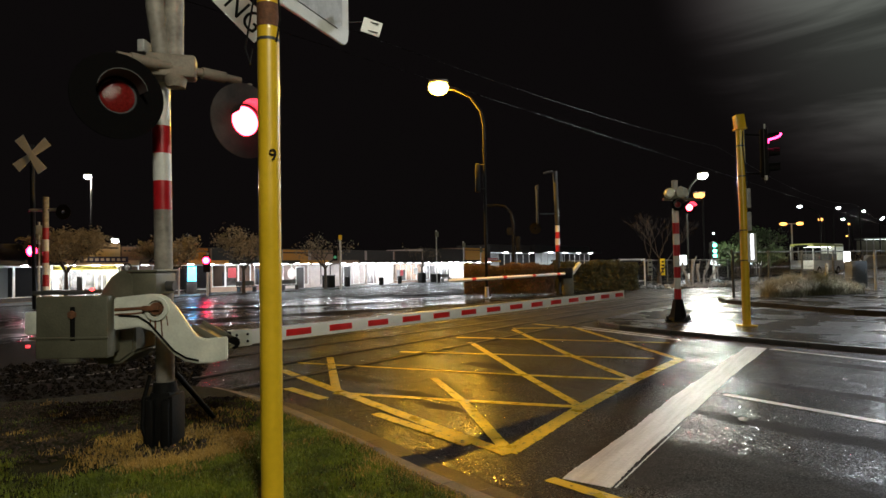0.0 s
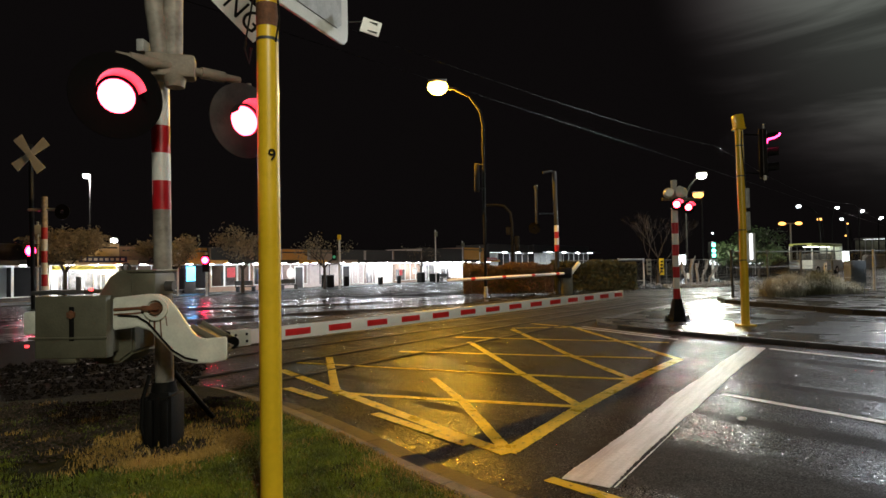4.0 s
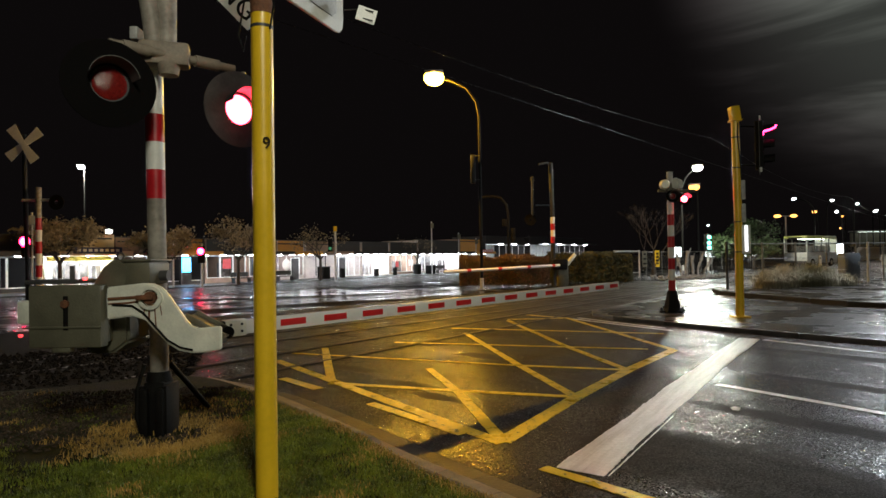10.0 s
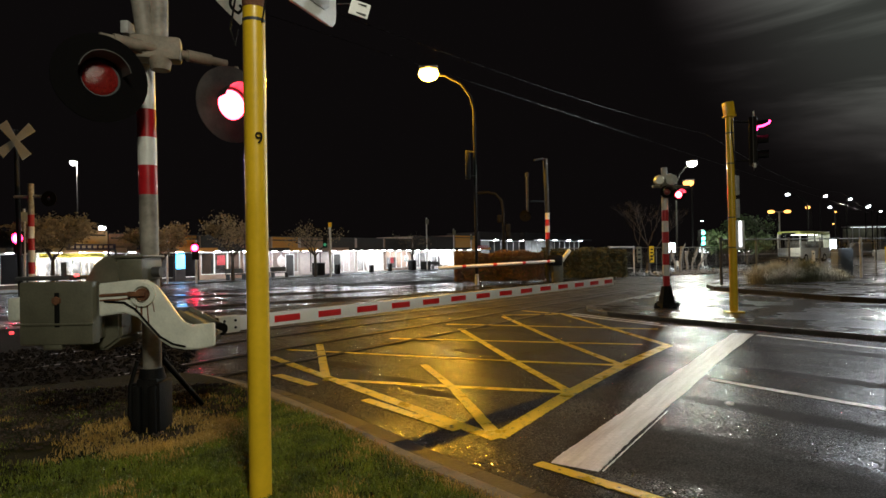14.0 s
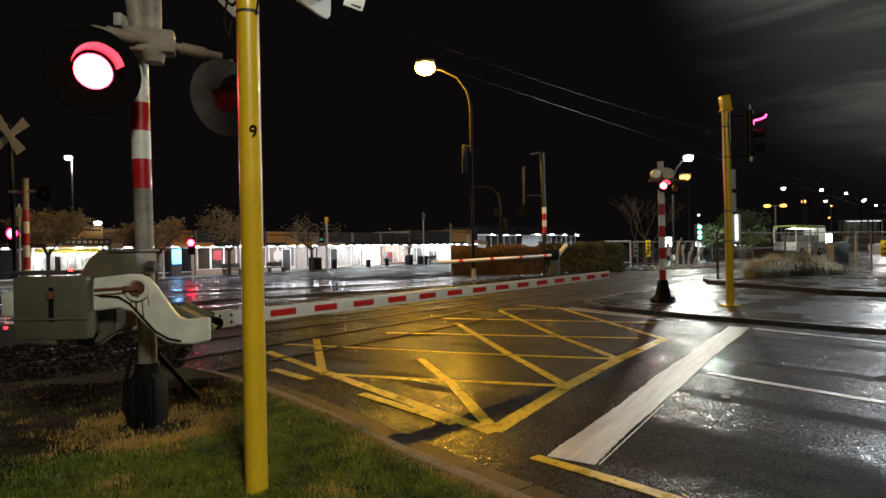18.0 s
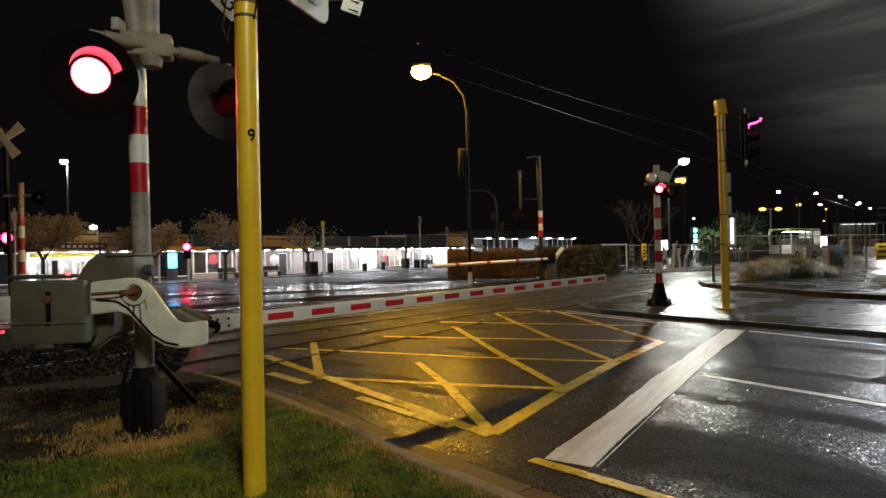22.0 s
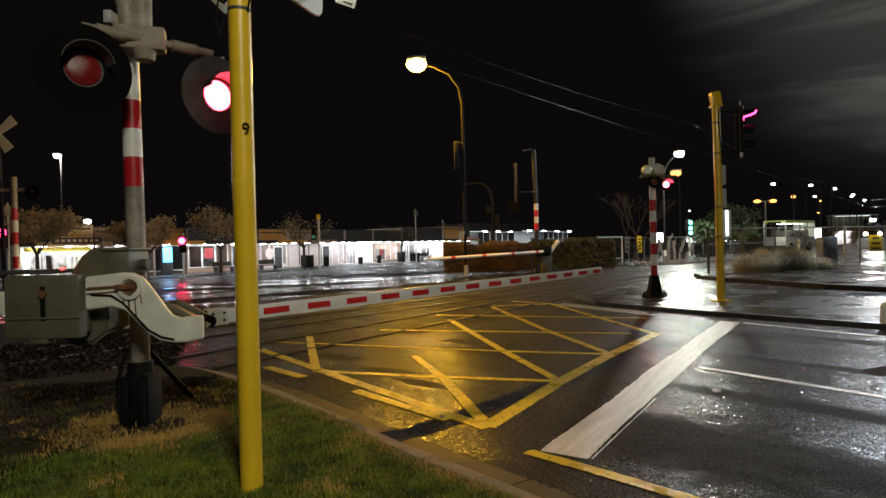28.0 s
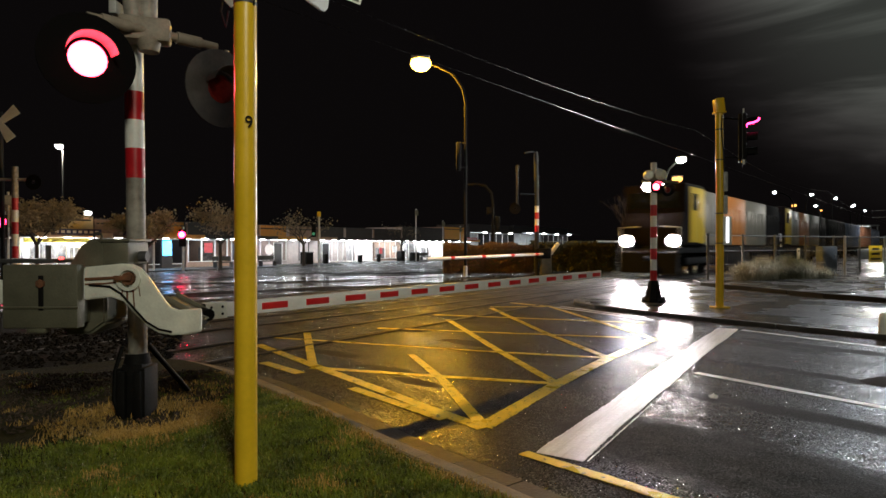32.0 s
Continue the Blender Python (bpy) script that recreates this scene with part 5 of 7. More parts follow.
lamp("main_road_light", (-33.3, 55.9, 9.9), 9000, WHITE, 0.4)
# white fill lamps added out of view, behind the camera and beyond the right edge
lamp("street_light_behind", (2.6, -4.8, 7.0), 1950, (1.0, 0.99, 0.80), 0.8)
street_lamp("street_lamp", (21.7, 24.8, 0.19), 10.5, (-1.3, 0), LED_GLOW, "unseen tall white lamp added at the path edge", 0.5)
lamp("path_light", (20.3, 24.8, 10.2), 7400, COOL, 0.2)
street_lamp("street_lamp", (4.2, -4.8, 0.0), 7.2, (-1.6, 0), LED_GLOW, "unseen white street lamp added behind the camera", 0.4)

# ---- shops along the main road ----
SHOP_FRAME = Matrix.Translation((-15.0, 60.9, -0.5)) @ Matrix.Rotation(math.atan2(0.831, 0.556), 4, "Z")
CREAM = material("cream_plaster", (0.70, 0.58, 0.38), 0.7, vary=0.12, scale=1.5, bump=0.1)
BROWN_WALL = material("brown_shop_wall", (0.30, 0.20, 0.15), 0.7, vary=0.2, scale=1.5, bump=0.1)
PINK_WALL = material("pale_pink_wall", (0.50, 0.43, 0.41), 0.7, vary=0.15, scale=2, bump=0.1)
DARK_WALL = material("dark_shopfront", (0.035, 0.031, 0.032), 0.6, vary=0.3, scale=2, bump=0.1)
INSIDE = material("white_shop_interior", (0.75, 0.76, 0.76), 0.7, vary=0.15, scale=1.2, bump=0)
GOODS = material("shelf_goods", (0.14, 0.13, 0.13), 0.6, vary=0.9, scale=2.5, bump=0)
BLUE_SIGN = material("navy_sign", (0.03, 0.035, 0.11), 0.5, vary=0.2)
YELLOW_SIGN = material("yellow_sign_band", (0.75, 0.55, 0.05), 0.5, vary=0.1)
ORANGE_SIGN = material("orange_fascia", (0.62, 0.30, 0.06), 0.5, vary=0.12)
RED_SIGN = material("red_poster", (0.5, 0.05, 0.06), 0.5, vary=0.3)
ROOF = material("dark_roof_iron", (0.04, 0.04, 0.045), 0.5, 0.3, vary=0.2)
FRAME = material("white_window_frame", (0.7, 0.7, 0.68), 0.5, vary=0.08)
DOWNLIGHT = glow("verandah_downlight", (0.90, 0.97, 1.0), 75.0)
PANE = bpy.data.materials.new("shop_glass")
PANE.use_nodes = True
PANE.node_tree.nodes["Principled BSDF"].inputs["Transmission Weight"].default_value = 1.0
PANE.node_tree.nodes["Principled BSDF"].inputs["Roughness"].default_value = 0.02
PANE.node_tree.nodes["Principled BSDF"].inputs["IOR"].default_value = 1.02
TUBES = {}


def tube_light(power, colour):
    key = (power, colour)
    if key not in TUBES:
        TUBES[key] = glow("shop_ceiling_light", colour, power)
    return TUBES[key]


def shop(x0, x1, label, wall, fascia, power, colour=(0.84, 0.93, 1.0), sill=0.35, panes=4, top=3.9, door=None, sign=None, posters=0, shelves=3, bars=0, lights=2, head=2.45, dark=False, bar=0.07, dot=0.24):
    """One shop of the row: shell, lit room behind framed panes, fascia, verandah with downlights."""
    t = thing("shop", SHOP_FRAME @ Matrix.Translation((x0, 0, 0)), label, "shop", "shops of the row")
    w, deep = x1 - x0, 6.0
    part("side_wall", box(0.15, deep, top, (0.075, deep / 2, top / 2)), wall, t, smooth=False)
    part("side_wall", box(0.15, deep, top, (w - 0.075, deep / 2, top / 2)), wall, t, smooth=False)
    part("back_wall", box(w - 0.3, 0.15, top, (w / 2, deep - 0.075, top / 2)), INSIDE, t, smooth=False)
    part("roof", box(w - 0.3, deep - 0.15, 0.12, (w / 2, deep / 2 - 0.08, top - 0.3)), ROOF, t, smooth=False)
    part("floor", box(w - 0.3, deep - 0.15, 0.08, (w / 2, deep / 2 - 0.075, 0.06)), CONCRETE, t, smooth=False)
    part("fascia", box(w - 0.3, 0.2, top - head - 0.1, (w / 2, 0.1, (top + head + 0.1) / 2)), fascia, t, smooth=False)
    part("coping", box(w, 0.3, 0.08, (w / 2, 0.1, top + 0.04)), ROOF, t, smooth=False)
    if sill > 0.05:
        part("stall_riser", box(w - 0.3, 0.15, sill, (w / 2, 0.09, sill / 2 + 0.02)), wall, t, smooth=False)
    v = part("verandah", box(w, 2.6, 0.14, (w / 2, -1.3, head + 0.17)), ROOF, t, "flat street verandah", smooth=False)
    part("verandah_edge", box(w, 0.06, 0.32, (w / 2, -2.63, head + 0.2)), fascia, v, smooth=False)
    for k in range(lights):
        part("downlight", rod(((k + 0.5) * w / lights, -1.5, head + 0.02), ((k + 0.5) * w / lights, -1.5, head + 0.09), dot, n=14), DOWNLIGHT, v, "lit verandah light")
    if sign:
        sg = part("sign_board", box(w * 0.66, 0.06, 0.42, (w * 0.5, -2.69, head + 0.42), 0.01), sign, t, "sign board with illegible lettering")
        for k in range(bars):
            part("letter_bar", box(w * 0.66 / bars * 0.55, 0.02, 0.18, (w * 0.5 + w * 0.6 * ((k + 0.5) / bars - 0.5), -2.735, head + 0.42)), FRAME, sg, smooth=False)
    if dark:
        part("shutter", box(w - 0.3, 0.06, head - sill, (w / 2, 0.08, (head + sill) / 2)), wall, t, "closed dim shopfront", smooth=False)
        for k in range(1, panes):
            part("mullion", box(0.07, 0.1, head - sill, (0.15 + (w - 0.3) * k / panes, 0.03, (head + sill) / 2)), DARK_WALL, t, smooth=False)
        return t
    part("ceiling_light", box(w * 0.8, 3.6, 0.05, (w / 2, 2.6, head + 0.25)), tube_light(power * 1.2, colour), t, "bright ceiling lights", smooth=False)
    wf = part("window_frame", box(w - 0.3, 0.08, max(0.09, bar), (w / 2, 0.06, head)), FRAME, t, smooth=False)
    part("window_sill", box(w - 0.3, 0.1, 0.06, (w / 2, 0.05, sill + 0.05)), FRAME, wf, smooth=False)
    for k in range(panes + 1):
        part("mullion", box(bar, 0.09, head - sill, (0.15 + (w - 0.3) * k / panes, 0.06, (head + sill) / 2)), FRAME, wf, smooth=False)
    for k in range(panes):
        pw = (w - 0.3) / panes
        g = part("pane", box(pw - 0.08, 0.012, head - sill - 0.1, (0.15 + pw * (k + 0.5), 0.06, (head + sill) / 2)), PANE, wf, smooth=False)
        g.visible_shadow = False
    if door is not None:
        d = part("door", box(1.0, 0.06, 2.1, (door, 0.0, 1.09), 0.01), DARK_WALL, t, "glazed shop door", smooth=False)
        part("door_frame", box(1.16, 0.05, 0.1, (door, -0.02, 2.2)), FRAME, d, smooth=False)
        for a in (-0.55, 0.55):
            part("door_frame", box(0.1, 0.05, 2.15, (door + a, -0.02, 1.08)), FRAME, d, smooth=False)
    rnd = random.Random(int(x0 * 10) + 500)
    for k in range(shelves):
        hgt = rnd.uniform(1.2, 2.1)
        part("shelf_unit", box(w * rnd.uniform(0.16, 0.26), 0.5, hgt, (w * (k + 0.5) / max(1, shelves) + rnd.uniform(-0.4, 0.4), rnd.uniform(1.6, 4.5), hgt / 2 + 0.1), 0.02), GOODS, t, "stocked shelf unit", smooth=False)
    for k in range(posters):
        part("poster", box(rnd.uniform(0.5, 0.9), 0.02, rnd.uniform(0.5, 0.9), (w * (k + 0.5) / posters, 0.0, rnd.uniform(1.2, 1.9))), RED_SIGN if k % 2 == 0 else INSIDE, t, "window poster", smooth=False)
    return t


shop(-34.0, -22.9, "dim end building with a white-framed glass front", DARK_WALL, DARK_WALL, 0.7, panes=6, lights=3, shelves=2, bar=0.14)
shop(-22.8, -17.8, "cream-fronted lit store with a yellow band over its windows", CREAM, CREAM, 34, (0.84, 0.93, 1.0), sill=0.2, panes=4, sign=BLUE_SIGN, bars=8, posters=0, shelves=6, lights=3, top=4.1)
yb = thing("sign_band", SHOP_FRAME @ Matrix.Translation((-20.3, -0.12, 2.32)), "yellow illuminated band over the store windows", "sign")
part("panel", box(4.4, 0.1, 0.3, (0, 0, 0), 0.01), YELLOW_SIGN, yb)
shop(-17.7, -13.9, "shop with a navy sign over a dark window", BROWN_WALL, BROWN_WALL, 1.0, panes=3, sign=BLUE_SIGN, bars=4, lights=2, shelves=2)
shop(-13.8, -10.1, "dim shopfront with a blue-lit cash machine", DARK_WALL, ORANGE_SIGN, 0.6, panes=2, lights=2, shelves=1)
atm = thing("cash_machine", SHOP_FRAME @ Matrix.Translation((-12.05, -0.25, 0)), "tall glowing blue-white cash machine panel", "cash machine")
part("cabinet", box(0.95, 0.3, 2.4, (0, 0, 1.2), 0.03), DARK_WALL, atm)
part("screen_panel", box(0.80, 0.04, 1.2, (0, -0.16, 1.72), 0.02), glow("blue_panel_glow", (0.06, 0.48, 1.0), 8.0), atm, "glowing blue-white panel")
shop(-10.0, -5.6, "shop with thick white window frames and red posters", BROWN_WALL, DARK_WALL, 1.4, panes=3, posters=1, lights=3, sill=0.5, bar=0.16)
shop(-5.5, -2.2, "lit shop with white frames under the verandah", BROWN_WALL, DARK_WALL, 2.6, (0.7, 0.9, 1.0), panes=3, posters=0, lights=2, sill=0.5, bar=0.16)
shop(-2.1, 1.5, "lit shop with a round pink sign and a glazed door", PINK_WALL, ORANGE_SIGN, 2.2, (1.0, 0.93, 0.90), panes=3, bar=0.12, door=2.3, lights=3, sill=0.4)
disc = thing("round_sign", SHOP_FRAME @ Matrix.Translation((-1.0, -0.12, 1.55)), "round pink sign in a shop window", "sign")
part("disc", rod((0, 0.02, 0), (0, -0.03, 0), 0.55, n=28), PINK_WALL, disc)
shop(1.6, 6.0, "closed shop with dim brown panels", PINK_WALL, BROWN_WALL, 0, dark=True, panes=3, lights=2)
shop(6.1, 10.1, "lit shop with a dark door and tall panes", PINK_WALL, DARK_WALL, 9.0, panes=4, door=0.9, lights=3, sill=0.15)
shop(10.2, 15.2, "brilliantly lit white shop", PINK_WALL, DARK_WALL, 34.0, panes=4, lights=4, sill=0.1, shelves=3)
shop(15.3, 21.0, "lit shop with a grey panelled front", BROWN_WALL, DARK_WALL, 14.0, panes=5, lights=3, sill=0.3, posters=2)
shop(21.1, 31.0, "wide bright store with a raised white front", PINK_WALL, DARK_WALL, 26.0, panes=7, lights=6, sill=0.25, shelves=6, top=4.3)
shop(31.2, 37.0, "corner building with a red-lettered sign", BROWN_WALL, ORANGE_SIGN, 1.5, panes=4, sign=RED_SIGN, bars=6, lights=2, top=4.6)
shop(38.5, 52.0, "far shop row with bright canopy lights", DARK_WALL, DARK_WALL, 1.6, panes=6, lights=3, top=5.2, head=3.9, sill=1.2, dot=0.34)
shop(54.0, 80.0, "distant low shops under lit canopies", DARK_WALL, ROOF, 1.6, panes=10, lights=4, top=5.4, head=4.1, sill=1.2, dot=0.36)
pave2 = link("pavement", box(140, 4.2, 0.15, (20, -2.3, 0.0)), material("wet_shop_pavement", (0.022, 0.021, 0.02), 0.5, vary=0.4, scale=2, bump=0.3))
pave2.matrix_world = SHOP_FRAME
tagged(pave2, "pale concrete footpath in front of the shops", "pavement", kind="structure")


def bin_at(s, off, h=0.9, w=0.5):
    t = thing("rubbish_bin", SHOP_FRAME @ Matrix.Translation((s, off, 0.08)), "dark street rubbish bin on the shop footpath", "bin", "street bins")
    part("body", box(w, w, h, (0, 0, h / 2), 0.03), BLACK, t)
    part("lid", box(w + 0.06, w + 0.06, 0.08, (0, 0, h), 0.02), DARK, t)


for s, off, h, w in ((1.2, -3.0, 1.2, 0.9), (4.1, -2.8, 1.0, 0.4), (16.5, -3.2, 1.2, 0.7), (19.0, -3.4, 1.0, 0.9), (-6.5, -3.0, 0.9, 0.6), (9.0, -3.2, 0.8, 0.4), (12.5, -3.0, 0.9, 0.35)):
    bin_at(s, off, h, w)


def bench(s, off):
    t = thing("street_bench", SHOP_FRAME @ Matrix.Translation((s, off, 0.08)), "dark street bench before the shops", "bench", "street benches")
    part("seat", box(1.8, 0.5, 0.08, (0, 0, 0.45), 0.01), DARK, t)
    part("backrest", box(1.8, 0.06, 0.4, (0, 0.25, 0.75), 0.01), DARK, t)
    for a in (-0.8, 0.8):
        part("leg", box(0.08, 0.45, 0.45, (a, 0, 0.22)), DARK, t)


for s in (-8.8, -4.0, 21.5, 27.0):
    bench(s, -3.3)
for s, h in ((-25.0, 5.2), (18.5, 6.4), (24.6, 5.2), (29.0, 4.6), (-15.5, 4.4)):
    t = thing("sign_post", SHOP_FRAME @ Matrix.Translation((s, -4.0, 0.0)), "slim grey sign post on the shop footpath", "sign post", "sign posts")
    part("pole", rod((0, 0, 0), (0, 0, h), 0.07, n=10), STEEL, t)
    part("sign_plate", box(0.7, 0.04, 0.6, (0, -0.09, h - 0.5), 0.02), MECH, t)

# ---- fences, station, wires ----
SIGN_YELLOW = material("yellow_warning_sign", (0.80, 0.52, 0.02), 0.4, vary=0.08)
FENCE_STEEL = material("dull_fence_steel", (0.13, 0.13, 0.125), 0.5, 0.2, vary=0.4, scale=9, bump=0.1)
MESH_WIRE = material("fence_wire", (0.24, 0.24, 0.235), 0.5, 0.2, vary=0.3)


def fence(a, b, bays, height, label, step=0.09, post=0.034):
    """A welded-mesh fence: posts, top and bottom rails, and a mesh of thin upright wires in each bay."""
    a, b = Vector(a), Vector(b)
    t = thing("fence", a, label, "fence", "railway fences")
    for k in range(bays + 1):
        p = (b - a) * (k / bays)
        part("post", rod(p, p + Vector((0, 0, height + 0.06)), post, n=10), FENCE_STEEL, t)
    for k in range(bays):
        p, q = (b - a) * (k / bays), (b - a) * ((k + 1) / bays)
        up = Vector((0, 0, 1))
        part("top_rail", rod(p + up * height, q + up * height, 0.022, n=8), FENCE_STEEL, t)
        bm = bmesh.new()
        n = int((q - p).length / step)
        for j in range(1, n):
            c = p.lerp(q, j / n)
            rod(c + up * 0.06, c + up * height, 0.0028, n=3, bm=bm, caps=False)
        for z in (0.08, 0.55, 1.05):
            rod(p + up * z, q + up * z, 0.007, n=3, bm=bm, caps=False)
        part("mesh_panel", bm, MESH_WIRE, t, "grey wire mesh panel", smooth=False)
    return t


fence((10.1, 21.7, 0.19), (25.0, 28.5, 0.19), 9, 1.60, "grey wire mesh fence beside the railway")
fence((6.6, 33.4, 0.0), (34, 65.0, 0.0), 15, 1.65, "dim wire mesh fence across the tracks", 0.16)


def warning_sign(place, turn_deg, w, h, label, mat, bars):
    t = thing("warning_sign", place, label, "sign", "warning signs")
    m = Matrix.Rotation(radians(turn_deg), 4, "Z")
    part("panel", box(w, 0.02, h, (0, 0, 0), 0.004, m=m), mat, t)
    for k in range(bars):
        part("text_bar", box(w * (0.5 + 0.2 * ((k * 7) % 3) / 2), 0.006, h * 0.10, m @ Vector((0, -0.014, h * (0.30 - 0.6 * k / max(1, bars - 1)))), 0, m=m), BLACK, t, smooth=False)
    return t


warning_sign((13.6, 38.8, 1.2), 30, 0.42, 1.05, "yellow warning sign with unreadable black lines", SIGN_YELLOW, 4)
warning_sign((12.6, 38.2, 1.2), 30, 0.42, 1.0, "grey notice board on the fence", MECH, 3)
warning_sign((9.4, 36.0, 1.35), 30, 0.6, 0.25, "small pale notice on the fence", MECH, 2)
warning_sign((19.45, 26.0, 1.07), 24, 0.95, 0.72, "large yellow warning sign with dark lines", SIGN_YELLOW, 3)
warning_sign((14.6, 23.65, 1.05), 24, 0.16, 0.55, "narrow pale sign on the fence", CREAM, 2)
cab = thing("equipment_cabinet", (16.45, 24.75, 0.19), "grey steel equipment cabinet beside the fence", "cabinet")
part("body", box(0.62, 0.45, 1.18, (0, 0, 0.62), 0.02), material("grey_cabinet_paint", (0.15, 0.17, 0.19), 0.5, 0.2, vary=0.15), cab)
part("door", box(0.54, 0.02, 1.05, (0, -0.235, 0.63), 0.006), bpy.data.materials["grey_cabinet_paint"], cab, "flat cabinet door")
part("door_handle", box(0.03, 0.03, 0.16, (0.22, -0.255, 0.8), 0.006), STEEL, cab)
part("plinth", box(0.74, 0.5, 0.1, (0, 0, 0.02), 0.01), CONCRETE, cab)
pp = thing("post", (17.4, 25.0, 0.19), "slim pale steel post beside the cabinet", "post")
part("pole", rod((0, 0, 0), (0, 0, 1.65), 0.05, n=12), STEEL, pp)
gp = thing("gate_post", (9.95, 21.4, 0.07), "dark gate post at the fence end", "post")
part("pole", rod((0, 0, 0), (0, 0, 1.75), 0.045, n=12), DARK, gp)
part("cap", rod((0, 0, 1.75), (0, 0, 1.79), 0.06, n=12), DARK, gp)

# pedestrian gate frame beyond the tracks
pg = thing("pedestrian_gate", (10.2, 36.4, 0.0), "galvanised open pedestrian gate beyond the tracks", "gate")
for x in (0, 2.3):
    part("post", rod((x, x * 1.1, 0), (x, x * 1.1, 1.75), 0.05, n=10), STEEL, pg)
part("rail", rod((0, 0, 1.7), (2.3, 2.53, 1.7), 0.03, n=8), STEEL, pg)
part("rail", rod((0, 0, 0.35), (2.3, 2.53, 0.35), 0.03, n=8), STEEL, pg)

# station platform
plat = thing("station_platform", rail_place(FAR_TRACK, 70, -2.6, 0), "pale lit station platform edge beside the track", "platform")
tr = Matrix.Rotation(math.atan2(ALONG.y, ALONG.x), 4, "Z")
bm = box(90, 4.0, 1.0, (45, -2.0, 0.5), 0.03)
bm.transform(tr)
part("deck", bm, material("pale_platform_concrete", (0.42, 0.41, 0.39), 0.5, vary=0.2, scale=2, bump=0.2), plat)
bm = box(90, 0.3, 0.06, (45, -0.1, 1.03), 0.01)
bm.transform(tr)
part("edge_strip", bm, WHITE_ENAMEL, plat, "white platform edge")


ramp_turn = Matrix.Rotation(math.atan2(ALONG.y, ALONG.x), 4, "Z")
ramp = thing("ramp", rail_place(FAR_TRACK, 97, 3.4), "pale concrete ramp wall up to the station platform", "ramp")
part("ramp_wall", plate([(0, 0), (0, 0.7), (9, 1.9), (70.0, 2.2), (70.0, 0)], 0.25, ramp_turn, bevel=0.02), bpy.data.materials["pale_platform_concrete"], ramp)
part("coping", plate([(0, 0.7), (0, 0.9), (9, 2.15), (70.0, 2.45), (70.0, 2.2), (9, 1.9)], 0.6, ramp_turn, bevel=0.01), WHITE_ENAMEL, ramp, "white coping")
shelter = thing("shelter", rail_place(FAR_TRACK, 142, 5.0), "lit station shelter with slim posts", "shelter")
part("roof", box(9.0, 3.2, 0.2, (0, 0, 5.6), 0.04), STEEL, shelter)
part("ceiling_light", box(7.0, 0.5, 0.06, (0, 0, 5.45), 0.01), glow("shelter_light", (0.92, 1.0, 0.95), 2.5), shelter, "bright strip light")
for k in range(7):
    part("post", rod((-4.2 + 1.4 * k, -1.4, 0), (-4.2 + 1.4 * k, -1.4, 5.5), 0.09, n=8), STEEL, shelter)
part("back_wall", box(8.6, 0.12, 2.8, (0, 1.4, 3.9), 0.02), MECH, shelter)


def small_bus():
    """A parked bus with its inside lights on."""
    t = thing("bus", Matrix.Translation((35.2, 61.0, 0.0)) @ Matrix.Rotation(radians(35), 4, "Z"), "pale parked bus with lime roof edge and lit inside", "bus")
    pale = material("pale_bus_paint", (0.62, 0.63, 0.58), 0.35, vary=0.08, scale=2, bump=0.03)
    lime = material("lime_bus_roof", (0.52, 0.54, 0.16), 0.4, vary=0.12, scale=2, bump=0.03)
    length, half = 6.6, 1.12
    body = part("body", box(length, 2 * half, 1.05, (length / 2, 0, 0.92), 0.06), pale, t, "pale lower bodywork")
    part("bumper", box(0.16, 2 * half, 0.25, (-0.05, 0, 0.48), 0.04), DARK, body)
    part("roof", box(length, 2 * half, 0.28, (length / 2, 0, 2.98), 0.10), lime, t, "lime-edged roof")
    for x in (0.07, 1.6, 3.2, 4.8, length - 0.07):
        for y in (-half + 0.05, half - 0.05):
            part("pillar", box(0.12, 0.10, 1.45, (x, y, 2.15), 0.02), DARK if 1 < x < 6 else pale, t)
    part("windscreen", box(0.02, 2 * half - 0.25, 1.25, (0.03, 0, 2.1)), PANE, t, smooth=False).visible_shadow = False
    for k, x in enumerate((0.85, 2.4, 4.0, 5.65)):
        for y in (-half + 0.03, half - 0.03):
            part("side_window", box(1.4, 0.02, 1.25, (x, y, 2.15)), PANE, t, smooth=False).visible_shadow = False
    part("back_panel", box(0.08, 2 * half - 0.2, 1.45, (length - 0.05, 0, 2.15)), pale, t, smooth=False)
    part("ceiling_light", box(length - 1.0, 0.25, 0.04, (length / 2, 0, 2.80)), glow("bus_inside_light", (0.95, 1.0, 0.92), 22.0), t, "bright inside strip light")
    part("destination_sign", box(0.05, 1.3, 0.22, (-0.02, 0, 2.88), 0.01), BLACK, t)
    for k in range(4):
        for y in (-0.55, 0.55):
            part("bus_seat", box(0.12, 0.85, 0.75, (1.4 + 1.3 * k, y, 1.75), 0.04), DARK, t)
    for y in (-0.8, 0.8):
        part("headlamp", box(0.05, 0.3, 0.16, (-0.01, y, 0.85), 0.02), STEEL, body)
    for x in (1.1, 5.2):
        for y in (-half + 0.1, half - 0.1):
            wheel = part("wheel", rod((x, y - 0.12, 0.42), (x, y + 0.12, 0.42), 0.42, n=20), BLACK, t)
            part("rim", rod((x, y - 0.13, 0.42), (x, y + 0.13, 0.42), 0.22, n=14), STEEL, wheel)


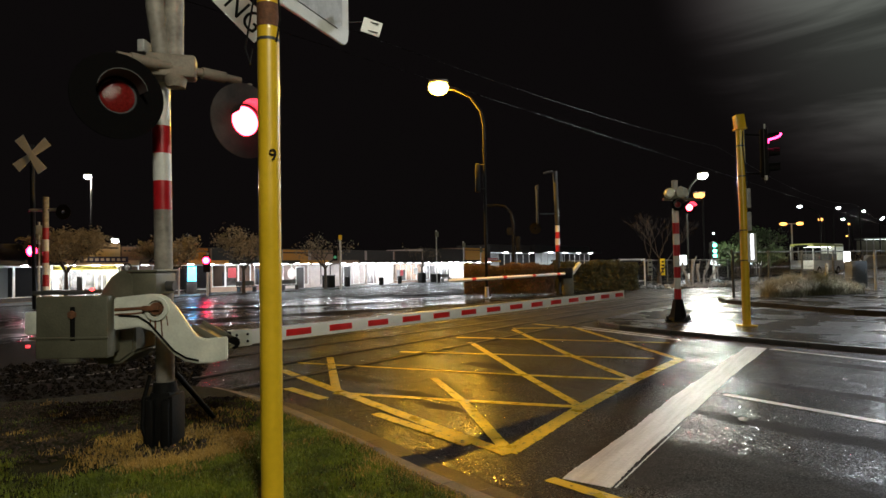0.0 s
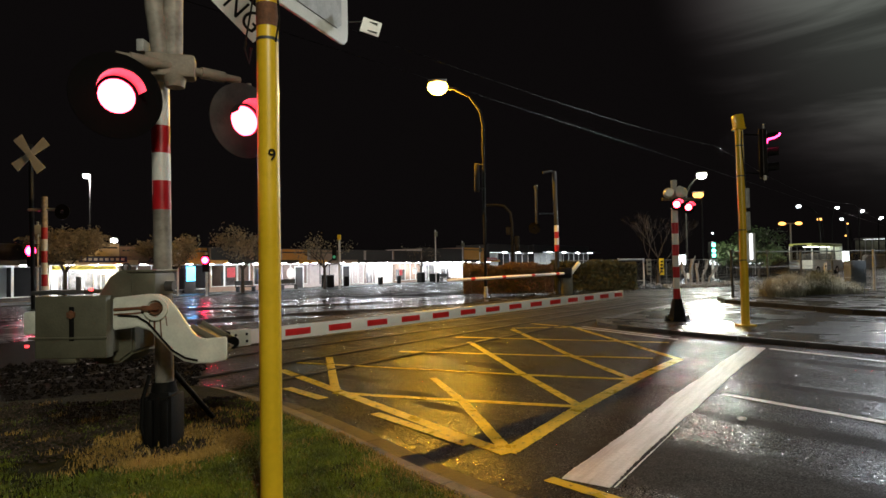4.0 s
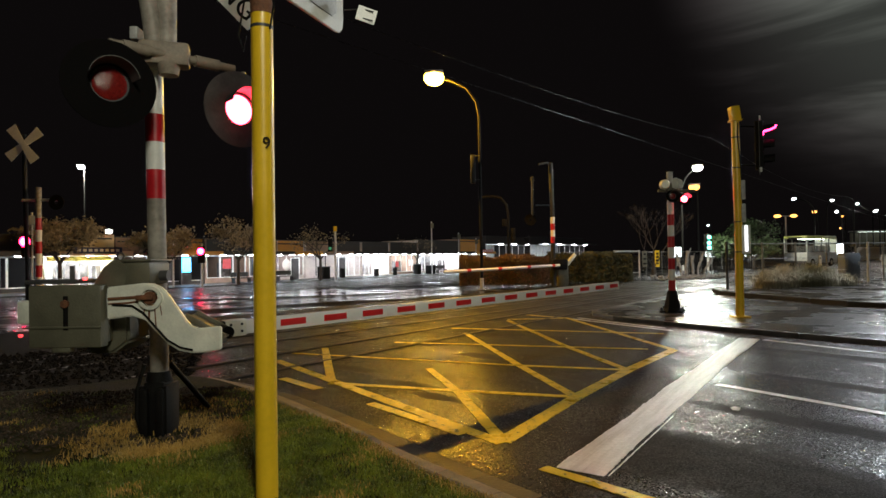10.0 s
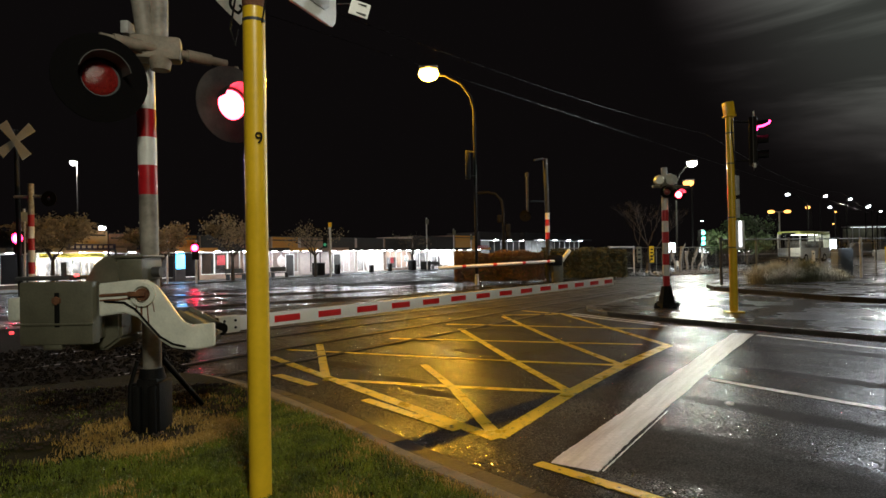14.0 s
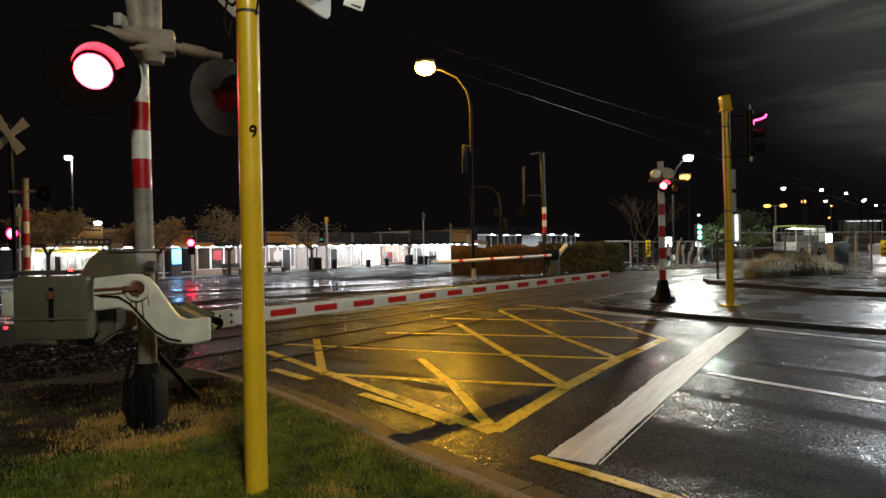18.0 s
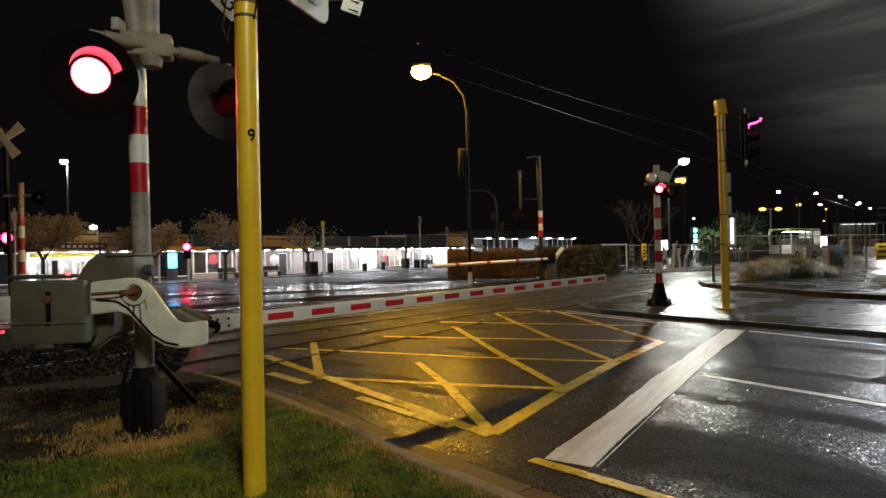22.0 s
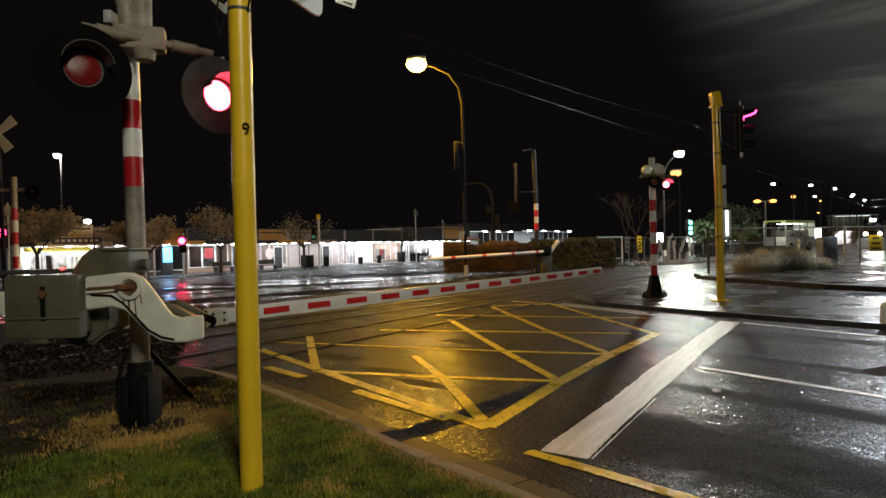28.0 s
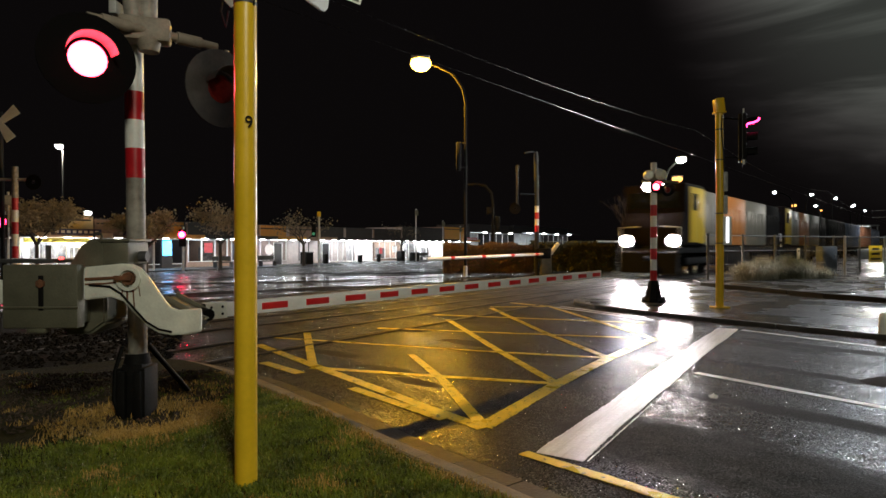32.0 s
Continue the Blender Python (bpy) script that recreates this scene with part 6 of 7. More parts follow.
small_bus()
for x, y, w, p in ((33.2, 66, 1.2, 9.0), (46.0, 71, 1.1, 14.0), (30.5, 70, 0.9, 8.0), (29.5, 77.0, 1.0, 12.0), (26.4, 60.0, 0.45, 8.0)):
    t = thing("lit_panel", (x, y, 0.0), "distant bright advertising panel by the station", "lit panel", "station lights")
    part("post", rod((0, 0, 0), (0, 0, 1.4), 0.06, n=8), STEEL, t)
    part("panel", box(w, 0.15, 1.2, (0, 0, 1.75), 0.05), glow("panel_glow", (0.85, 0.95, 1.0), p * 0.5), t, "bright white panel")

# overhead line
WIRE = material("overhead_wire", (0.055, 0.05, 0.047), 0.28, 1.0, vary=0.1, bump=0)


def wire(name, side, z, r, sag=0.0, label=""):
    t = thing(name, rail_place(FAR_TRACK, 0, side), label, "overhead wire", "overhead wires")
    pts = []
    for k in range(49):
        s = -28 + 190 * k / 48
        f = ((s + 22) % 46) / 46
        pts.append(ALONG * s + Vector((0, 0, z - sag * 4 * f * (1 - f))))
    part("strand", pipe(pts, r, n=6), WIRE, t)


wire("contact_wire", 0.0, 6.1, 0.007, 0.0, "thin overhead contact wire above the main track")
wire("messenger_wire", 0.15, 7.55, 0.008, 0.85, "sagging messenger wire above the contact wire")
for s in (120.0,):
    c = thing("catenary_mast", rail_place(FAR_TRACK, s + (6 if s < 30 else 0), -4.2), "dark steel overhead line mast beside the track", "catenary mast", "catenary masts")
    part("mast", rod((0, 0, 0), (0, 0, 8.4), 0.11, n=8), DARK, c)
    arm = ACROSS * 4.2
    part("bracket", rod((0, 0, 7.6), arm + Vector((0, 0, 7.5)), 0.035, n=8), STEEL, c)
    part("bracket", rod((0, 0, 6.3), arm + Vector((0, 0, 6.35)), 0.03, n=8), STEEL, c)
    for z in (7.6, 6.3):
        part("insulator", rod(arm * 0.08 + Vector((0, 0, z)), arm * 0.2 + Vector((0, 0, z)), 0.07, n=10), WHITE_ENAMEL, c)

# ---- plants ----
BARK = material("bark", (0.045, 0.035, 0.027), 0.8, vary=0.4, scale=8, bump=0.6)
LEAF = material("tree_leaf", (0.24, 0.195, 0.125), 0.7, vary=0.5, scale=1.2, bump=0)
DARK_LEAF = material("dark_leaf", (0.035, 0.06, 0.018), 0.6, vary=0.5, scale=1.5, bump=0)
SHRUB_LEAF = material("shrub_leaf", (0.045, 0.040, 0.016), 0.9, vary=0.5, scale=1.5, bump=0, spec=0.2)
HEDGE_LEAF = material("hedge_leaf", (0.07, 0.036, 0.016), 0.95, vary=0.6, scale=1.5, bump=0)


def tree(place, height, spread, seed, leaves, leaf_mat, label, leaf=0.16, fork=0.35, levels=3, limb_r=0.013):
    """A tapered trunk with forking limbs and loose leaves at the twigs."""
    rnd = random.Random(seed)
    t = thing("tree", place, label, "tree", "street trees")
    tips = []
    limbs = bmesh.new()

    def limb(a, d, length, r, level):
        b = a + d * length
        mid = a + d * length * 0.5 + Vector((rnd.uniform(-1, 1), rnd.uniform(-1, 1), rnd.uniform(-0.3, 0.6))) * length * 0.07
        rod(a, mid, r, r * 0.82, 6, limbs, False)
        rod(mid, b, r * 0.82, r * 0.62, 6, limbs, False)
        if level == 0:
            tips.append(b)
            return
        if level <= 2:
            tips.append(mid)
        for k in range(rnd.choice((2, 3, 3))):
            nd = (d + Vector((rnd.uniform(-1, 1), rnd.uniform(-1, 1), rnd.uniform(-0.25, 0.6))) * 0.75 * spread).normalized()
            limb(b, nd, length * rnd.uniform(0.6, 0.85), r * 0.6, level - 1)

    trunk = height * fork
    part("trunk", rod((0, 0, -0.05), (0, 0, trunk), height * 0.028, height * 0.02, 10), BARK, t)
    for k in range(4):
        a = k * 1.57 + rnd.uniform(-0.4, 0.4)
        limb(Vector((0, 0, trunk - 0.05)), Vector((math.cos(a) * 0.6 * spread, math.sin(a) * 0.6 * spread, 0.8)).normalized(), height * 0.21, height * limb_r, levels)
    part("limb_work", limbs, BARK, t, "bare forking limbs")
    if leaves:
        verts, faces = [], []
        for k in range(leaves):
            c = rnd.choice(tips) + Vector((rnd.gauss(0, 1), rnd.gauss(0, 1), rnd.gauss(0, 0.8))) * height * 0.05
            u = Vector((rnd.uniform(-1, 1), rnd.uniform(-1, 1), rnd.uniform(-1, 1))).normalized()
            v = u.orthogonal().normalized()
            s = leaf * rnd.uniform(0.5, 1.2)
            i = len(verts)
            verts += [c - u * s, c + v * s * 0.5, c + u * s, c - v * s * 0.5]
            faces.append((i, i + 1, i + 2, i + 3))
        me = bpy.data.meshes.new("crown")
        me.from_pydata(verts, [], faces)
        me.materials.append(leaf_mat)
        crown = new("crown", me)
        crown.parent = t
        tagged(crown, "loose uneven crown of small leaves")
    return t


tree((-25.5, 40.5, -0.5), 5.6, 1.2, 3, 6080, LEAF, "small brown-leaved street tree before the shops", 0.12)
tree((-19.8, 43.5, -0.5), 5.0, 1.2, 5, 4480, LEAF, "small street tree with thin autumn leaves", 0.115)
tree((-11.6, 57.5, -0.5), 5.8, 1.2, 9, 500, LEAF, "half-bare street tree on the shop footpath", 0.115)
tree((-17.0, 50.5, -0.5), 5.8, 1.1, 12, 2400, LEAF, "half-bare street tree by the main road", 0.115)
tree((-3.2, 74, -0.5), 5.5, 1.2, 17, 150, LEAF, "half-bare tree by the bright shops", 0.115)
tree((13.3, 38.6, 0.0), 6.4, 0.7, 21, 0, BARK, "bare winter tree beyond the railway fence", 0.10, 0.10, 5, 0.005)
tree((26.0, 56.0, 0.0), 4.4, 1.4, 31, 3600, DARK_LEAF, "dense dark green tree behind the fence", 0.22, 0.15)
tree((30.5, 60.0, 0.0), 4.6, 1.4, 33, 3600, DARK_LEAF, "dense dark green tree near the station", 0.22, 0.15)
tree((33.5, 66.0, 0.0), 6.8, 0.7, 35, 1200, DARK_LEAF, "slim dark conifer near the station", 0.2, 0.15)


PALE_BARK = material("pale_peeling_bark", (0.22, 0.21, 0.19), 0.7, vary=0.6, scale=9, bump=0.5)
stump = thing("tree", (15.6, 38.6, 0.0), "cut-back tree with several pale peeling stems", "tree", "street trees")
for x, y, lean, h, r in ((-0.55, 0.0, -0.10, 1.75, 0.10), (-0.2, 0.15, 0.05, 1.95, 0.13), (0.15, -0.1, -0.03, 1.6, 0.11), (0.5, 0.1, 0.16, 1.85, 0.09), (0.85, 0.0, 0.22, 1.4, 0.08)):
    part("stem", pipe([(x, y, -0.05), (x + lean * 0.4, y, h * 0.35), (x + lean * 2.0, y + 0.05, h * 0.6), (x + lean * 2.6, y, h * 0.85)], r * 0.8, n=9), PALE_BARK, stump, "pale peeling stem")
    part("twig", rod((x + lean, y, h * 0.6), (x + lean * 3 + 0.15, y - 0.1, h * 0.95), r * 0.45, r * 0.25, n=6), PALE_BARK, stump)


def hedge(name, place, size, count, mat, label, seed, leaf=0.09):
    """A clipped hedge: inner twigs and a dense shell of small leaves."""
    rnd = random.Random(seed)
    t = thing(name, place, label, "hedge")
    sx, sy, sz = size
    twigs = bmesh.new()
    for k in range(40):
        x, y = rnd.uniform(-sx, sx) / 2, rnd.uniform(-sy, sy) / 2
        rod((x, y, 0), (x + rnd.uniform(-0.2, 0.2), y + rnd.uniform(-0.2, 0.2), sz * 0.9), 0.02, 0.01, 5, twigs, False)
    part("twigs", twigs, BARK, t)
    part("inner_growth", box(sx * 0.86, sy * 0.8, sz * 0.86, (0, 0, sz * 0.44), 0.2), DARK_LEAF, t)
    verts, faces = [], []
    for k in range(count):
        c = Vector((rnd.uniform(-sx, sx) / 2, rnd.uniform(-sy, sy) / 2, rnd.uniform(0.03, sz)))
        if rnd.random() < 0.75:
            side = rnd.choice((0, 0, 1, 2))
            if side == 0:
                c.y = -sy / 2 * rnd.uniform(0.85, 1.08)
            elif side == 1:
                c.z = sz * (rnd.uniform(0.86, 1.06) + 0.06 * math.sin(2.3 * c.x) + 0.04 * math.sin(5.1 * c.x + 1))
            else:
                c.x = rnd.choice((-1, 1)) * sx / 2 * rnd.uniform(0.95, 1.03)
        u = Vector((rnd.uniform(-1, 1), rnd.uniform(-1, 1), rnd.uniform(-1, 1))).normalized()
        v = u.orthogonal().normalized()
        s = leaf * rnd.uniform(0.6, 1.3)
        i = len(verts)
        verts += [c - u * s, c + v * s * 0.55, c + u * s, c - v * s * 0.55]
        faces.append((i, i + 1, i + 2, i + 3))
    me = bpy.data.meshes.new("leaves")
    me.from_pydata(verts, [], faces)
    me.materials.append(mat)
    ob = new("leaves", me)
    ob.parent = t
    return t


hedge("hedge", (3.1, 31.6, 0.0), (4.4, 1.6, 1.45), 26000, HEDGE_LEAF, "clipped brownish hedge by the far gate", 41, 0.04)
hedge("shrub", (8.0, 33.8, 0.0), (4.4, 1.5, 1.5), 9000, SHRUB_LEAF, "dark green shrubs along the far fence", 43)


def blades(name, spots, count, length, lean, mat, label, seed, width=0.004, spread=0.12, parent=None, kind="stuff", height_of=None):
    """Many thin bent blades round the spots, as one object."""
    rnd = np.random.default_rng(seed)
    n = count
    spots = np.array(spots, float)
    pick = spots[rnd.integers(0, len(spots), n)]
    base = pick + np.c_[rnd.normal(0, spread, (n, 2)), np.zeros(n)]
    if height_of:
        base[:, 2] = [height_of(x, y) for x, y in base[:, :2]]
    ang = rnd.uniform(0, 6.283, n)
    ln = length * rnd.uniform(0.5, 1.25, n)
    out = rnd.normal(0, lean, n) * ln
    d = np.c_[np.cos(ang), np.sin(ang), np.zeros(n)]
    side = np.c_[-np.sin(ang), np.cos(ang), np.zeros(n)] * width * rnd.uniform(0.6, 1.4, n)[:, None]
    mid = base + d * (out * 0.35)[:, None] + np.c_[np.zeros((n, 2)), ln * 0.6]
    tip = base + d * out[:, None] + np.c_[np.zeros((n, 2)), ln * np.sqrt(np.clip(1 - (out / ln) ** 2 * 0.5, 0.15, 1))]
    verts = np.stack([base - side, base + side, mid + side * 0.7, mid - side * 0.7, tip], 1).reshape(-1, 3)
    k = np.arange(n) * 5
    faces = [f for i in k for f in ((i, i + 1, i + 2, i + 3), (i + 3, i + 2, i + 4))]
    me = bpy.data.meshes.new(name)
    me.from_pydata(verts.tolist(), [], faces)
    me.materials.append(mat)
    ob = new(name, me)
    if parent:
        ob.parent = parent
        return ob
    return tagged(ob, label, name.replace("_", " "), kind=kind)


TUSSOCK = (material("pale_tussock", (0.44, 0.41, 0.30), 0.6, vary=0.35, bump=0), material("green_tussock", (0.22, 0.21, 0.12), 0.6, vary=0.4, bump=0))
for k, (x, y, ln) in enumerate(((11.7, 22.0, 0.75), (12.45, 22.3, 0.95), (13.6, 22.6, 1.0), (14.2, 22.9, 0.8), (15.2, 23.3, 0.5))):
    cl = thing("tussock", (x, y, 0.19), "pale arching tussock grass at the fence foot", "tussock grass", "tussocks")
    blades("leaf_tuft", [(0, 0, 0)], 1900, ln * 0.8, 0.9, TUSSOCK[k % 3 == 2], "", 60 + k, 0.008, 0.17, cl)

# grass on the near verge
lawn = bpy.data.objects["verge.001"] if "verge.001" in bpy.data.objects else bpy.data.objects["verge"]
tree_of_lawn = BVHTree.FromObject(lawn, bpy.context.evaluated_depsgraph_get())


def lawn_height(x, y):
    hit = tree_of_lawn.ray_cast(Vector((x, y, 2)), Vector((0, 0, -1)))[0]
    return hit.z if hit else -0.6


rng = np.random.default_rng(7)
green, dry = [], []
while len(green) < 5200:
    x, y = rng.uniform(-4.5, 1.2), rng.uniform(1.9, 6.3)
    if lawn_height(x, y) < -0.1:
        continue
    edge = min((p - Vector((x, y))).length for p in KERB)
    near_mast = math.hypot(x + 2.2, (y - 4.75))
    bare = y > 4.35 + 0.3 * math.sin(3 * x) + 0.5 * smooth_step(x, -2.4, -1.7) and x < -1.7
    far_left = smooth_step(-x, 1.9, 2.9) * smooth_step(y, 2.3, 3.3)
    patchy = 0.5 + 0.5 * math.sin(5.1 * x + 1.7 * math.sin(3.3 * y)) * math.sin(4.3 * y + 1.1 * math.sin(4.7 * x))
    if near_mast < 0.42 or (bare and rng.random() < 0.9) or rng.random() < 0.8 * far_left or rng.random() < 0.35 * patchy:
        continue
    if edge < 0.13 or near_mast < 0.58 or (patchy > 0.8 and rng.random() < 0.10 * (1 - far_left)) or (bare and rng.random() < 0.4):
        dry.append((x, y, 0))
    else:
        green.append((x, y, 0))
blades("grass", green, 150000, 0.028, 0.7, GRASS, "short wet green lawn grass", 71, 0.0032, 0.05, height_of=lawn_height)
blades("dry_grass", dry or green[:10], 12000, 0.035, 0.6, DRY_GRASS, "yellowed dry grass along kerb and mast", 72, 0.0035, 0.05, height_of=lawn_height)


def stones(name, place_of, count, size, mat, label, seed):
    """Loose stones as one object."""
    rnd = random.Random(seed)
    verts, faces = [], []
    for k in range(count):
        c = Vector(place_of(rnd))
        s = size * rnd.uniform(0.5, 1.3)
        i = len(verts)
        for d in ((1, 0, 0), (0, 1, 0), (-1, 0, 0), (0, -1, 0), (0, 0, 0.8), (0, 0, -0.6)):
            verts.append(c + Vector(d) * s * rnd.uniform(0.7, 1.2) + Vector((rnd.uniform(-1, 1), rnd.uniform(-1, 1), 0)) * s * 0.25)
        for a, b in ((0, 1), (1, 2), (2, 3), (3, 0)):
            faces += [(i + a, i + b, i + 4), (i + b, i + a, i + 5)]
    me = bpy.data.meshes.new(name)
    me.from_pydata(verts, [], faces)
    me.materials.append(mat)
    return tagged(new(name, me), label, "stones", kind="stuff")


def left_ballast(rnd):
    s, o = rnd.uniform(-16.5, -3.0), rnd.uniform(-4.2, 1.5)
    p = rail_place(FAR_TRACK, s, o)
    if p.x > -3.0 - 0.3 * (p.y - 7.0) or p.y < 5.2:
        p = rail_place(FAR_TRACK, rnd.uniform(-13, -9.5), rnd.uniform(-2.5, 1.2))
    return (p.x, p.y, 0.016)


def far_heap(rnd):
    s = rnd.uniform(0, 1)
    return (11.4 + 7.6 * s + rnd.gauss(0, 0.3), 34.6 + 3.6 * s + rnd.gauss(0, 0.5), 0.02 + abs(rnd.gauss(0, 0.08)))


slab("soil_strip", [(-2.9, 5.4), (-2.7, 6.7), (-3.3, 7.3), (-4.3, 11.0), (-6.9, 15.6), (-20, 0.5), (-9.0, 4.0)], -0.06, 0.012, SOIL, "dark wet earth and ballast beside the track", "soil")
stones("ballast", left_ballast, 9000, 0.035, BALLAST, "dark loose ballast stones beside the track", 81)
stones("rubble", far_heap, 520, 0.12, material("broken_grey_stone", (0.20, 0.20, 0.19), 0.5, vary=0.8, scale=2.0, bump=0.2), "broken grey stone rubble beyond the track", 83)


def crumbs(rnd):
    x, y = rnd.uniform(-4.6, -1.75), rnd.uniform(4.3, 6.4)
    return (x, y, max(0.0, lawn_height(x, y)) + 0.004)


stones("earth_crumbs", crumbs, 5200, 0.016, material("earth_crumb", (0.05, 0.033, 0.02), 0.95, vary=0.6, scale=4, bump=0), "brown earth crumbs and leaf litter round the mast", 85)
blades("straw", [(-2.12 + 0.46 * math.cos(a / 10), 4.70 + 0.34 * math.sin(a / 10), 0) for a in range(63)], 3500, 0.04, 0.9, DRY_GRASS, "straw-coloured dead grass round the mast base", 87, 0.004, 0.10, height_of=lawn_height)

def road_chips(count, seed):
    """Loose wet stone chips proud of the seal: low three-sided grains, each leaning its own way."""
    rnd = np.random.default_rng(seed)
    y = 3.2 + 11.0 * rnd.random(count * 3) ** 1.5
    x = rnd.uniform(-3.0, 9.5, count * 3)
    kx = np.interp(y, [p.y for p in KERB][::-1], [p.x for p in KERB][::-1])
    rx = np.interp(y, [7.0, 9.43, 11.31, 12.54, 13.75], [8.6, 6.73, 5.36, 4.56, 3.85])
    keep = (x > kx + 0.4) & (x < rx - 0.1)
    for cx, cy, heading, long_, wide in RUTS:
        c, s_ = math.cos(radians(heading)), math.sin(radians(heading))
        u, v = ((x - cx) * c + (y - cy) * s_) / long_, (-(x - cx) * s_ + (y - cy) * c) / wide
        keep &= u * u + v * v > 1.0
    x, y = x[keep][:count], y[keep][:count]
    n = len(x)
    r = rnd.uniform(0.0034, 0.0075, n) * (1 + 0.07 * y)
    top = r * rnd.uniform(0.02, 0.42, n)
    a = rnd.uniform(0, 6.283, n)
    rows = [np.c_[x + r * np.cos(a + k * 2.094), y + r * np.sin(a + k * 2.094), np.full(n, 0.0005)] for k in range(3)]
    lean = rnd.uniform(0, 0.5, n) * r
    rows.append(np.c_[x + lean * np.cos(a + 1), y + lean * np.sin(a + 1), 0.0005 + top])
    verts = np.stack(rows, 1).reshape(-1, 3)
    k = np.arange(n) * 4
    faces = np.stack([np.stack([k + i, k + (i + 1) % 3, k + 3], 1) for i in range(3)], 1).reshape(-1, 3)
    me = bpy.data.meshes.new("road_chips")
    me.from_pydata(verts.tolist(), [], faces.tolist())
    me.materials.append(material("wet_stone_chip", (0.030, 0.027, 0.024), 0.2, vary=0.4, scale=30, bump=0, spec=0.9))
    return tagged(new("road_chips", me), "wet glinting stone chips in the road seal", "road chips", kind="stuff")


road_chips(95000, 91)

# ---- train ----
LOCO_YELLOW = material("loco_yellow", (0.42, 0.28, 0.025), 0.4, vary=0.12, scale=2, bump=0.05)
LOCO_ORANGE = material("loco_orange", (0.36, 0.13, 0.03), 0.45, vary=0.15, scale=2, bump=0.05)
LOCO_GREY = material("loco_grey", (0.15, 0.135, 0.10), 0.45, vary=0.2, scale=2, bump=0.05)
LOCO_DARK = material("loco_underframe", (0.010, 0.0095, 0.009), 0.8, vary=0.4, scale=4, bump=0.2, spec=0.12)
GLASS_DARK = material("dark_cab_glass", (0.01, 0.012, 0.014), 0.06, vary=0.1, bump=0)
HEADLIGHT = glow("headlight_glow", (1.0, 0.93, 0.92), 600.0)
LOCO_MAROON = material("dark_maroon_nose", (0.007, 0.0045, 0.0045), 0.8, vary=0.2, scale=2, bump=0.05, spec=0.08)


def wheelset(x, parent, r=0.47):
    w = part("wheelset", rod((x, -0.75, r), (x, 0.75, r), 0.07, n=12), LOCO_DARK, parent, "axle with two wheels")
    for y in (-0.56, 0.56):
        part("wheel", rod((x, y - 0.06, r), (x, y + 0.06, r), r, n=24), LOCO_DARK, w)
    return w


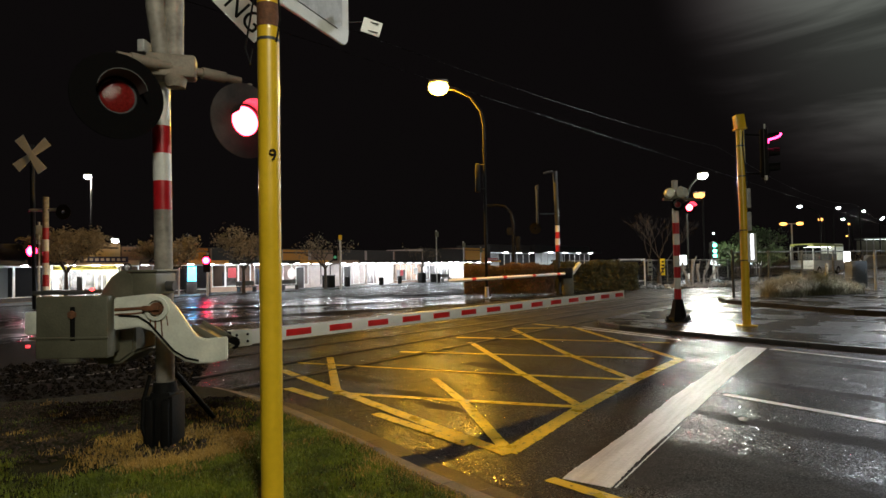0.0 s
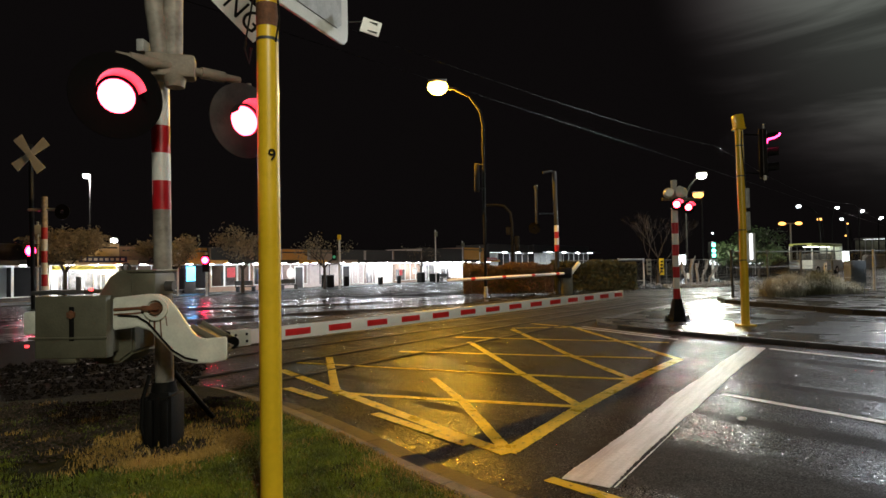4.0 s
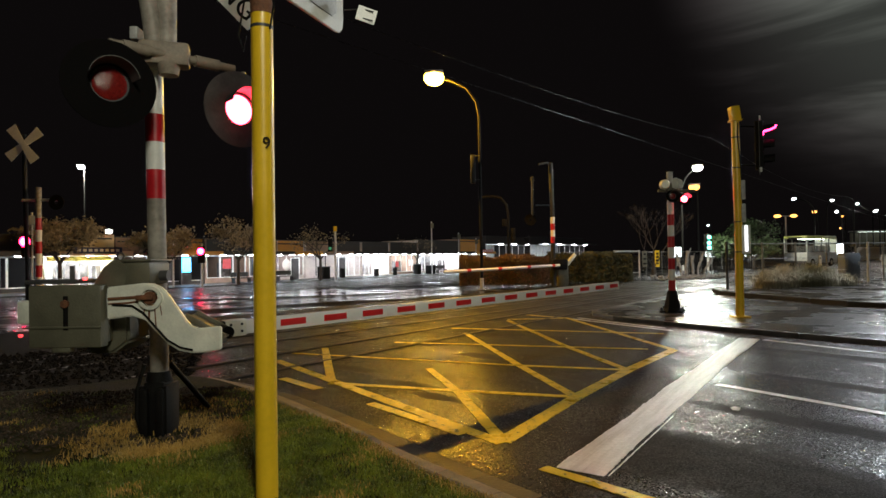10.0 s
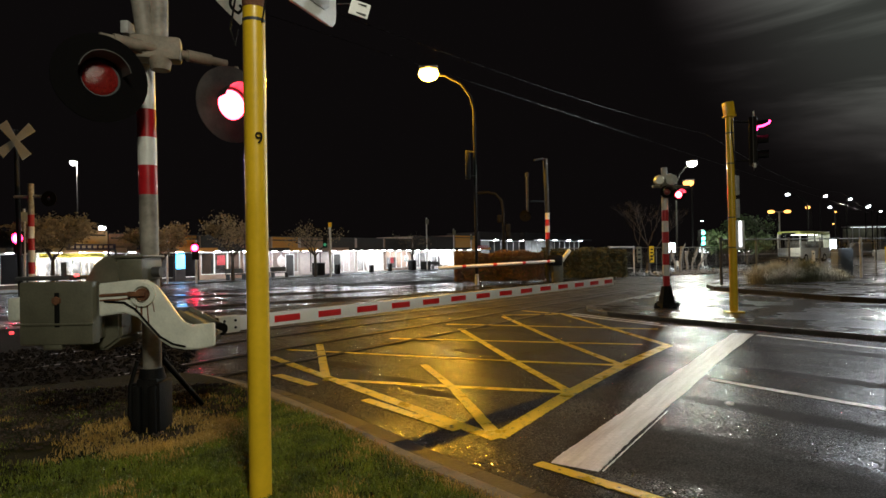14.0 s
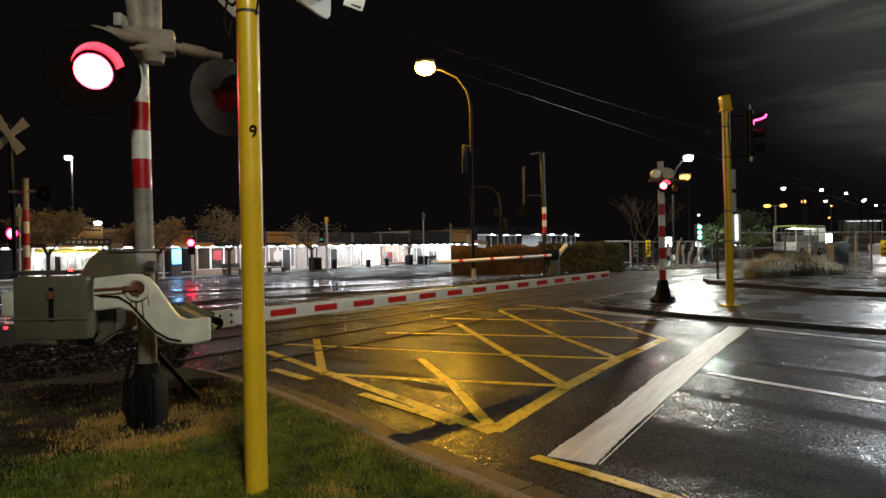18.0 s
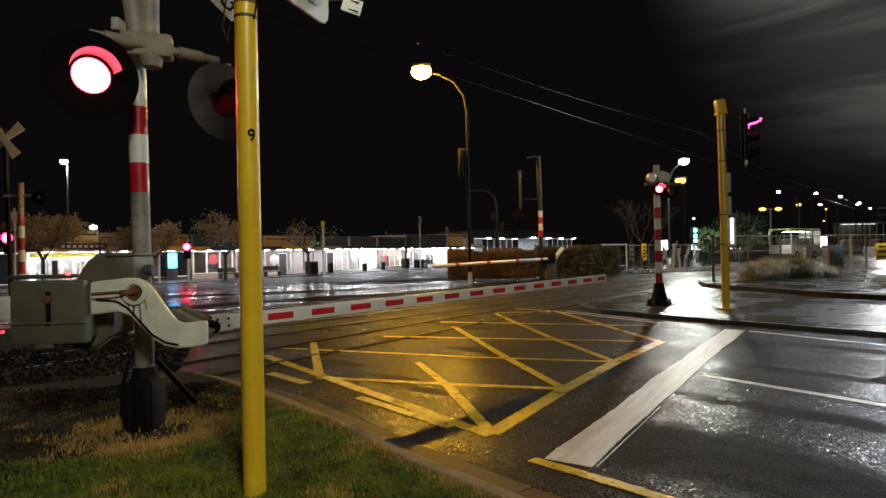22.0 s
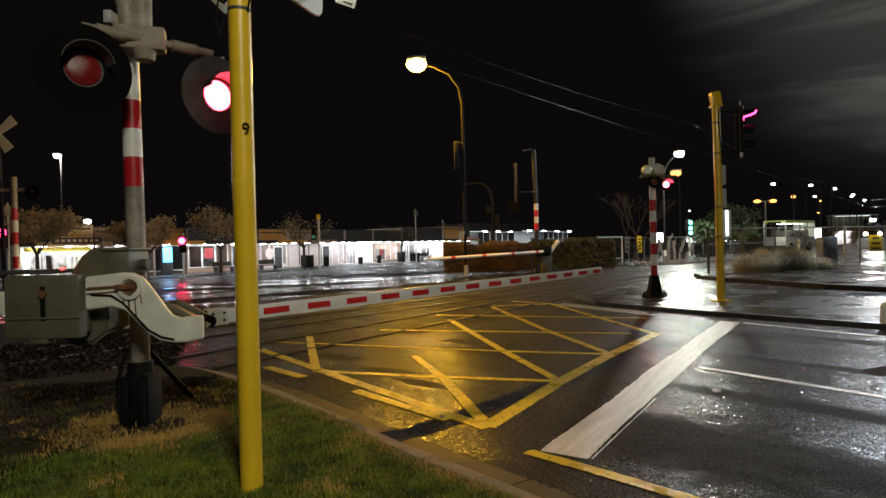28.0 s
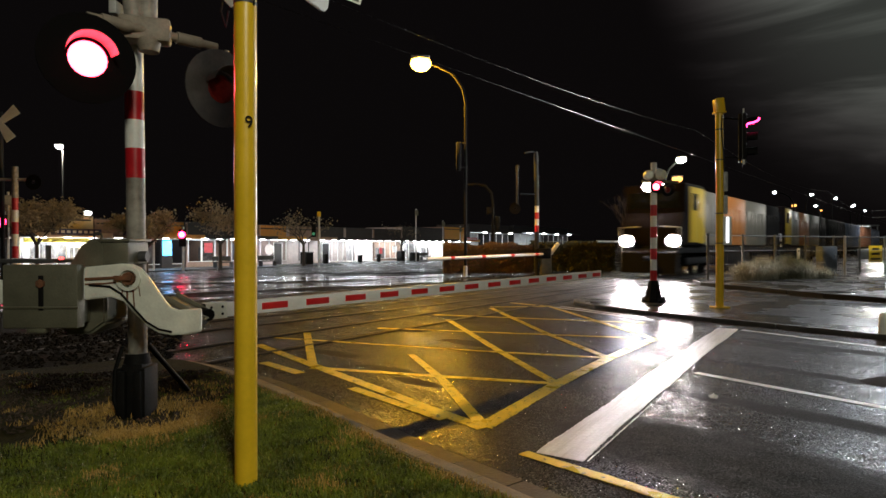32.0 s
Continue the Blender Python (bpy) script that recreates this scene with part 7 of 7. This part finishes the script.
def locomotive(m, label, lit):
    """A cab-front diesel: x runs back from the nose, z up from the rail."""
    t = thing("locomotive", m, label, "locomotive", "locomotives")
    part("underframe", box(19.4, 2.5, 0.35, (10.0, 0, 1.25), 0.04), LOCO_DARK, t)
    part("fuel_tank", box(5.2, 2.4, 0.75, (10.0, 0, 0.72), 0.15), LOCO_DARK, t)
    for bx in (3.9, 16.0):
        bg_ = part("bogie", box(4.2, 2.1, 0.35, (bx, 0, 0.72), 0.06), LOCO_DARK, t, "three-axle bogie frame")
        for dx in (-1.6, 0, 1.6):
            wheelset(bx + dx, t)
    part("nose", plate([(0.25, 1.4), (0.25, 2.15), (0.55, 2.75), (0.75, 2.95), (0.75, 1.4)], 2.72, None, bevel=0.05), LOCO_MAROON, t, "dark sloped nose")
    cabp = part("cab", box(2.5, 2.80, 2.75, (1.95, 0, 2.78), 0.10), LOCO_MAROON, t, "dark-fronted driver's cab")
    for y in (-1.41, 1.41):
        part("cab_side", box(2.05, 0.03, 2.45, (2.15, y, 2.78), 0.01), LOCO_YELLOW, cabp, "yellow cab side")
    part("front_panel", box(0.03, 2.6, 1.35, (0.695, 0, 3.35), 0.01), LOCO_MAROON, cabp, "dark cab front")
    part("windscreen", box(0.06, 1.05, 0.72, (0.685, -0.62, 3.42), 0.03), GLASS_DARK, cabp)
    part("windscreen", box(0.06, 1.05, 0.72, (0.685, 0.62, 3.42), 0.03), GLASS_DARK, cabp)
    for y in (-1.43, 1.43):
        part("side_window", box(0.75, 0.05, 0.75, (1.75, y, 3.35), 0.03), GLASS_DARK, cabp)
        part("cab_door", box(0.62, 0.05, 1.9, (2.75, y, 2.45), 0.03), LOCO_YELLOW, cabp)
    for x0, x1, mat in ((3.2, 6.6, LOCO_GREY), (6.6, 11.0, LOCO_ORANGE), (11.0, 16.0, LOCO_GREY), (16.0, 19.6, LOCO_DARK)):
        part("body_section", box(x1 - x0 - 0.02, 2.72, 2.55, ((x0 + x1) / 2, 0, 2.70), 0.08), mat, t)
        for k in range(int((x1 - x0) / 0.9)):
            for y in (-1.375, 1.375):
                part("body_panel", box(0.78, 0.03, 1.3, (x0 + 0.5 + 0.9 * k, y, 2.7), 0.01), mat, t)
    for x in (7.5, 9.5, 13.0):
        part("roof_fan", rod((x, 0, 3.95), (x, 0, 4.08), 0.6, n=20), LOCO_DARK, t)
    part("pilot", plate([(-0.12, 0.2), (-0.12, 1.1), (0.3, 1.3), (0.3, 0.2)], 2.5, None, bevel=0.03), LOCO_DARK, t, "dark pilot plate")
    part("coupler", rod((-0.6, 0, 0.85), (0.0, 0, 0.85), 0.12, n=10), LOCO_DARK, t)
    part("handrail", pipe([(0.1, -1.3, 1.3), (0.1, -1.3, 2.2), (0.2, -0.5, 2.25)], 0.025, n=8), WHITE_ENAMEL, t)
    part("handrail", pipe([(0.1, 1.3, 1.3), (0.1, 1.3, 2.2), (0.2, 0.5, 2.25)], 0.025, n=8), WHITE_ENAMEL, t)
    part("number_board", box(0.05, 0.9, 0.25, (0.68, 0, 3.95), 0.02), LOCO_DARK, t)
    mat = HEADLIGHT if lit else GLASS_DARK
    for y in (-1.04, 1.04):
        hl = part("headlight", ring(0.29, 0.255, 0.20, Matrix.Translation((0.16, y, 1.62)) @ Matrix.Rotation(radians(90), 4, "Z")), LOCO_DARK, t)
        part("lens", rod((0.22, y, 1.62), (0.18, y, 1.62), 0.252, n=18), mat, hl, "blazing white headlight" if lit else "")
    top = part("headlight", box(0.14, 0.95, 0.48, (0.68, 0, 4.03), 0.04), LOCO_DARK, t)
    for y in (-0.22, 0.22):
        part("lens", rod((0.62, y, 4.03), (0.60, y, 4.03), 0.2, n=16), mat, top, "blazing white headlight" if lit else "")
    return t


def wagon(m, mat, label):
    t = thing("freight_wagon", m, label, "wagon", "freight wagons")
    part("underframe", box(14.2, 2.4, 0.3, (7.3, 0, 1.05), 0.03), LOCO_DARK, t)
    part("container", box(12.6, 2.6, 2.75, (7.3, 0, 2.6), 0.05), mat, t, "ribbed freight container")
    for k in range(20):
        for y in (-1.31, 1.31):
            part("rib", box(0.09, 0.05, 2.5, (1.3 + 0.63 * k, y, 2.6), 0.01), mat, t)
    for bx in (2.2, 12.4):
        part("bogie", box(2.3, 1.9, 0.25, (bx, 0, 0.62), 0.03), LOCO_DARK, t)
        for dx in (-0.8, 0.8):
            wheelset(bx + dx, t, 0.42)
    part("coupler", rod((-0.3, 0, 0.85), (0.2, 0, 0.85), 0.1, n=8), LOCO_DARK, t)
    return t


TRAIN_TURN = Matrix.Rotation(math.atan2(ALONG.y, ALONG.x), 4, "Z")
RAIL_TOP = 0.02


def train_pose(s):
    return Matrix.Translation(rail_place(FAR_TRACK, s, 0, RAIL_TOP)) @ TRAIN_TURN


TRAIN = [(locomotive(train_pose(734), "yellow and orange diesel locomotive with blazing headlights", True), 0.0),
         (locomotive(train_pose(755), "second yellow and grey diesel locomotive", False), 20.6)]
BLUE_BOX = material("dull_container_blue", (0.06, 0.08, 0.12), 0.5, vary=0.2, scale=2, bump=0.1)
for k in range(4):
    TRAIN.append((wagon(train_pose(776 + 15 * k), (LOCO_DARK, BLUE_BOX, RUST, BLUE_BOX)[k], "dark container wagon in the freight train"), 41.4 + 15.0 * k))


# ---- what moves ----
RUN = [(0.0, 950.0), (8.0, 714.0), (16.0, 478.0), (24.0, 242.0), (26.0, 181.5), (28.0, 121.5), (29.0, 92.3), (29.5, 77.8), (30.0, 64.4), (30.5, 52.0), (31.0, 39.9), (31.5, 27.9), (32.0, 16.6)]


def motions():
    """The train's run and the beat of the crossing lamps."""
    for car, back in TRAIN:
        walk(car, [(t, train_pose(s + back)) for t, s in RUN])
    ons = [0.2256 + 0.7011 * k for k in range(46)]
    offs = [0.561 + 0.7021 * k for k in range(45)]
    offs[12] += 0.05
    offs[32] -= 0.05
    for insert, m, first in LAMP_PARTS:
        angle = 180.0 if first == 0 else 0.0
        rows = [(0.0, m @ Matrix.Rotation(radians(angle), 4, "Z"))]
        for t in sorted(ons + offs):
            if first:
                t -= 0.01 if t in ons else 0.09
            if t > 31.85:
                break
            n = round(t)
            start = round(t * FPS) - 1 - n * FPS
            if -4 < start < 1:
                start = 1 if t >= n else -4
            for j in range(4):
                rows.append((n + (start + j) / FPS, m @ Matrix.Rotation(radians(angle + 60.0 * j), 4, "Z")))
            angle += 180.0
        rows.append((32.0, m @ Matrix.Rotation(radians(angle), 4, "Z")))
        walk(insert, rows)


motions()
